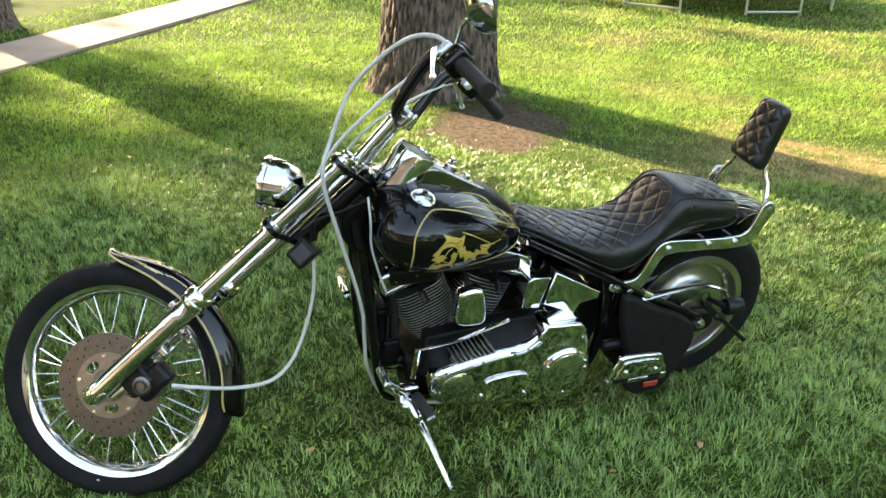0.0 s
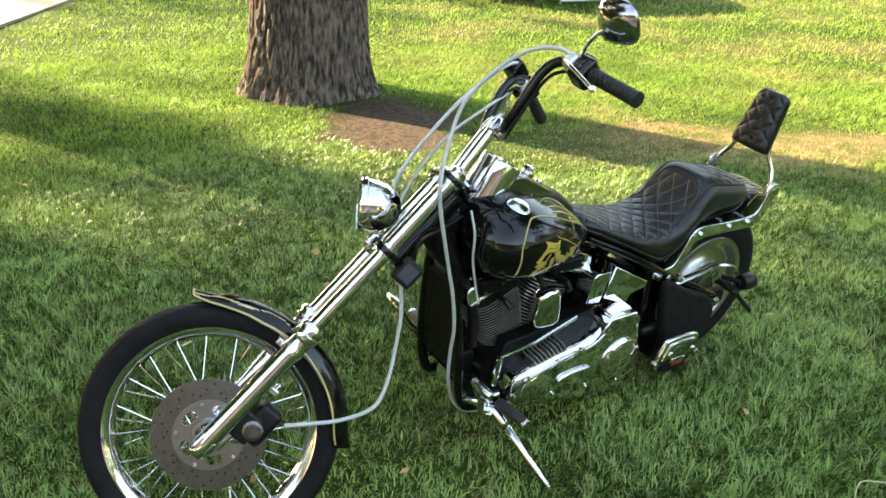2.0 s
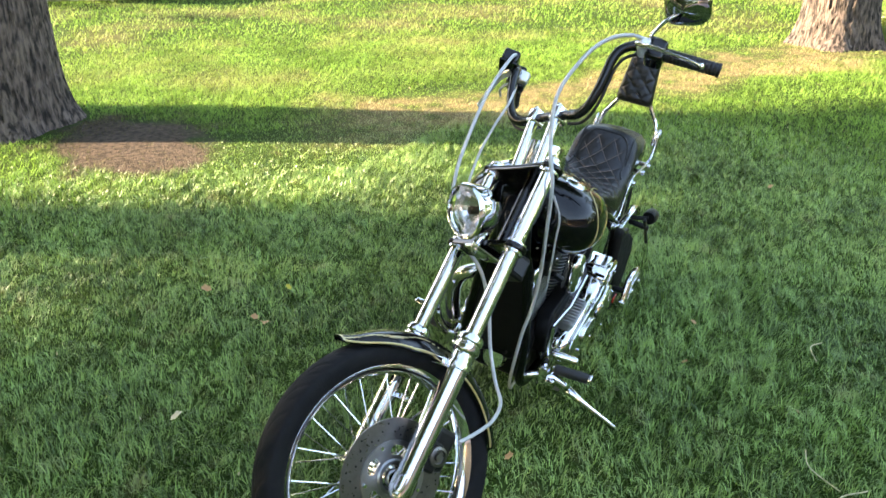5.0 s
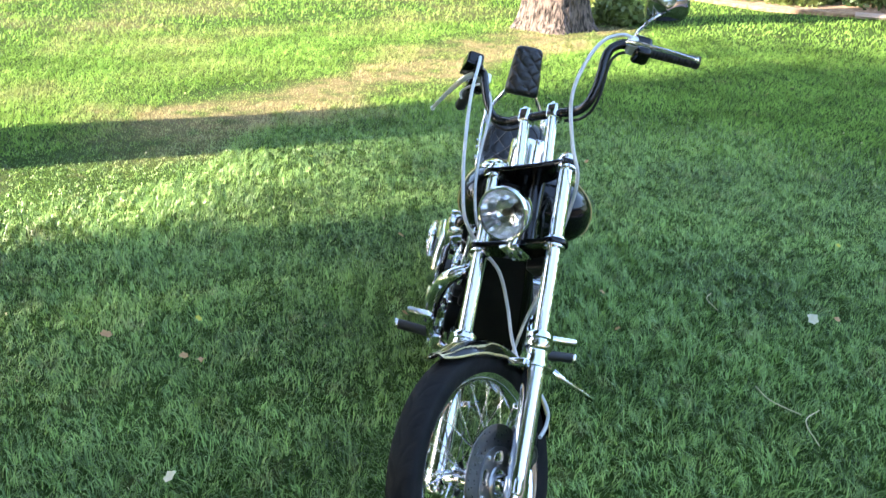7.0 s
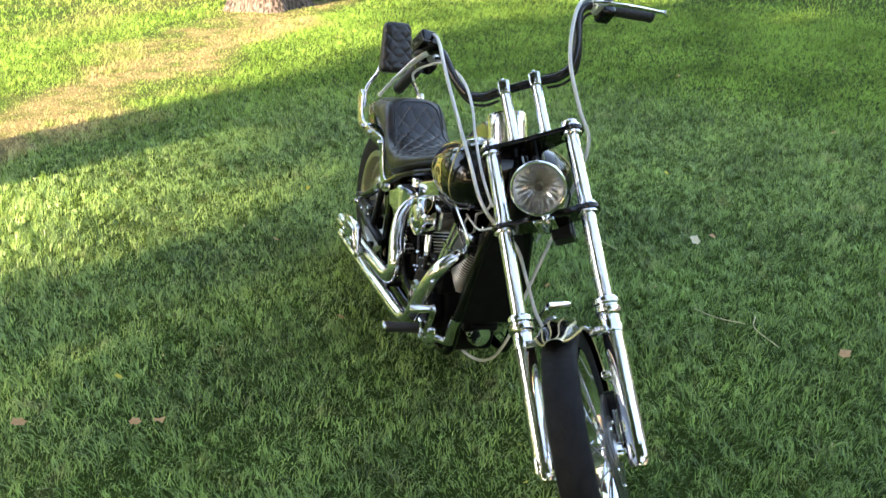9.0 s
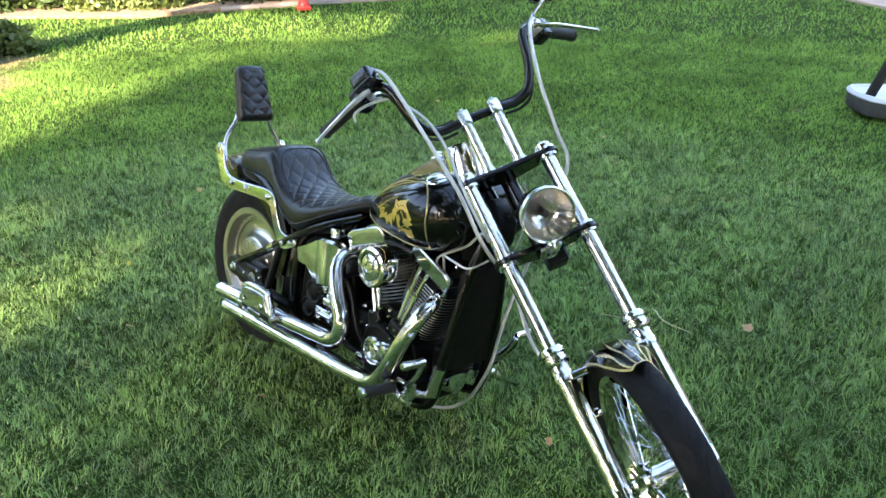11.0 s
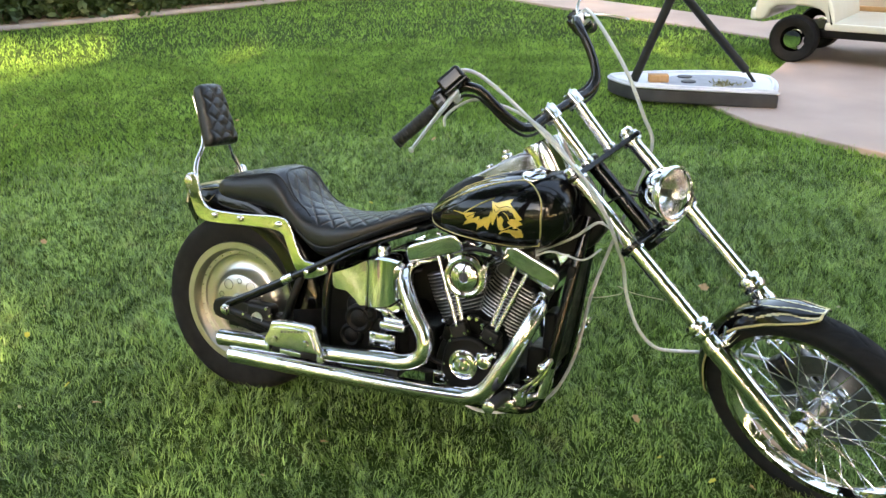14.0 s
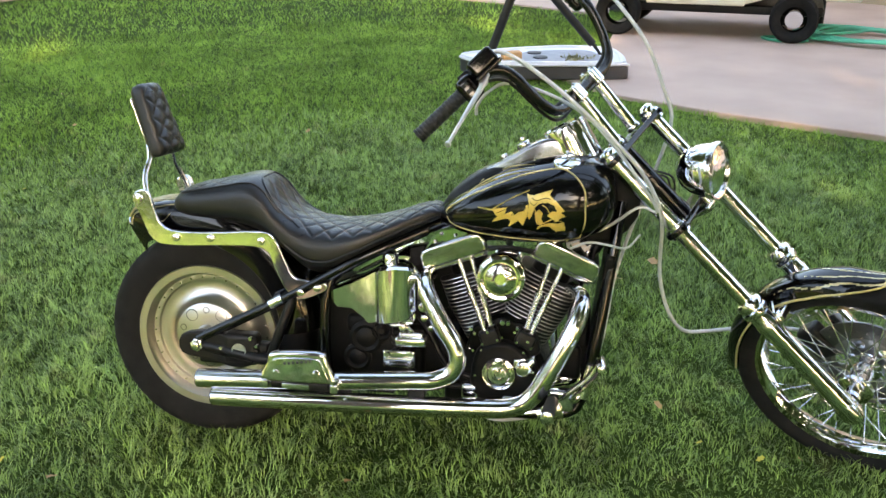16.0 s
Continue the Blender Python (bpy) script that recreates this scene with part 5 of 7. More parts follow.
part("upper_belt_guard", tube([(0.26, 0.135, 0.455), (0.14, 0.14, 0.475), (0.03, 0.14, 0.478), (-0.05, 0.14, 0.452), (-0.095, 0.14, 0.405)], 0.014, 10, smooth=5, flat=0.45), CHROME, bike, "chrome belt guard")
bag_o = smooth_outline([(0.345, 0.50), (0.22, 0.440), (0.10, 0.385), (0.045, 0.325), (0.040, 0.26), (0.075, 0.17), (0.115, 0.095), (0.20, 0.075), (0.27, 0.120), (0.29, 0.25), (0.335, 0.38)], 4)
bag = part("swingarm_bag", slab(bag_o, 0.142, 0.178, 0.014, 3), BAGLEATHER, bike, "dull black leather swingarm bag")
part("reflector", rbox((0.175, 0.182, 0.125), (0.055, 0.008, 0.022), 0.003), REDLENS, bag, "small red reflector")
part("plate_bracket", join(rbox((-0.05, 0.20, 0.357), (0.28, 0.012, 0.016), 0.003, pose(-0.05, 0, 0.357, 0, -41, 0) @ pose(0.05, 0, -0.357)), tube([(-0.0, 0.13, 0.40), (0.0, 0.215, 0.395)], 0.012, 8)), SATIN, bike, "black side-mount plate bracket")
part("side_lamp", join(disc((-0.03, 0.20, 0.425), (-1, 0.1, 0), 0.030, 0.06, 0.01), tube([(-0.02, 0.13, 0.41), (-0.03, 0.20, 0.425)], 0.010, 8)), SATIN, bike, "small black tail lamp")

# ---- rear fender ----
def tail_radius(f):
    """The fender's distance from the axle: it flips up at the tail."""
    return 0.348 + 0.082 * min(f, 0.7) + 0.130 * max(0, min(f, 0.94) - 0.7) - 0.020 * max(0, (f - 0.94) / 0.06) ** 2


fv = []
NA, NC = 40, 23
for i in range(NA + 1):
    f = i / NA
    ang = radians(8 + 117 * f)
    rr = tail_radius(f)
    for layer in (0, 1):
        for k in range(NC):
            u = -1 + 2 * k / (NC - 1)
            u = math.copysign(1 - (1 - abs(u)) ** 2.2, u)
            q = rr - 0.105 * (1 - max(0, 1 - abs(u) ** 4) ** 0.25) - (0.004 if layer else 0)
            fv.append((q * math.cos(ang), u * (0.098 if not layer else 0.094) * (1 - 0.34 * max(0, (f - 0.84) / 0.16) ** 2.2), 0.32 + q * math.sin(ang)))
ff = []
C2 = NC * 2
for i in range(NA):
    for k in range(NC - 1):
        a = i * C2 + k
        ff.append((a, a + 1, a + C2 + 1, a + C2))
        b = a + NC
        ff.append((b + 1, b, b + C2, b + C2 + 1))
    for k in (0, NC - 1):
        a, b = i * C2 + k, i * C2 + NC + k
        ff.append((a, b, b + C2, a + C2) if k else (b, a, a + C2, b + C2))
for i in (0, NA):
    for k in range(NC - 1):
        a, b = i * C2 + k, i * C2 + NC + k
        ff.append((a, b, b + 1, a + 1))
rf = part("rear_fender", (fv, ff), BLACK, bike, "black rear fender with gold flame tail")


def on_rear(f, u, lift=0.001):
    ang = radians(8 + 117 * f)
    q = tail_radius(f) - 0.105 * (1 - max(0, 1 - abs(u) ** 4) ** 0.25) + lift
    return (q * math.cos(ang), u * 0.0985 * (1 - 0.34 * max(0, (f - 0.84) / 0.16) ** 2.2), 0.32 + q * math.sin(ang))


for k in range(13):
    u0 = -0.93 + 0.155 * k
    ln = 0.26 if k % 2 else 0.18
    part("flame", tube([on_rear(0.985 - ln * t, u0 + 0.06 * math.sin(t * 6 + k * 1.7)) for t in [i / 14 for i in range(15)]], [0.0036 * (1 - 0.75 * i / 14) * (0.7 + 0.3 * math.cos(i * 1.3)) for i in range(15)], 6), GOLD_PALE, rf, "pale gold flame stripe")
part("tail_strip", tube([on_rear(0.995, -0.9 + 1.8 * i / 14, 0.001) for i in range(15)], 0.004, 8), CHROME, rf)

STRUT = smooth_outline([(-0.172, 0.745), (-0.150, 0.768), (-0.120, 0.760), (-0.098, 0.690), (-0.060, 0.658), (0.06, 0.658), (0.205, 0.668), (0.248, 0.645), (0.272, 0.590), (0.297, 0.545), (0.33, 0.535), (0.382, 0.535),
                        (0.392, 0.512), (0.365, 0.495), (0.312, 0.478), (0.272, 0.505), (0.240, 0.570), (0.210, 0.618), (0.10, 0.620), (-0.06, 0.612), (-0.118, 0.628), (-0.148, 0.690)], 3)
for s in (1, -1):
    st = part("fender_strut", slab(STRUT, s * 0.128, s * 0.140, 0.004), CHROME, bike, "chrome fender strut")
    pieces("strut_bolt", ([disc((x, s * 0.138, z), (0, s, 0), 0.0105, 0.012, 0.004, 14) for x, z in ((0.057, 0.640), (-0.045, 0.637), (0.205, 0.640), (0.365, 0.515), (0.318, 0.500))]), CHROME, st)
    pieces("strut_spacer", ([tube([(x, s * 0.09, z), (x, s * 0.13, z)], 0.010, 8) for x, z in ((0.057, 0.640), (-0.045, 0.640))]), CHROME, st)
    sb = part("sissy_bar", tube([(-0.12, s * 0.122, 0.700), (-0.140, s * 0.116, 0.765), (-0.150, s * 0.094, 0.808), (-0.147, s * 0.070, 0.848), (-0.160, s * 0.052, 0.900)], 0.0085, 12, smooth=4), CHROME, bike, "chrome sissy bar")
    part("turn_lamp", join(disc((-0.152, s * 0.13, 0.742), (0, s, 0), 0.016, 0.012)), CHROME, sb)


def quilt(a, b, size, w=0.075, depth=0.0038):
    """Depth of a diamond quilt's seams at (a, b)."""
    p, q = (a + b) / size, (a - b) / size
    d = min(abs(p - round(p)), abs(q - round(q)))
    return -depth * math.exp(-(d / w) ** 2) + depth * 0.35 * min(1, d * 2.4)


def cushion(xs, top, bottom, width, cols=90, power=2.7, quilt_size=0.062, quilt_on=None, crown=0.0):
    """A padded seat lofted along x."""
    vs = []
    for x in xs:
        t, b, w = interp(x, top), interp(x, bottom), interp(x, width)
        c, hgt = (t + b) / 2, (t - b) / 2
        for k in range(cols):
            a = 2 * math.pi * k / cols
            ca, sa = math.cos(a), math.sin(a)
            yy = w * math.copysign(abs(ca) ** (2 / power), ca)
            zz = c + hgt * math.copysign(abs(sa) ** (2 / power), sa)
            if sa > 0:
                lift = quilt_on(x, ca) if quilt_on else 0
                if lift:
                    d = quilt(x * 1.0, yy * 0.9 + (0.35 if abs(ca) < 2 else 0), quilt_size) * lift
                    zz += d * abs(sa) ** 0.5
                    yy += d * ca
            vs.append((x, yy, zz))
    n = len(xs)
    return vs, grid_faces(n, cols) + [tuple(reversed(range(cols))), tuple(range((n - 1) * cols, n * cols))]


SEAT_TOP = [(-0.092, 0.708), (-0.075, 0.746), (-0.042, 0.767), (0.02, 0.782), (0.085, 0.797), (0.135, 0.810), (0.172, 0.810), (0.203, 0.788), (0.238, 0.741), (0.288, 0.702), (0.375, 0.684), (0.47, 0.690), (0.56, 0.712),
            (0.63, 0.738), (0.68, 0.746), (0.705, 0.730)]
SEAT_BOT = [(-0.092, 0.690), (-0.05, 0.676), (0.10, 0.668), (0.20, 0.640), (0.27, 0.590), (0.33, 0.545), (0.39, 0.543), (0.45, 0.578), (0.55, 0.640), (0.65, 0.690), (0.705, 0.715)]
SEAT_W = [(-0.092, 0.050), (-0.070, 0.085), (-0.02, 0.105), (0.10, 0.118), (0.22, 0.130), (0.30, 0.136), (0.40, 0.142), (0.48, 0.136), (0.58, 0.108), (0.66, 0.080), (0.69, 0.060), (0.705, 0.040)]
xs = [-0.092 + 0.797 * i / 230 for i in range(231)]
SEAT_Q = 0.058


def panel_edge(x):
    """Half width of the quilted panel: an arch on the step, nearly the full width ahead of it."""
    k = max(0.0, min(1.0, (x - 0.180) / 0.055))
    return 0.10 + 0.52 * math.sqrt(1 - (1 - k) ** 2) + 0.33 * max(0.0, min(1.0, (x - 0.285) / 0.07))


def quilted(x, c):
    """How strongly the seat is quilted: all over ahead of the step, on an inset panel behind it."""
    if x > 0.180:
        return max(0.0, min(1.0, (panel_edge(x) - abs(c)) * 8)) * min(1.0, (x - 0.180) * 40)
    return 0.8 * max(0.0, min(1.0, (0.72 - abs(c)) * 8)) * min(1.0, max(0.0, (0.125 - x) * 20)) * min(1.0, max(0.0, (x + 0.06) * 20))


def seat_point(x, y, lift=0.0):
    """A place on the top of the seat."""
    t, b, w = interp(x, SEAT_TOP), interp(x, SEAT_BOT), interp(x, SEAT_W)
    ca = min(1.0, abs(y) / w) ** 1.35
    sa = math.sqrt(max(0.0, 1 - ca * ca))
    return (x, y, (t + b) / 2 + (t - b) / 2 * sa ** (2 / 2.7) + lift), ca


seat = part("seat", cushion(xs, SEAT_TOP, SEAT_BOT, SEAT_W, 190, quilt_size=SEAT_Q, quilt_on=quilted), LEATHER, bike, "black diamond-quilted leather seat", sharp=70)
for s in (1, -1):
    run = []
    for i in range(60):
        x = -0.05 + 0.30 * i / 59
        t, b, w = interp(x, SEAT_TOP), interp(x, SEAT_BOT), interp(x, SEAT_W)
        a = 0.78
        run.append((x, s * (w * abs(math.cos(a)) ** (2 / 2.7) + 0.001), (t + b) / 2 + (t - b) / 2 * abs(math.sin(a)) ** (2 / 2.7) + 0.001))
    part("piping", tube(run, 0.0032, 8), LEATHER, seat)
    run = []
    for i in range(80):
        x = 0.27 + 0.42 * i / 79
        t, b, w = interp(x, SEAT_TOP), interp(x, SEAT_BOT), interp(x, SEAT_W)
        run.append((x, s * (w + 0.001), (t + b) / 2 - 0.3 * (t - b) / 2))
    part("lower_seam", tube(run, 0.0028, 8), LEATHER, seat)
# piping round the arch on the step
arch = []
for s in (1, -1):
    side_run = []
    for i in range(40):
        x = 0.181 + 0.125 * (i / 39) ** 1.6
        side_run.append(seat_point(x, s * interp(x, SEAT_W) * (panel_edge(x) + 0.03) ** (1 / 1.35), 0.001)[0])
    arch += side_run[::-1] if s > 0 else side_run
part("piping", tube(arch, 0.0030, 8), LEATHER, seat)
# stitching along the quilt's seams
for s in (1, -1):
    for k in range(-10, 24):
        run = []
        for i in range(121):
            x = -0.05 + 0.74 * i / 120
            y = s * (k * SEAT_Q - x - (0.35 if s > 0 else -0.35)) / 0.9
            if s < 0:
                y = -(k * SEAT_Q - x + 0.35) / 0.9
            p, ca = (None, 2) if abs(y) > interp(x, SEAT_W) * 0.985 else seat_point(x, y, -0.0022)
            if p and quilted(x, ca) > 0.6:
                run.append(p)
            else:
                if len(run) > 3:
                    part("stitching", tube(run, 0.0011, 4), THREAD, seat, "tan quilting thread")
                run = []
        if len(run) > 3:
            part("stitching", tube(run, 0.0011, 4), THREAD, seat, "tan quilting thread")

# backrest pad
pv = []
NU, NR = 60, 72
b0, b1 = Vector((-0.122, 0, 0.852)), Vector((-0.188, 0, 1.052))
pu = (b1 - b0)
pl = pu.length
pu.normalize()
pn = Vector((pu.z, 0, -pu.x))
for i in range(NU + 1):
    f = i / NU
    edge = min(1, min(f, 1 - f) / 0.15)
    e = (1 - (1 - edge) ** 2.5) ** 0.4
    for k in range(NR):
        a = 2 * math.pi * k / NR
        ca, sa = math.cos(a), math.sin(a)
        yy = (0.076 - 0.018 * f) * math.copysign(abs(ca) ** 0.72, ca) * ((0.80 + 0.20 * e) if f < 0.5 else (0.52 + 0.48 * e))
        tt = (0.036 - 0.006 * f) * math.copysign(abs(sa) ** 0.62, sa) * (0.35 + 0.65 * e)
        if sa > 0:
            tt += quilt(f * pl + 0.01, yy, 0.060, 0.09, 0.0042) * e * min(1, (1 - abs(ca)) * 4)
        pv.append(b0 + pu * (f * pl) + pn * tt + Vector((0, yy, 0)))
pad = part("backrest", (pv, grid_faces(NU + 1, NR) + [tuple(reversed(range(NR))), tuple(range(NU * NR, (NU + 1) * NR))]), LEATHER, bike, "black diamond-quilted leather backrest", sharp=70)
part("back_plate", rbox((0, 0, 0), (0.008, 0.09, 0.15), 0.004, Matrix.Translation(b0.lerp(b1, 0.5) - pn * 0.034) @ Matrix((pn, Vector((0, 1, 0)), pn.cross(Vector((0, 1, 0))))).transposed().to_4x4()), CHROME, pad, "chrome back plate")

# ---- fuel tank ----
T_TOP = [(0.685, 0.728), (0.705, 0.752), (0.75, 0.790), (0.80, 0.824), (0.86, 0.857), (0.95, 0.890), (1.03, 0.908), (1.09, 0.908), (1.13, 0.892), (1.158, 0.862), (1.170, 0.825)]
T_BOT = [(0.685, 0.715), (0.705, 0.704), (0.75, 0.690), (0.80, 0.682), (0.86, 0.677), (0.95, 0.674), (1.03, 0.677), (1.09, 0.692), (1.13, 0.716), (1.158, 0.750), (1.170, 0.785)]
T_W = [(0.685, 0.030), (0.705, 0.070), (0.75, 0.110), (0.80, 0.138), (0.86, 0.160), (0.95, 0.182), (1.03, 0.192), (1.09, 0.187), (1.13, 0.170), (1.158, 0.138), (1.170, 0.100)]
TP = 2.35
LOBE = 1.20        # the left lobe is the wider one


def tank_y(x, z):
    """Half width of the tank at a place on its side."""
    t, b, w = interp(x, T_TOP), interp(x, T_BOT), interp(x, T_W)
    c, hgt = (t + b) / 2 - 0.01, (t - b) / 2
    k = min(0.999, abs((z - c) / (hgt + 0.01)))
    return w * (1 - k ** TP) ** (1 / TP)


vs = []
NX, NCt = 72, 64
for i in range(NX + 1):
    x = 0.685 + 0.485 * (0.5 - 0.5 * math.cos(math.pi * i / NX))
    t, b, w = interp(x, T_TOP), interp(x, T_BOT), interp(x, T_W)
    c, hgt = (t + b) / 2 - 0.01, (t - b) / 2
    for k in range(NCt):
        a = 2 * math.pi * k / NCt
        ca, sa = math.cos(a), math.sin(a)
        up = hgt + 0.01
        zz = c + up * math.copysign(abs(sa) ** (2 / TP), sa)
        vs.append((x, w * (LOBE if ca > 0 else 1.0) * math.copysign(abs(ca) ** (2 / TP), ca), max(zz, b)))
tank = part("fuel_tank", (vs, grid_faces(NX + 1, NCt) + [tuple(reversed(range(NCt))), tuple(range(NX * NCt, (NX + 1) * NCt))]), BLACK, bike, "glossy black teardrop fuel tank with gold artwork", sharp=60)


def tank_stripe(name, pts, r, s, mat, lab=""):
    run = [(p.x, s * (tank_y(p.x, p.y) * (LOBE if s > 0 else 1.0) + 0.0006), p.y) for p in (Vector((a, b, 0)) for a, b in pts)]
    part(name, tube(run, r, 6, smooth=4), mat, tank, lab)


def tank_patch(name, outline, s, mat, lab="", step=0.0035, holes=()):
    """A flat painted shape laid over the tank's side."""
    xs_ = [p[0] for p in outline]
    zs_ = [p[1] for p in outline]
    nx, nz = int((max(xs_) - min(xs_)) / step) + 1, int((max(zs_) - min(zs_)) / step) + 1
    gx_ = np.array([[min(xs_) + (i + 0.5) * step for i in range(nx)] for _ in range(nz)])
    gz_ = np.array([[min(zs_) + (j + 0.5) * step for _ in range(nx)] for j in range(nz)])
    ok = inside(outline, gx_, gz_)
    for hx_, hz_, hr in holes:
        ok &= np.hypot(gx_ - hx_, gz_ - hz_) > hr
    idx, vs_, fs_ = {}, [], []

    def vid(i, j):
        if (i, j) not in idx:
            x, z = min(xs_) + i * step, min(zs_) + j * step
            idx[(i, j)] = len(vs_)
            vs_.append((x, s * (tank_y(x, z) * (LOBE if s > 0 else 1.0) + 0.0009), z))
        return idx[(i, j)]
    for j in range(nz):
        for i in range(nx):
            if ok[j][i]:
                q = (vid(i, j), vid(i + 1, j), vid(i + 1, j + 1), vid(i, j + 1))
                fs_.append(q if s < 0 else q[::-1])
    if fs_:
        part(name, (vs_, fs_), mat, tank, lab)


WING = [(0.804, 0.767), (0.851, 0.768), (0.868, 0.772), (0.887, 0.776), (0.882, 0.757), (0.901, 0.767), (0.906, 0.756), (0.920, 0.767), (0.933, 0.770), (0.938, 0.789), (0.944, 0.784), (0.940, 0.757),
        (0.930, 0.730), (0.918, 0.743), (0.894, 0.726), (0.897, 0.743), (0.887, 0.747), (0.846, 0.732), (0.861, 0.749), (0.849, 0.763)]
CREST = [(0.937, 0.816), (0.953, 0.812), (0.990, 0.826), (1.003, 0.830), (0.996, 0.816), (1.018, 0.797), (1.037, 0.778), (1.020, 0.771), (1.008, 0.791), (0.992, 0.797), (0.970, 0.793), (0.960, 0.781),
         (0.951, 0.758), (0.946, 0.747), (0.940, 0.763), (0.944, 0.790)]
LOWER = [(0.964, 0.721), (0.971, 0.734), (1.000, 0.745), (1.022, 0.745), (1.035, 0.749), (1.040, 0.726), (1.015, 0.720), (1.001, 0.733), (0.980, 0.733)]
for s in (1, -1):
    tank_patch("gold_wing", WING, s, GOLD, "gold wing-shaped emblem", 0.0022)
    tank_patch("gold_crest", CREST, s, GOLD, "gold crest-shaped emblem", 0.0022)
    tank_patch("gold_base", LOWER, s, GOLD, "gold base of the emblem", 0.0022)
    tank_patch("gold_cheek", [(0.960, 0.768), (0.971, 0.779), (0.981, 0.769), (0.977, 0.753), (0.985, 0.742), (0.974, 0.738), (0.964, 0.747)], s, GOLD, "", 0.0016)
    tank_patch("gold_muzzle", [(0.992, 0.764), (1.004, 0.775), (1.024, 0.776), (1.039, 0.764), (1.026, 0.758), (1.016, 0.750), (1.004, 0.755)], s, GOLD, "", 0.0016)
    tank_stripe("emblem_line", [(0.978, 0.790), (0.990, 0.783), (0.998, 0.770)], 0.0013, s, GOLD)
    tank_stripe("emblem_line", [(1.010, 0.748), (1.022, 0.752), (1.030, 0.748)], 0.0012, s, GOLD)
    tank_stripe("crest_shade", [(0.950, 0.806), (0.964, 0.800), (0.985, 0.808), (0.999, 0.806)], 0.0011, s, BLACK)
    tank_stripe("crest_shade", [(0.947, 0.795), (0.956, 0.787), (0.966, 0.796)], 0.0009, s, BLACK)
    for q in range(3):
        tank_stripe("wing_vein", [(0.930 - 0.006 * q, 0.800 - 0.006 * q), (0.915 - 0.016 * q, 0.778 - 0.004 * q), (0.900 - 0.020 * q, 0.756 + 0.001 * q)], 0.0009, s, BLACK)
    tank_stripe("emblem_rib", [(0.849, 0.768), (0.899, 0.801), (0.944, 0.824)], 0.0017, s, GOLD)
    tank_stripe("emblem_line", [(0.960, 0.778), (0.968, 0.739), (1.000, 0.752), (1.020, 0.769)], 0.0014, s, GOLD)
    tank_stripe("pinstripe", [(0.714, 0.739), (0.727, 0.754), (0.788, 0.793), (0.859, 0.829), (0.939, 0.861), (1.013, 0.878), (1.045, 0.871), (1.070, 0.852), (1.085, 0.825), (1.087, 0.789), (1.088, 0.747), (1.076, 0.701)], 0.0023, s, GOLD_DIM, "gold pinstripe")
    tank_stripe("pinstripe", [(0.714, 0.739), (0.729, 0.713), (0.781, 0.699), (0.855, 0.691), (0.939, 0.688), (1.004, 0.689), (1.076, 0.701)], 0.0016, s, GOLD_DIM, "gold pinstripe")
    for q in range(4):
        z0 = 0.012 * q
        tank_stripe("flame_stripe", [(0.75 + 0.02 * q, 0.782 + 0.01 * q), (0.82, 0.822 + z0 * 0.5), (0.89, 0.853 + z0 * 0.55), (0.95, 0.868 + z0 * 0.5)], [0.0006, 0.0028, 0.0024, 0.0005], s, GOLD_DIM, "gold flame stripe")
    cz = interp(1.03, T_TOP)
    part("fuel_cap", lathe([(0.036, 0.0), (0.037, 0.006), (0.034, 0.012), (0.026, 0.016), (1e-4, 0.018)], (1.035, s * (0.118 if s > 0 else 0.105), cz - 0.024), (0.0, s * 0.36, 0.93), 32, cap=False), CHROME, tank, "chrome fuel cap")

# ---- dash ----
bib_v = []
for i in range(25):
    x = 0.690 + 0.185 * i / 24
    top_ = interp(x, T_TOP) + interp(x, [(0.690, 0.004), (0.72, 0.020), (0.78, 0.026), (0.83, 0.022), (0.875, 0.012)])
    w = interp(x, [(0.690, 0.020), (0.72, 0.040), (0.80, 0.056), (0.875, 0.058)])
    for k in range(13):
        u = -1 + k / 6
        bib_v.append((x, u * w, top_ - 0.030 * abs(u) ** 3 - (0.02 if abs(u) == 1 else 0) + 0.0012 * math.sin(i * 2.1) * (1 - abs(u))))
part("tank_bib", (bib_v, grid_faces(25, 13, wrap=False)), LEATHER_SIDE, bike, "black leather tank bib", sharp=60)
dv = []
ND = 24
for i in range(ND + 1):
    f = i / ND
    x = 0.80 + 0.335 * f
    top_ = interp(x, [(0.80, 0.846), (0.85, 0.874), (0.90, 0.904), (0.97, 0.942), (1.02, 0.945), (1.06, 0.935), (1.10, 0.915), (1.125, 0.905), (1.135, 0.895)])
    w = interp(x, [(0.80, 0.028), (0.86, 0.042), (0.95, 0.054), (1.02, 0.056), (1.09, 0.045), (1.135, 0.030)])
    base_ = interp(x, T_TOP) - 0.035
    for yy, hh in ((-1.08, 0.0), (-1.04, 0.45), (-1.0, 0.86), (-0.975, 0.95), (-0.92, 0.985), (-0.5, 1.0), (0.0, 1.012), (0.5, 1.0), (0.92, 0.985), (0.975, 0.95), (1.0, 0.86), (1.04, 0.45), (1.08, 0.0)):
        dv.append((x, yy * w, base_ + (top_ - base_) * hh))
dash = part("dash", (dv, grid_faces(ND + 1, 13, wrap=False)), DARKCHROME, bike, "dull chrome dash on the tank, darkened for dim reflections", sharp=55)
sp_dir = Vector((-0.48, 0, 0.88)).normalized()
part("speedometer", lathe([(0.066, -0.125), (0.063, -0.03), (0.062, 0.004), (0.059, 0.010), (0.053, 0.010), (0.052, 0.005)], (1.020, 0, 0.968), sp_dir, 40, cap=False), CHROME, dash, "chrome speedometer bezel")
part("dial", lathe([(1e-4, 0.004), (0.0525, 0.004)], (1.020, 0, 0.968), sp_dir, 40, cap=False), DIAL, dash, "dark speedometer dial")
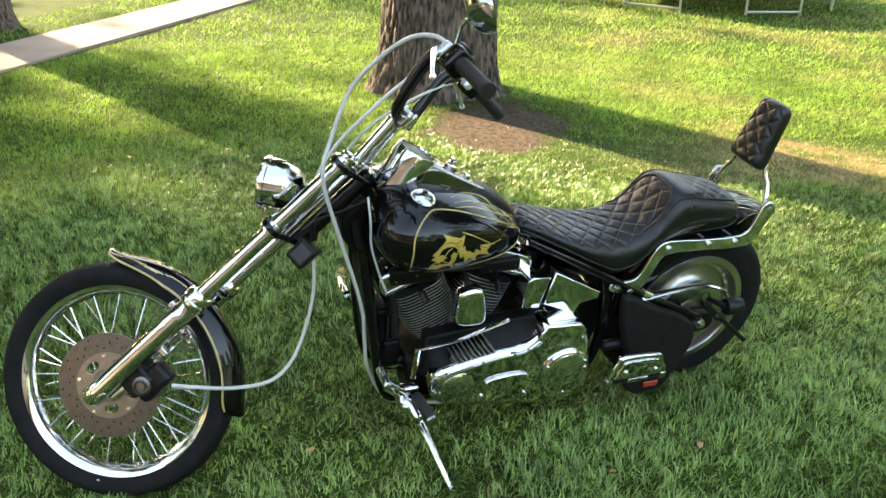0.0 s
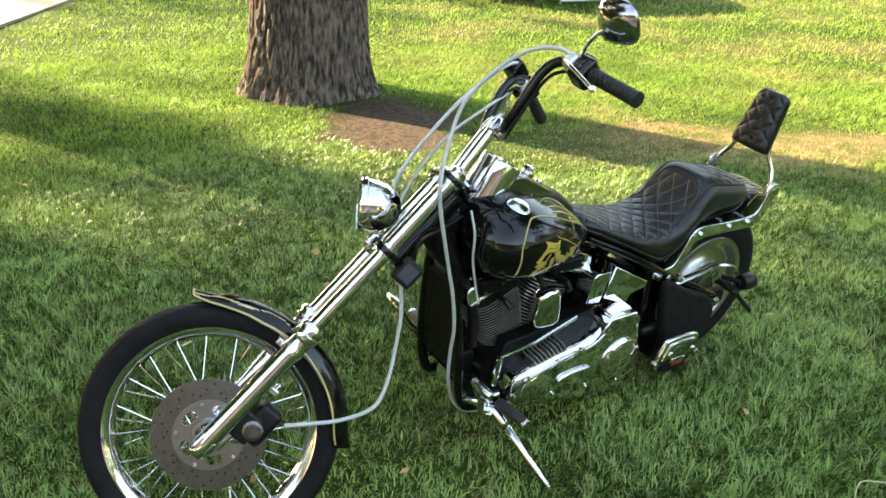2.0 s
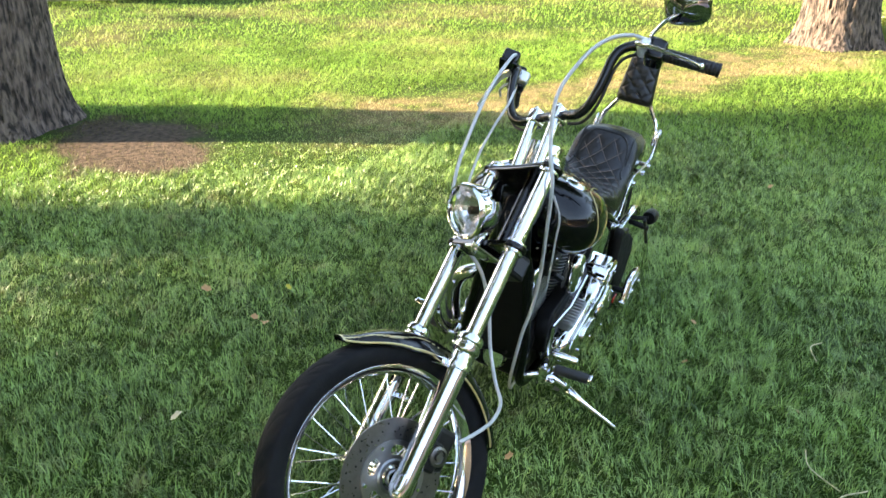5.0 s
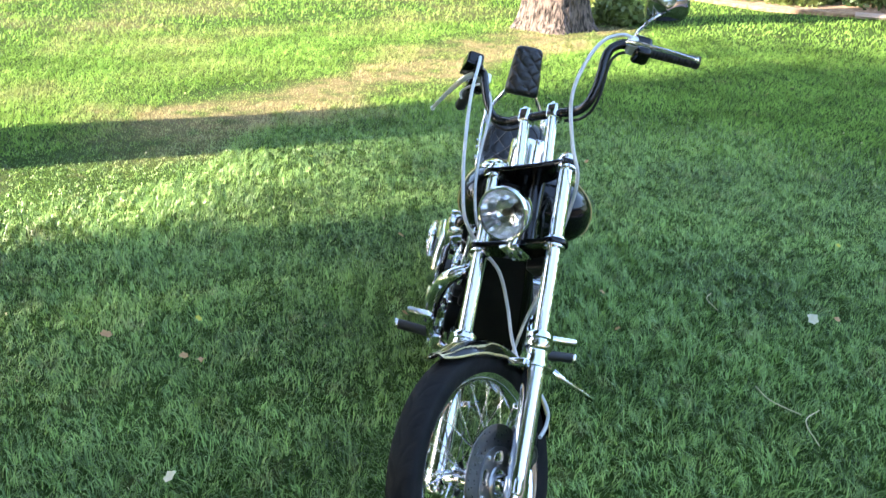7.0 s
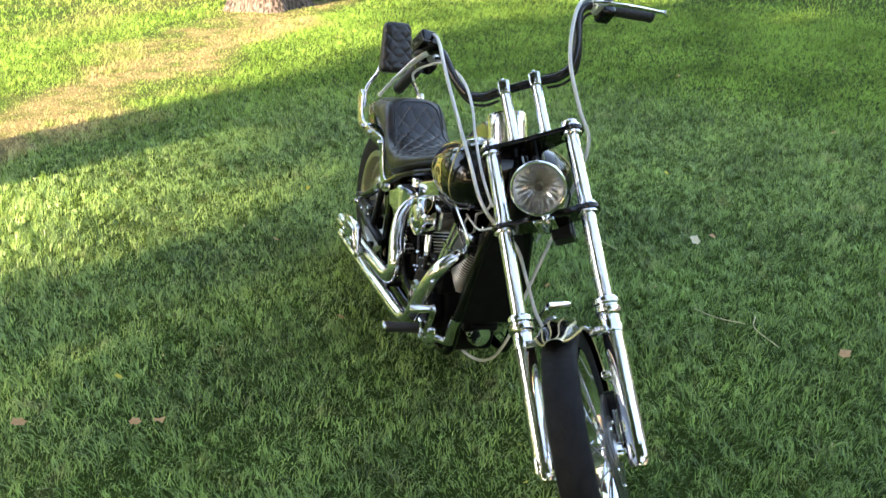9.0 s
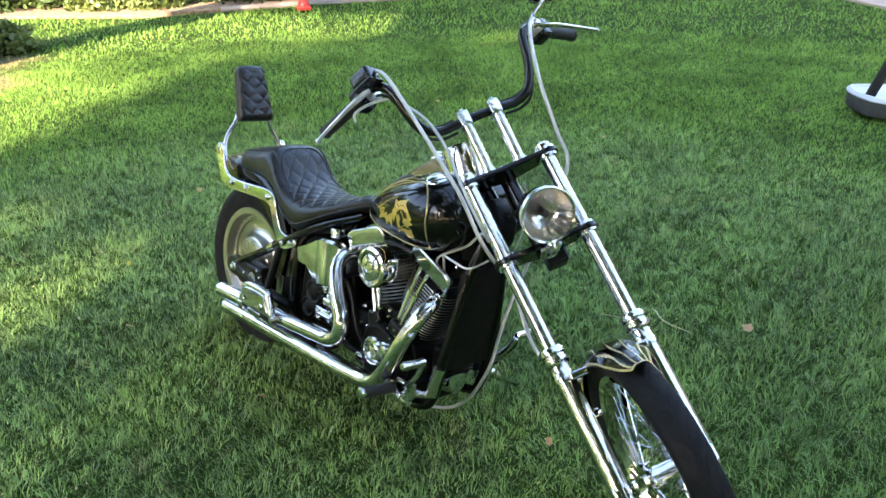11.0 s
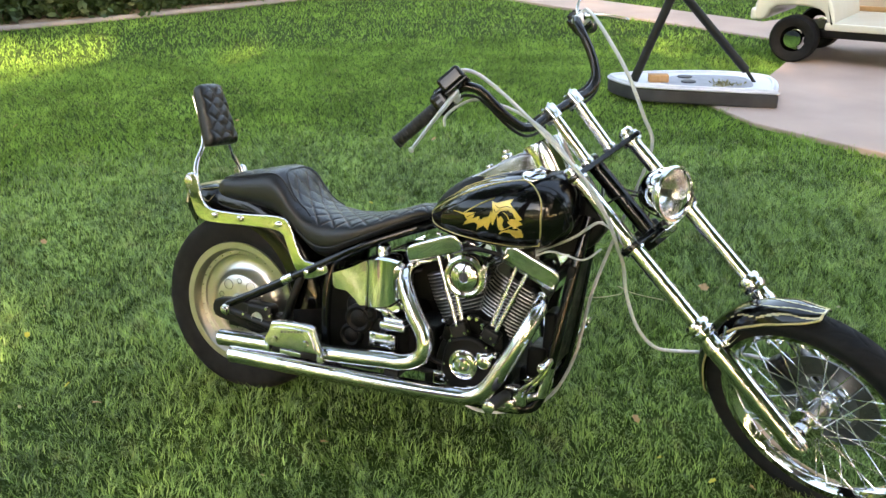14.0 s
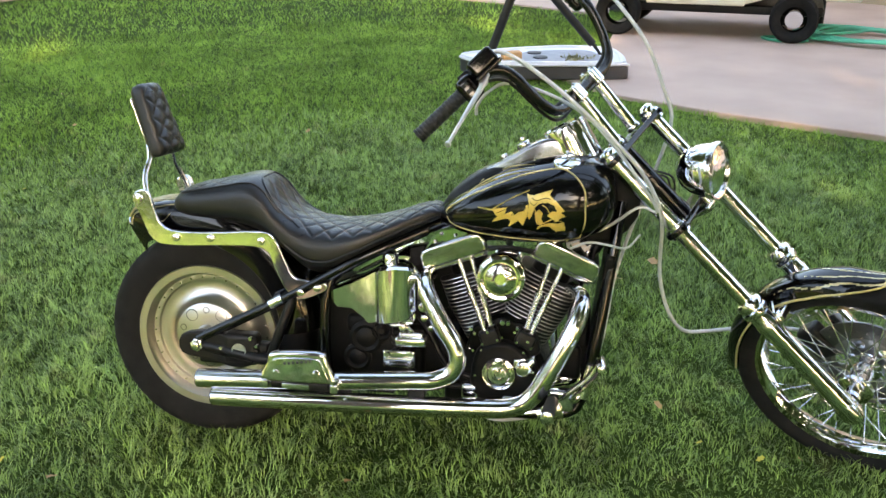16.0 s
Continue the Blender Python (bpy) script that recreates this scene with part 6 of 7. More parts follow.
part("ignition_knob", join(disc((0.915, 0, 0.912), sp_dir, 0.020, 0.016, 0.004), rbox((0.908, 0, 0.935), (0.012, 0.034, 0.012), 0.003)), CHROME, dash, "chrome ignition knob")
part("dash_nut", disc((0.862, 0, 0.88), sp_dir, 0.012, 0.012), CHROME, dash)

# ---- engine ----
CR = Vector((0.885, 0, 0.285))
case = part("crankcase", join(lathe([(0.118, -0.095), (0.125, -0.085), (0.125, 0.085), (0.118, 0.095)], CR, Y, 40), rbox((0.87, 0, 0.20), (0.30, 0.19, 0.09), 0.02, None, 3), rbox((0.70, 0, 0.30), (0.12, 0.17, 0.16), 0.02, None, 3)),
            ENGINE, bike, "black engine cases")
cam_o = smooth_outline([(0.80, 0.285), (0.815, 0.235), (0.87, 0.215), (0.95, 0.222), (0.985, 0.262), (0.985, 0.32), (0.955, 0.365), (0.91, 0.395), (0.86, 0.395), (0.815, 0.365)], 4)
part("cam_cover", slab(cam_o, -0.150, -0.09, 0.016, 3), ENGINE, case, "black cam cover")
pieces("case_bolt", [bolt((x, y, z), (0, -1, 0), r, 0.007) for x, y, z, r in ((0.898, -0.118, 0.445, 0.007), (0.867, -0.118, 0.412, 0.005), (0.917, -0.118, 0.421, 0.005), (0.806, -0.118, 0.410, 0.006), (0.803, -0.118, 0.361, 0.005), (0.951, -0.118, 0.399, 0.005))], CHROME, case)
part("tappet_block", slab(smooth_outline([(0.800, 0.350), (0.795, 0.415), (0.830, 0.440), (0.890, 0.460), (0.940, 0.430), (0.965, 0.400), (0.955, 0.350)], 3), -0.118, -0.06, 0.010, 2), ENGINE, case, "black tappet block")
part("oil_fitting", join(disc((0.945, -0.148, 0.343), (0, -1, 0), 0.017, 0.014, 0.004), tube([(0.945, -0.158, 0.343), (0.958, -0.160, 0.336)], 0.010, 10)), CHROME, case, "chrome oil fitting")
part("points_cover", lathe([(0.047, 0.0), (0.048, 0.008), (0.045, 0.014), (0.041, 0.012), (0.038, 0.018), (0.032, 0.019), (0.029, 0.014), (0.021, 0.014), (0.019, 0.020), (0.011, 0.021), (0.009, 0.017), (1e-4, 0.017)], (0.880, -0.150, 0.312), (0, -1, 0), 40, cap=False), CHROME, case, "round chrome timing cover")
pieces("cover_bolt", ([bolt((x, -0.150, z), (0, -1, 0), 0.004, 0.006) for x, z in ((0.815, 0.30), (0.83, 0.25), (0.90, 0.228), (0.965, 0.262), (0.972, 0.32), (0.945, 0.375), (0.83, 0.375), (0.885, 0.415))]), CHROME, case)
part("oil_filter", lathe([(0.038, 0.0), (0.040, 0.006), (0.040, 0.075), (0.034, 0.085), (1e-4, 0.086)], (1.02, 0.0, 0.245), (1, 0, 0.2), 28, cap=False), CHROME, case, "chrome oil filter")
part("oil_pump", join(rbox((0.93, -0.14, 0.225), (0.08, 0.05, 0.05), 0.01), rbox((0.80, -0.13, 0.245), (0.05, 0.04, 0.05), 0.01)), CHROME, case)
for nm, tilt in (("rear_cylinder", -21), ("front_cylinder", 23)):
    M = Matrix.Translation(CR) @ Matrix.Rotation(radians(tilt), 4, "Y")
    barrel = part(nm, moved(lathe([(0.056, 0.10), (0.056, 0.34)], (0, 0, 0), (0, 0, 1), 32), M), ENGINE, bike, "black finned engine cylinder")
    for k in range(17):
        z = 0.118 + 0.0112 * k
        bx_, by_ = 0.074 + 0.014 * min(1, k / 9), 0.074 + 0.008 * min(1, k / 9)
        outl = [(bx_ * math.copysign(abs(math.cos(a)) ** 0.55, math.cos(a)), by_ * math.copysign(abs(math.sin(a)) ** 0.55, math.sin(a))) for a in [2 * math.pi * q / 32 for q in range(32)]]
        part("cooling_fin", moved(slab(outl, z, z + 0.0036, 0.0, axes="xy"), M), FIN, barrel)
    for k in range(17):
        z = 0.1198 + 0.0112 * k
        bx_, by_ = 0.0744 + 0.014 * min(1, k / 9), 0.0744 + 0.008 * min(1, k / 9)
        run = [(bx_ * math.copysign(abs(math.cos(a)) ** 0.55, math.cos(a)), by_ * math.copysign(abs(math.sin(a)) ** 0.55, math.sin(a)), z) for a in [2 * math.pi * q / 32 for q in range(32)]]
        part("fin_edge", moved(tube(run, 0.0018, 5, closed=True), M), FINEDGE, barrel, "polished fin edge")
    cover = join(rbox((-0.016 if tilt < 0 else 0.012, -0.005, 0.346), (0.176, 0.184, 0.014), 0.004, None, 2), slab([(-0.106, 0.350), (-0.104, 0.390), (-0.092, 0.406), (-0.070, 0.411), (0.054, 0.411), (0.074, 0.406), (0.084, 0.390), (0.088, 0.350)] if tilt < 0 else [(-0.078, 0.350), (-0.076, 0.390), (-0.064, 0.406), (-0.044, 0.411), (0.076, 0.411), (0.096, 0.406), (0.106, 0.390), (0.110, 0.350)], -0.114, 0.090, 0.010, 3))
    cover = ([(v[0], v[1] - 0.12 * (v[2] - 0.354) if v[1] < 0 else v[1], v[2]) for v in cover[0]], *cover[1:])
    part("rocker_cover", moved(cover, M), CHROME, barrel, "chrome rocker cover")
    pieces("head_bolt", [moved(bolt((x, y, 0.410), (0, 0, 1), 0.006, 0.006), M) for x in (-0.06, 0, 0.06) for y in (-0.055, 0.05)], CHROME, barrel)
    for lo, hi in ((((0.842, 0.437), (0.750, 0.605)), ((0.858, 0.453), (0.783, 0.618))) if tilt < 0 else (((0.944, 0.452), (1.006, 0.610)), ((0.954, 0.434), (1.044, 0.605)))):
        a, b = Vector((lo[0], -0.128, lo[1] - 0.03)), Vector((hi[0], -0.104, hi[1] + 0.02))
        part("pushrod_tube", tube([a, a.lerp(b, 0.55)], 0.0082, 12), CHROME, barrel, "chrome pushrod tube")
        part("pushrod_sleeve", tube([a.lerp(b, 0.50), b], 0.0068, 12), CHROME, barrel, "chrome pushrod sleeve")
        part("pushrod_collar", tube([a.lerp(b, 0.50), a.lerp(b, 0.56)], 0.0115, 12), CHROME, barrel)
        part("pushrod_foot", tube([a, a.lerp(b, 0.07)], 0.0125, 12), ENGINE, barrel)
    part("spark_plug", moved(join(tube([(0.0, 0.07, 0.30), (0.0, 0.115, 0.315)], 0.009, 8), tube([(0, 0.115, 0.315), (0.0, 0.14, 0.30)], 0.011, 8)), M), SATIN, barrel)
for x, y_, z, r in ((0.80, -0.15, 0.43, 0.006), (0.845, -0.152, 0.425, 0.005), (0.885, -0.155, 0.455, 0.008), (0.925, -0.152, 0.44, 0.005), (0.955, -0.15, 0.405, 0.005), (0.795, -0.15, 0.375, 0.005)):
    part("case_bolt", bolt((x, y_ + 0.01, z), (0, -1, 0), r, 0.010), CHROME, case)
part("engine_top_plate", slab(smooth_outline([(0.79, 0.36), (0.81, 0.42), (0.85, 0.445), (0.94, 0.445), (0.97, 0.42), (0.985, 0.36), (0.90, 0.34)], 4), -0.118, -0.06, 0.008), ENGINE, case)
part("oil_sender", join(disc((0.948, -0.150, 0.335), (0, -1, 0), 0.022, 0.030, 0.008), tube([(0.948, -0.17, 0.335), (0.975, -0.165, 0.36)], 0.010, 10)), CHROME, case, "chrome oil fitting")
part("oil_line", tube([(0.80, -0.12, 0.25), (0.72, -0.125, 0.255), (0.64, -0.12, 0.28), (0.56, -0.115, 0.40)], 0.008, 10, smooth=5), SATIN, case)
part("oil_line", tube([(0.80, -0.10, 0.27), (0.73, -0.10, 0.30), (0.66, -0.09, 0.42), (0.60, -0.08, 0.47)], 0.008, 10, smooth=5), SATIN, case)
part("head_bracket", tube([(0.80, -0.09, 0.635), (0.88, -0.11, 0.655), (0.97, -0.09, 0.64)], 0.007, 8, smooth=4), SATIN, case)
part("ignition_coil", rbox((0.875, 0.085, 0.655), (0.14, 0.05, 0.05), 0.012, None, 3), SATIN, bike)
part("tappet_block", join(rbox((0.948, -0.125, 0.405), (0.055, 0.040, 0.045), 0.008, pose(0.948, 0, 0.405, 0, 23, 0) @ pose(-0.948, 0, -0.405)), rbox((0.850, -0.125, 0.405), (0.055, 0.040, 0.045), 0.008, pose(0.850, 0, 0.405, 0, -21, 0) @ pose(-0.850, 0, -0.405))), SATIN, case)
pieces("tappet_bolt", [bolt((x, -0.145, z), (0, -1, 0), 0.0045, 0.006) for x, z in ((0.925, 0.402), (0.965, 0.388), (0.832, 0.390), (0.872, 0.405))], CHROME, case)
part("pipe_clamp", join(rbox((0.93, -0.155, 0.345), (0.022, 0.02, 0.028), 0.005), tube([(0.93, -0.15, 0.34), (0.975, -0.14, 0.36)], 0.006, 8)), CHROME, case)
ac = part("air_cleaner", lathe([(0.050, -0.03), (0.062, -0.028), (0.064, 0.0), (0.064, 0.012), (0.062, 0.020), (0.054, 0.024), (0.047, 0.022), (0.045, 0.014), (0.042, 0.014), (0.040, 0.024), (0.030, 0.029), (0.016, 0.031), (0.014, 0.027), (1e-4, 0.027)], (0.880, -0.178, 0.590), (0, -1, 0), 48, cap=False),
          CHROME, bike, "round chrome air cleaner")
part("intake", tube([(0.88, -0.16, 0.59), (0.88, -0.07, 0.58), (0.885, 0.0, 0.56)], 0.030, 16), ENGINE, ac)
part("carburettor", rbox((0.885, -0.09, 0.585), (0.07, 0.09, 0.08), 0.014, None, 3), ALU, ac, "alloy carburettor")
part("horn_cover", join(slab(smooth_outline([(0.815, 0.475), (0.822, 0.555), (0.838, 0.592), (0.878, 0.598), (0.908, 0.585), (0.916, 0.545), (0.912, 0.480), (0.865, 0.462)], 4), 0.115, 0.165, 0.018, 3)), CHROME, bike, "chrome horn cover")
part("horn_bracket", tube([(0.87, 0.14, 0.58), (0.88, 0.06, 0.64), (0.88, 0.0, 0.66)], 0.010, 8), SATIN, bike)

# ---- exhaust ----
p1 = [(1.062, -0.075, 0.545), (1.090, -0.125, 0.535), (1.088, -0.170, 0.500), (1.060, -0.195, 0.430), (1.018, -0.203, 0.345), (0.975, -0.205, 0.272), (0.930, -0.205, 0.240), (0.860, -0.205, 0.228), (0.60, -0.205, 0.215), (0.30, -0.205, 0.205), (0.075, -0.205, 0.197)]
part("front_exhaust_pipe", join(tube(p1, [0.018, 0.022, 0.024, 0.025, 0.026, 0.026, 0.026, 0.027, 0.028, 0.028, 0.028], 20, smooth=6)), CHROME, bike, "chrome drag exhaust pipe")
p2 = [(0.675, -0.075, 0.560), (0.668, -0.130, 0.558), (0.685, -0.175, 0.525), (0.728, -0.200, 0.455), (0.768, -0.208, 0.392), (0.766, -0.210, 0.335), (0.720, -0.210, 0.302), (0.64, -0.210, 0.292), (0.40, -0.210, 0.272), (0.20, -0.210, 0.259), (0.035, -0.210, 0.249)]
part("rear_exhaust_pipe", join(tube(p2, [0.018, 0.022, 0.024, 0.026, 0.026, 0.026, 0.026, 0.026, 0.027, 0.027, 0.027], 20, smooth=6)), CHROME, bike, "chrome drag exhaust pipe")
# a plain black disc closes each pipe end
for e, d, r in ((p1[-1], (p1[-1][0] - 0.002, p1[-1][1], p1[-1][2]), 0.023), (p2[-1], (p2[-1][0] - 0.002, p2[-1][1], p2[-1][2]), 0.022)):
    part("pipe_mouth", disc(d, (-1, 0, -0.03), r, 0.003, 0.001, 20), groove, bike, "black disc over the pipe mouth")
part("pipe_bracket", join(rbox((0.42, -0.17, 0.235), (0.10, 0.05, 0.02), 0.005), rbox((0.66, -0.17, 0.25), (0.05, 0.06, 0.02), 0.005), rbox((0.55, -0.195, 0.252), (0.10, 0.02, 0.006), 0.002)), SATIN, bike)

# ---- gearbox, oil tank, battery, primary ----
gb = part("gearbox", join(rbox((0.555, 0, 0.325), (0.22, 0.22, 0.17), 0.03, None, 3), rbox((0.48, -0.02, 0.40), (0.10, 0.14, 0.06), 0.02, None, 3)), ENGINE, bike, "black gearbox")
part("gearbox_cover", join(rbox((0.600, -0.140, 0.328), (0.092, 0.028, 0.050), 0.006, None, 2), rbox((0.600, -0.152, 0.328), (0.080, 0.010, 0.014), 0.003)), CHROME, gb, "chrome gearbox cover")
pieces("cover_bolt", ([bolt((x, -0.150, z), (0, -1, 0), 0.008, 0.010) for x, z in ((0.570, 0.341), (0.630, 0.349), (0.568, 0.314), (0.632, 0.318))]), CHROME, gb)
part("gearbox_lid", join(rbox((0.632, -0.128, 0.378), (0.092, 0.05, 0.030), 0.010, None, 3), rbox((0.632, -0.128, 0.398), (0.070, 0.036, 0.016), 0.007, None, 3)), CHROME, gb, "chrome gearbox lid")
for x, z, r in ((0.50, 0.375, 0.048), (0.475, 0.315, 0.040), (0.545, 0.40, 0.030)):
    part("gearbox_boss", lathe([(r, 0.0), (r, 0.012), (r * 0.8, 0.018), (r * 0.6, 0.012), (r * 0.3, 0.02), (1e-4, 0.02)], (x, -0.112, z), (0, -1, 0), 24, cap=False), ENGINE, gb)
part("oil_line", tube([(0.640, -0.128, 0.395), (0.612, -0.138, 0.424), (0.578, -0.140, 0.424), (0.560, -0.135, 0.44)], 0.0065, 10, smooth=5), CHROME, gb, "chrome oil line")
pieces("line_fitting", [disc((x, -0.150, z), (0, -1, 0), r, 0.014, 0.003, 12) for x, z, r in ((0.668, 0.486, 0.013), (0.672, 0.455, 0.010), (0.612, 0.424, 0.010), (0.690, 0.428, 0.008))], CHROME, gb)
part("starter_motor", tube([(0.60, -0.10, 0.44), (0.60, 0.10, 0.44)], 0.036, 20), CHROME, gb, "chrome starter")
ov = []
OX = (0.403, 0.412, 0.421, 0.445, 0.463, 0.494, 0.510, 0.531, 0.534, 0.545, 0.557, 0.570, 0.583, 0.595, 0.608, 0.620, 0.640, 0.652, 0.658)
for x in OX:
    zt = float(np.interp(x, [0.403, 0.481, 0.541, 0.59, 0.634, 0.652, 0.658], [0.518, 0.552, 0.588, 0.599, 0.595, 0.575, 0.555]))
    zb = float(np.interp(x, [0.403, 0.421, 0.463, 0.494, 0.51, 0.62, 0.645, 0.658], [0.480, 0.457, 0.456, 0.433, 0.416, 0.437, 0.46, 0.49]))
    yf = float(np.interp(x, [0.403, 0.412, 0.531, 0.534, 0.545, 0.557, 0.570, 0.583, 0.595, 0.608, 0.620, 0.640, 0.652, 0.658], [-0.136, -0.144, -0.146, -0.149, -0.160, -0.167, -0.171, -0.1725, -0.172, -0.169, -0.163, -0.148, -0.131, -0.112]))
    ov += [(x, 0.0, zt - 0.01), (x, yf + 0.034, zt), (x, yf + 0.012, zt - 0.002), (x, yf + 0.002, zt - 0.008), (x, yf + 0.006, zb + 0.008), (x, yf + 0.016, zb + 0.002), (x, yf + 0.040, zb), (x, 0.0, zb)]
part("oil_tank", (ov, grid_faces(len(OX), 8) + [tuple(reversed(range(8))), tuple(range((len(OX) - 1) * 8, len(OX) * 8))]), CHROME, bike, "chrome horseshoe oil tank", sharp=22)
part("frame_panel", slab([(0.60, 0.44), (0.60, 0.615), (0.70, 0.64), (0.79, 0.62), (0.79, 0.44)], -0.012, 0.03, 0.006), ENGINE, bike, "black panel between tank and engine")
part("pivot_block", slab(smooth_outline([(0.375, 0.22), (0.375, 0.47), (0.44, 0.52), (0.62, 0.50), (0.66, 0.40), (0.66, 0.24)], 3), -0.075, 0.06, 0.012), ENGINE, bike, "black swingarm pivot block")
part("oil_cap", lathe([(0.022, 0), (0.024, 0.006), (0.022, 0.03), (0.016, 0.036), (1e-4, 0.037)], (0.560, -0.085, 0.585), (0.1, -0.2, 1), 20, cap=False), CHROME, bike, "chrome oil filler cap")
part("battery_cover", slab([(0.430, 0.518), (0.432, 0.494), (0.494, 0.484), (0.510, 0.447), (0.623, 0.500), (0.598, 0.612)], 0.06, 0.150, 0.006, 2), CHROME, bike, "chrome battery cover")
part("battery_side", slab([(0.638, 0.488), (0.697, 0.497), (0.690, 0.588), (0.672, 0.602), (0.612, 0.596)], 0.08, 0.150, 0.006, 2), CHROME, bike, "chrome relay cover")
prim = smooth_outline([(0.985, 0.285), (0.975, 0.325), (0.930, 0.352), (0.80, 0.378), (0.69, 0.392), (0.625, 0.442), (0.565, 0.452), (0.490, 0.420), (0.455, 0.35), (0.448, 0.265), (0.468, 0.165), (0.530, 0.132), (0.64, 0.148), (0.80, 0.174), (0.93, 0.203), (0.978, 0.240)], 4)
pm = part("primary_cover", slab(prim, 0.10, 0.205, 0.026, 4), CHROME, bike, "polished chrome primary cover")
part("inner_primary", slab([(0.990, 0.425), (0.70, 0.450), (0.60, 0.455), (0.56, 0.40), (0.90, 0.28), (1.0, 0.28)], 0.08, 0.135, 0.010), ENGINE, bike, "black inner primary panel")
pieces("primary_fin", [rbox((0.640 - 0.010 * k, 0.172, 0.372 + 0.008 * k), (0.004, 0.05, 0.055), 0.001, pose(0.640 - 0.010 * k, 0, 0.372 + 0.008 * k, 0, 30, 0) @ pose(-0.640 + 0.010 * k, 0, -0.372 - 0.008 * k)) for k in range(6)], FINEDGE, bike)
pieces("primary_fin", [rbox((0.905 - 0.013 * k, 0.165, 0.362 + 0.0045 * k), (0.0045, 0.055, 0.048), 0.001, pose(0.905 - 0.013 * k, 0, 0.362 + 0.0045 * k, 0, 38, 0) @ pose(-0.905 + 0.013 * k, 0, -0.362 - 0.0045 * k)) for k in range(9)], FINEDGE, bike)
part("primary_hump", join(slab([(0.655, 0.405), (0.632, 0.462), (0.515, 0.455), (0.488, 0.425), (0.500, 0.390), (0.620, 0.372)], 0.12, 0.212, 0.010, 3), rbox((0.575, 0.165, 0.462), (0.095, 0.06, 0.012), 0.004)), CHROME, pm, "faceted chrome hump over the clutch")
part("primary_rib", tube([(0.96, 0.207, 0.325), (0.80, 0.207, 0.362), (0.69, 0.207, 0.375), (0.62, 0.207, 0.425), (0.56, 0.205, 0.435)], 0.006, 8, smooth=4), CHROME, pm)
part("derby_cover", lathe([(0.086, 0.0), (0.087, 0.008), (0.082, 0.013), (0.074, 0.012), (0.070, 0.015), (1e-4, 0.018)], (0.540, 0.203, 0.268), Y, 48, cap=False), CHROME, pm, "round chrome derby cover")
part("alternator_cover", lathe([(0.050, 0.0), (0.058, 0.006), (0.050, 0.012), (1e-4, 0.014)], (0.905, 0.201, 0.272), Y, 40, cap=False), CHROME, pm)
part("inspection_cover", slab(smooth_outline([(0.665, 0.255), (0.69, 0.235), (0.78, 0.245), (0.815, 0.262), (0.80, 0.292), (0.71, 0.300), (0.67, 0.285)], 4), 0.203, 0.216, 0.006, 3), CHROME, pm, "chrome inspection cover")
pieces("cover_screw", ([bolt((x, 0.205, z), Y, 0.006, 0.008) for x, z in ((0.945, 0.335), (0.83, 0.358), (0.73, 0.378), (0.63, 0.42), (0.50, 0.40), (0.480, 0.30), (0.500, 0.21), (0.56, 0.185), (0.67, 0.207), (0.82, 0.227), (0.945, 0.252))]
                         + [bolt((0.54 + 0.076 * math.cos(k * 2.094 + 0.5), 0.213, 0.268 + 0.076 * math.sin(k * 2.094 + 0.5)), Y, 0.005, 0.006) for k in range(3)]), CHROME, pm)
part("shift_linkage", join(tube([(1.02, 0.15, 0.40), (0.90, 0.165, 0.425), (0.74, 0.16, 0.47)], 0.006, 8), tube([(1.02, 0.15, 0.40), (1.03, 0.155, 0.30)], 0.009, 8)), CHROME, bike, "chrome shift rod")
reg = part("regulator", rbox((1.100, 0, 0.345), (0.022, 0.085, 0.10), 0.004), ENGINE, bike, "black finned regulator")
for k in range(8):
    part("regulator_fin", rbox((1.116, 0, 0.303 + 0.012 * k), (0.016, 0.085, 0.004), 0.001), ENGINE, reg)
part("front_engine_mount", rbox((1.07, 0, 0.32), (0.06, 0.12, 0.10), 0.012), ENGINE, bike)
part("neck_gusset", slab([(1.235, 0.80), (1.18, 0.86), (1.10, 0.84), (1.06, 0.73), (1.09, 0.655), (1.165, 0.665), (1.205, 0.70), (1.230, 0.74)], -0.034, 0.040, 0.016, 3), ENGINE, bike, "black neck gusset")
part("wiring_loom", tube([(1.20, 0.045, 0.80), (1.17, 0.05, 0.70), (1.12, 0.055, 0.62), (1.08, 0.06, 0.52), (1.07, 0.07, 0.40)], 0.016, 10, smooth=5), SATIN, bike, "taped black wiring")
part("front_guard", slab([(1.176, 0.640), (1.150, 0.644), (1.112, 0.335), (1.132, 0.325)], -0.088, 0.088, 0.006, 2), ENGINE, bike, "black plate between the downtubes")
part("regulator_bracket", rbox((1.10, 0.0, 0.42), (0.04, 0.09, 0.12), 0.012, None, 3), ENGINE, bike)
part("downtube_cover", tube([(1.128, -0.108, 0.34), (1.118, -0.112, 0.29), (1.108, -0.112, 0.245)], 0.0185, 14), CHROME, bike, "chrome downtube cover")
# added black boxes hide the chrome rocker sides, which lie in shade
part("rocker_screen", rbox((1.03, 0.095, 0.632), (0.15, 0.030, 0.055), 0.012, None, 3), ENGINE, bike)
part("rocker_screen", rbox((0.765, 0.095, 0.632), (0.13, 0.030, 0.045), 0.012, None, 3), ENGINE, bike)
pieces("loom_clip", [bolt((x, 0.109, z), Y, 0.004, 0.006) for x, z in ((0.72, 0.635), (0.80, 0.625), (0.97, 0.620), (1.03, 0.640), (1.09, 0.625))], CHROME, bike)

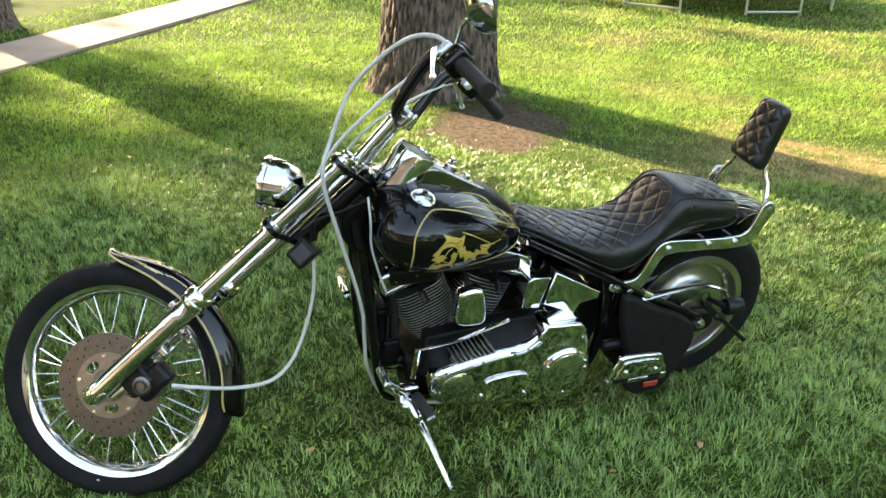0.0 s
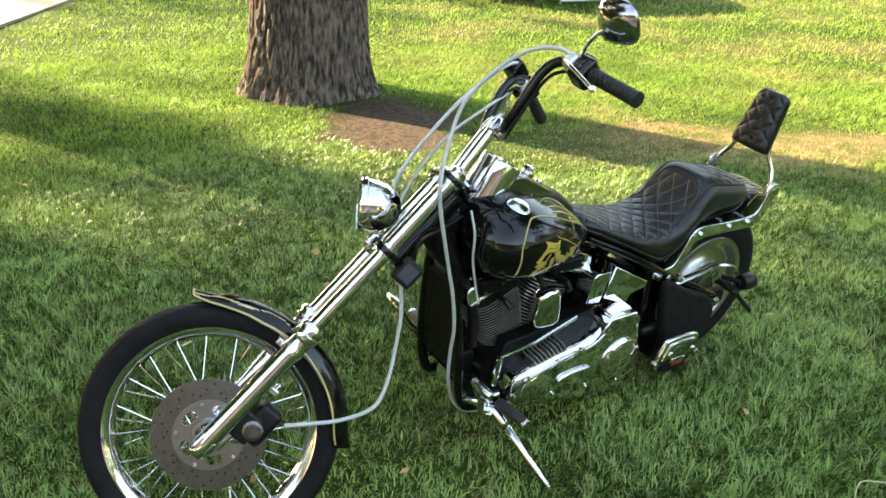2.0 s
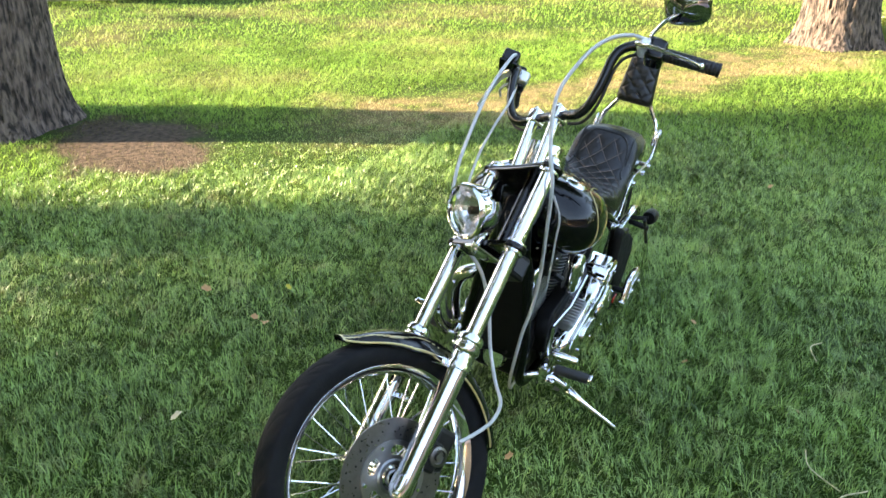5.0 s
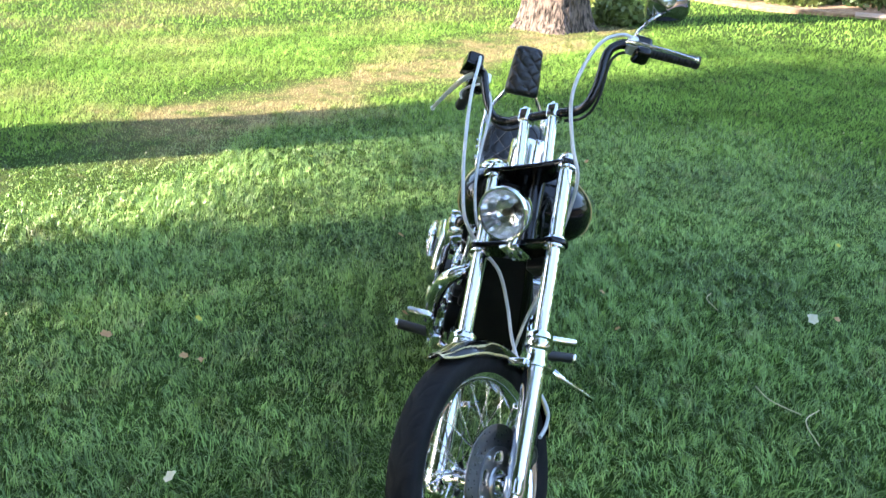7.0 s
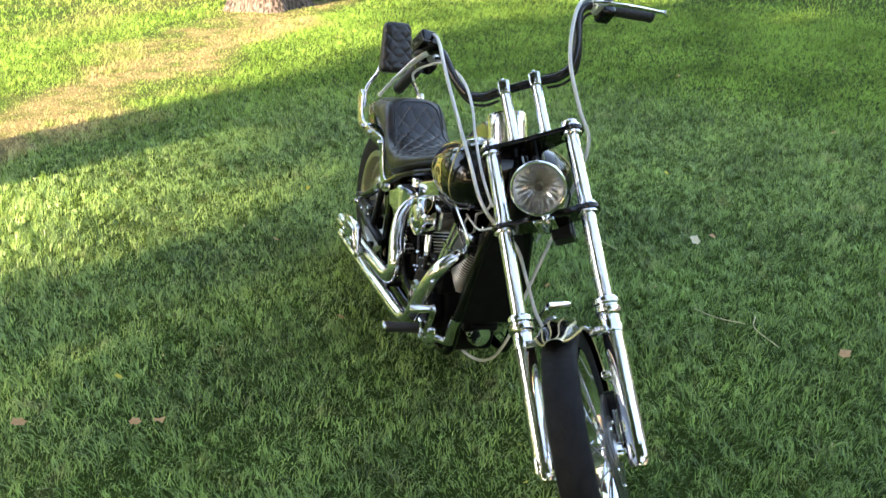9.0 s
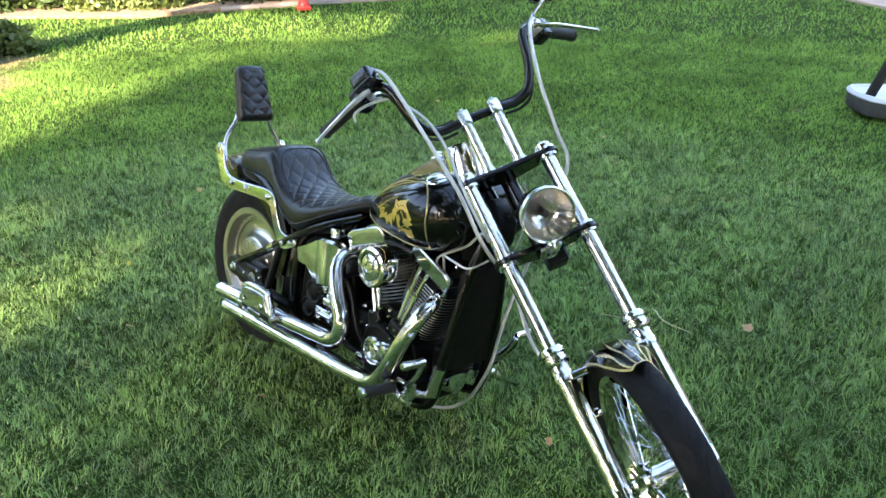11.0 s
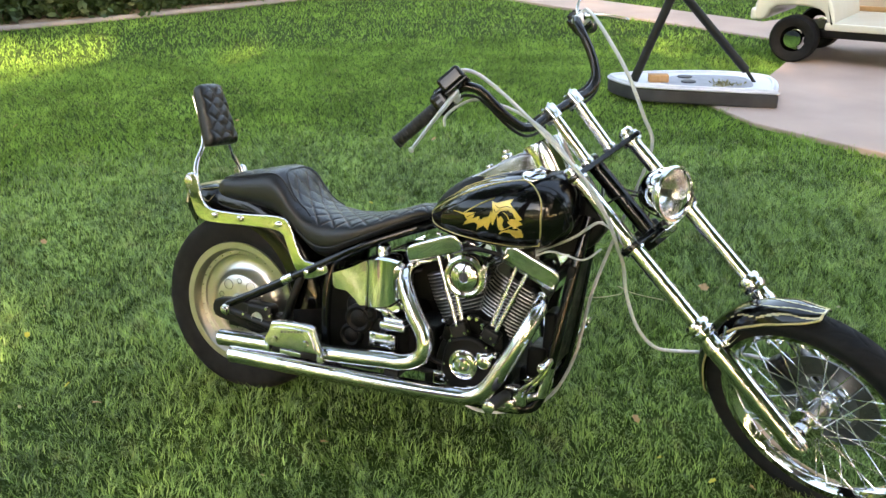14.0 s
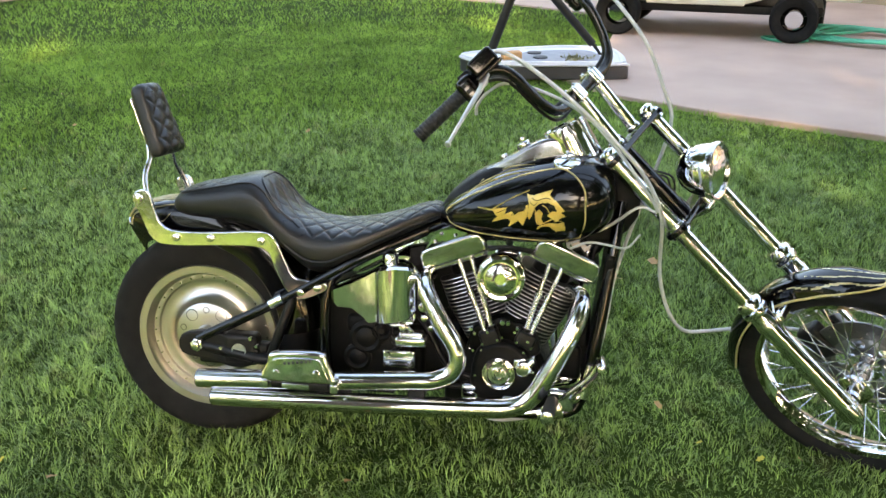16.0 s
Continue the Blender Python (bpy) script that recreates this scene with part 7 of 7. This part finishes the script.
# ---- controls, pegs, boards, stand ----
for s in (1, -1):
    fc = part("forward_control", join(tube([(1.10, s * 0.11, 0.24), (1.06, s * 0.17, 0.25)], 0.014, 10), rbox((1.05, s * 0.165, 0.255), (0.07, 0.035, 0.06), 0.01, None, 3),
                                      tube([(1.05, s * 0.175, 0.26), (1.12, s * 0.19, 0.33), (1.15, s * 0.20, 0.385)], 0.009, 10, smooth=4)), CHROME, bike, "chrome forward control")
    pieces("pivot_end", [disc((x, s * 0.186, z), (0, s, 0), 0.015, 0.012, 0.004, 16) for x, z in ((1.042, 0.233), (1.014, 0.235))], CHROME, fc)
    part("pedal_brace", tube([(1.078, s * 0.182, 0.262), (1.098, s * 0.196, 0.290), (1.140, s * 0.204, 0.345), (1.156, s * 0.204, 0.384)], 0.006, 8, smooth=4), CHROME, fc)
    pp = [(1.03, s * 0.19, 0.258), (1.02, s * 0.300, 0.262)]
    part("foot_peg", lathe([(0.010, 0), (0.017, 0.004), (0.017, 0.112), (0.013, 0.118), (1e-4, 0.119)], pp[0], Vector(pp[1]) - Vector(pp[0]), 20, cap=False), GRIP, fc, "black rubber foot peg with chrome ends")
    part("peg_end", disc(Vector(pp[1]) + Vector((0, s * 0.004, 0)), (0, s, 0), 0.0175, 0.012), CHROME, fc)
    part("toe_peg", lathe([(0.008, 0), (0.013, 0.003), (0.013, 0.078), (0.009, 0.084), (1e-4, 0.085)], (1.15, s * 0.195, 0.388), (0, s, 0.04), 16, cap=False), CHROME, fc, "chrome toe peg")
    zc = 0.312 if s < 0 else 0.272
    bx = 0.345 if s < 0 else 0.300
    bd = [(bx + x, zc + z) for x, z in smooth_outline([(-0.104, -0.030), (-0.090, 0.020), (-0.068, 0.052), (0.060, 0.059), (0.082, 0.036), (0.104, -0.022), (0.098, -0.030), (0.0, -0.034)], 4)]
    pb = part("passenger_board", slab(bd, s * 0.236, s * 0.262, 0.010, 3), CHROME, bike, "folded chrome passenger footboard")
    bd2 = [(bx + (x - bx) * 0.82, zc + (z - zc) * 0.66 + 0.003) for x, z in bd]
    part("board_inset", slab(bd2, s * 0.262, s * 0.267, 0.002), CHROME, pb)
    pieces("board_bolt", [bolt((bx - 0.06, s * 0.266, zc - 0.004), (0, s, 0), 0.009, 0.006), bolt((bx + 0.052, s * 0.266, zc), (0, s, 0), 0.011, 0.006)], CHROME, pb)
    part("board_script", join(*[rbox((bx - 0.035 + 0.012 * k, s * 0.2675, zc + 0.024 + 0.002 * k), (0.008, 0.002, 0.008), 0.0008) for k in range(7)]), STEEL, pb, "unreadable raised script")
    part("board_hinge", join(tube([(bx - 0.03, s * 0.15, zc - 0.06), (bx - 0.03, s * 0.235, zc - 0.050)], 0.012, 10), rbox((bx, s * 0.242, zc - 0.044), (0.165, 0.022, 0.022), 0.005)), SATIN, pb, "black hinge")
    part("hinge_leaf", rbox((bx - 0.010, s * 0.255, zc - 0.045), (0.078, 0.006, 0.016), 0.002), CHROME, pb)
    for x in (-0.098, 0.098):
        part("hinge_ear", rbox((bx + x, s * 0.248, zc - 0.043), (0.022, 0.026, 0.028), 0.005), CHROME, pb)
part("brake_rod", tube([(1.05, -0.16, 0.225), (0.95, -0.165, 0.205), (0.80, -0.16, 0.19)], 0.006, 8), CHROME, bike, "chrome brake rod")
part("brake_cylinder", tube([(1.06, -0.155, 0.215), (0.99, -0.155, 0.205)], 0.017, 14), CHROME, bike, "chrome rear master cylinder")
sd = part("side_stand", join(tube([(1.075, 0.125, 0.235), (1.05, 0.19, 0.235), (1.03, 0.245, 0.205)], 0.016, 12, smooth=4), tube([(1.03, 0.24, 0.205), (1.015, 0.30, 0.165), (0.99, 0.428, 0.098)], [0.015, 0.012, 0.009], 12),
                             rbox((1.05, 0.18, 0.225), (0.055, 0.06, 0.035), 0.010, None, 3)), CHROME, bike, "chrome side stand")
part("stand_spring", tube([(1.06, 0.15, 0.21), (1.03, 0.22, 0.19)], 0.008, 8), STEEL, sd)

# ---- fallen leaves and stalks on the lawn ----
# x, y, colour (0 brown, 1 yellow, 2 pale), width
LEAF_SPOTS = [(-0.44, 3.57, 0, 0.060), (-0.54, 4.00, 0, 0.045), (-0.93, 3.11, 2, 0.045), (1.30, 1.88, 2, 0.055), (1.36, 1.80, 0, 0.030), (0.41, 1.40, 0, 0.050), (-0.14, 2.355, 0, 0.030), (-0.46, 3.64, 0, 0.035),
              (-0.23, 3.84, 1, 0.028), (-0.485, 2.40, 1, 0.024), (-0.32, 2.44, 1, 0.018), (-0.57, 2.33, 0, 0.026), (0.94, 3.75, 0, 0.032), (0.32, 3.225, 0, 0.028), (1.00, 2.68, 0, 0.026), (0.74, 2.48, 0, 0.022),
              (1.61, 3.85, 1, 0.026), (1.131, 3.805, 1, 0.022), (2.6, 3.6, 0, 0.035), (3.4, 2.7, 1, 0.024), (3.1, 1.0, 0, 0.035), (2.3, 0.6, 1, 0.024), (-2.2, 4.9, 0, 0.040), (-2.9, 5.9, 0, 0.040), (4.4, 1.9, 0, 0.035),
              (1.6, 5.0, 1, 0.024), (2.2, 2.0, 1, 0.022), (5.2, 3.3, 0, 0.035)]
PALELEAF = material("pale dry leaf", (0.55, 0.48, 0.30), 0.7, second=(0.66, 0.60, 0.42), scale=50, translucent=0.2)
rl = random.Random(7)
for x, y, kind_, wide in LEAF_SPOTS:
    size = wide / 2.2
    outl = [(size * (1.0 if k % 2 == 0 else 0.72) * math.cos(2 * math.pi * k / 12) * 1.25, size * (1.0 if k % 2 == 0 else 0.72) * math.sin(2 * math.pi * k / 12)) for k in range(12)]
    lv = [(0, 0, 0.002)] + [(a, b, 0.006 * math.sin(a * 90) + 0.25 * abs(b)) for a, b in outl]
    lo = part("fallen_leaf", (lv, [(0, 1 + k, 1 + (k + 1) % 12) for k in range(12)]), (DEADLEAF, YELLOWLEAF, PALELEAF)[kind_])
    lo.matrix_world = pose(x, y, 0.050 if wide > 0.028 else 0.043, rl.uniform(-16, 16), rl.uniform(-16, 16), rl.uniform(0, 360))
    tagged(lo, ("dry brown leaf lying on the grass", "small yellow leaf lying on the grass", "pale withered leaf lying on the grass")[kind_], "leaf", "fallen leaves")
for x, y, a, ln in ((0.61, 1.81, 65, 0.20), (0.53, 1.65, 15, 0.22), (1.21, 2.26, 30, 0.16)):
    st = part("dry_stalk", tube([(-ln / 2, 0, 0.0), (0, 0.05 * ln * 4, 0.012), (ln / 2, 0, 0.0)], 0.0022, 5, smooth=6), STRAW)
    st.matrix_world = pose(x, y, 0.045, 0, 0, a)
    tagged(st, "pale dry grass stalk lying on the lawn", "stalk", "dry stalks")
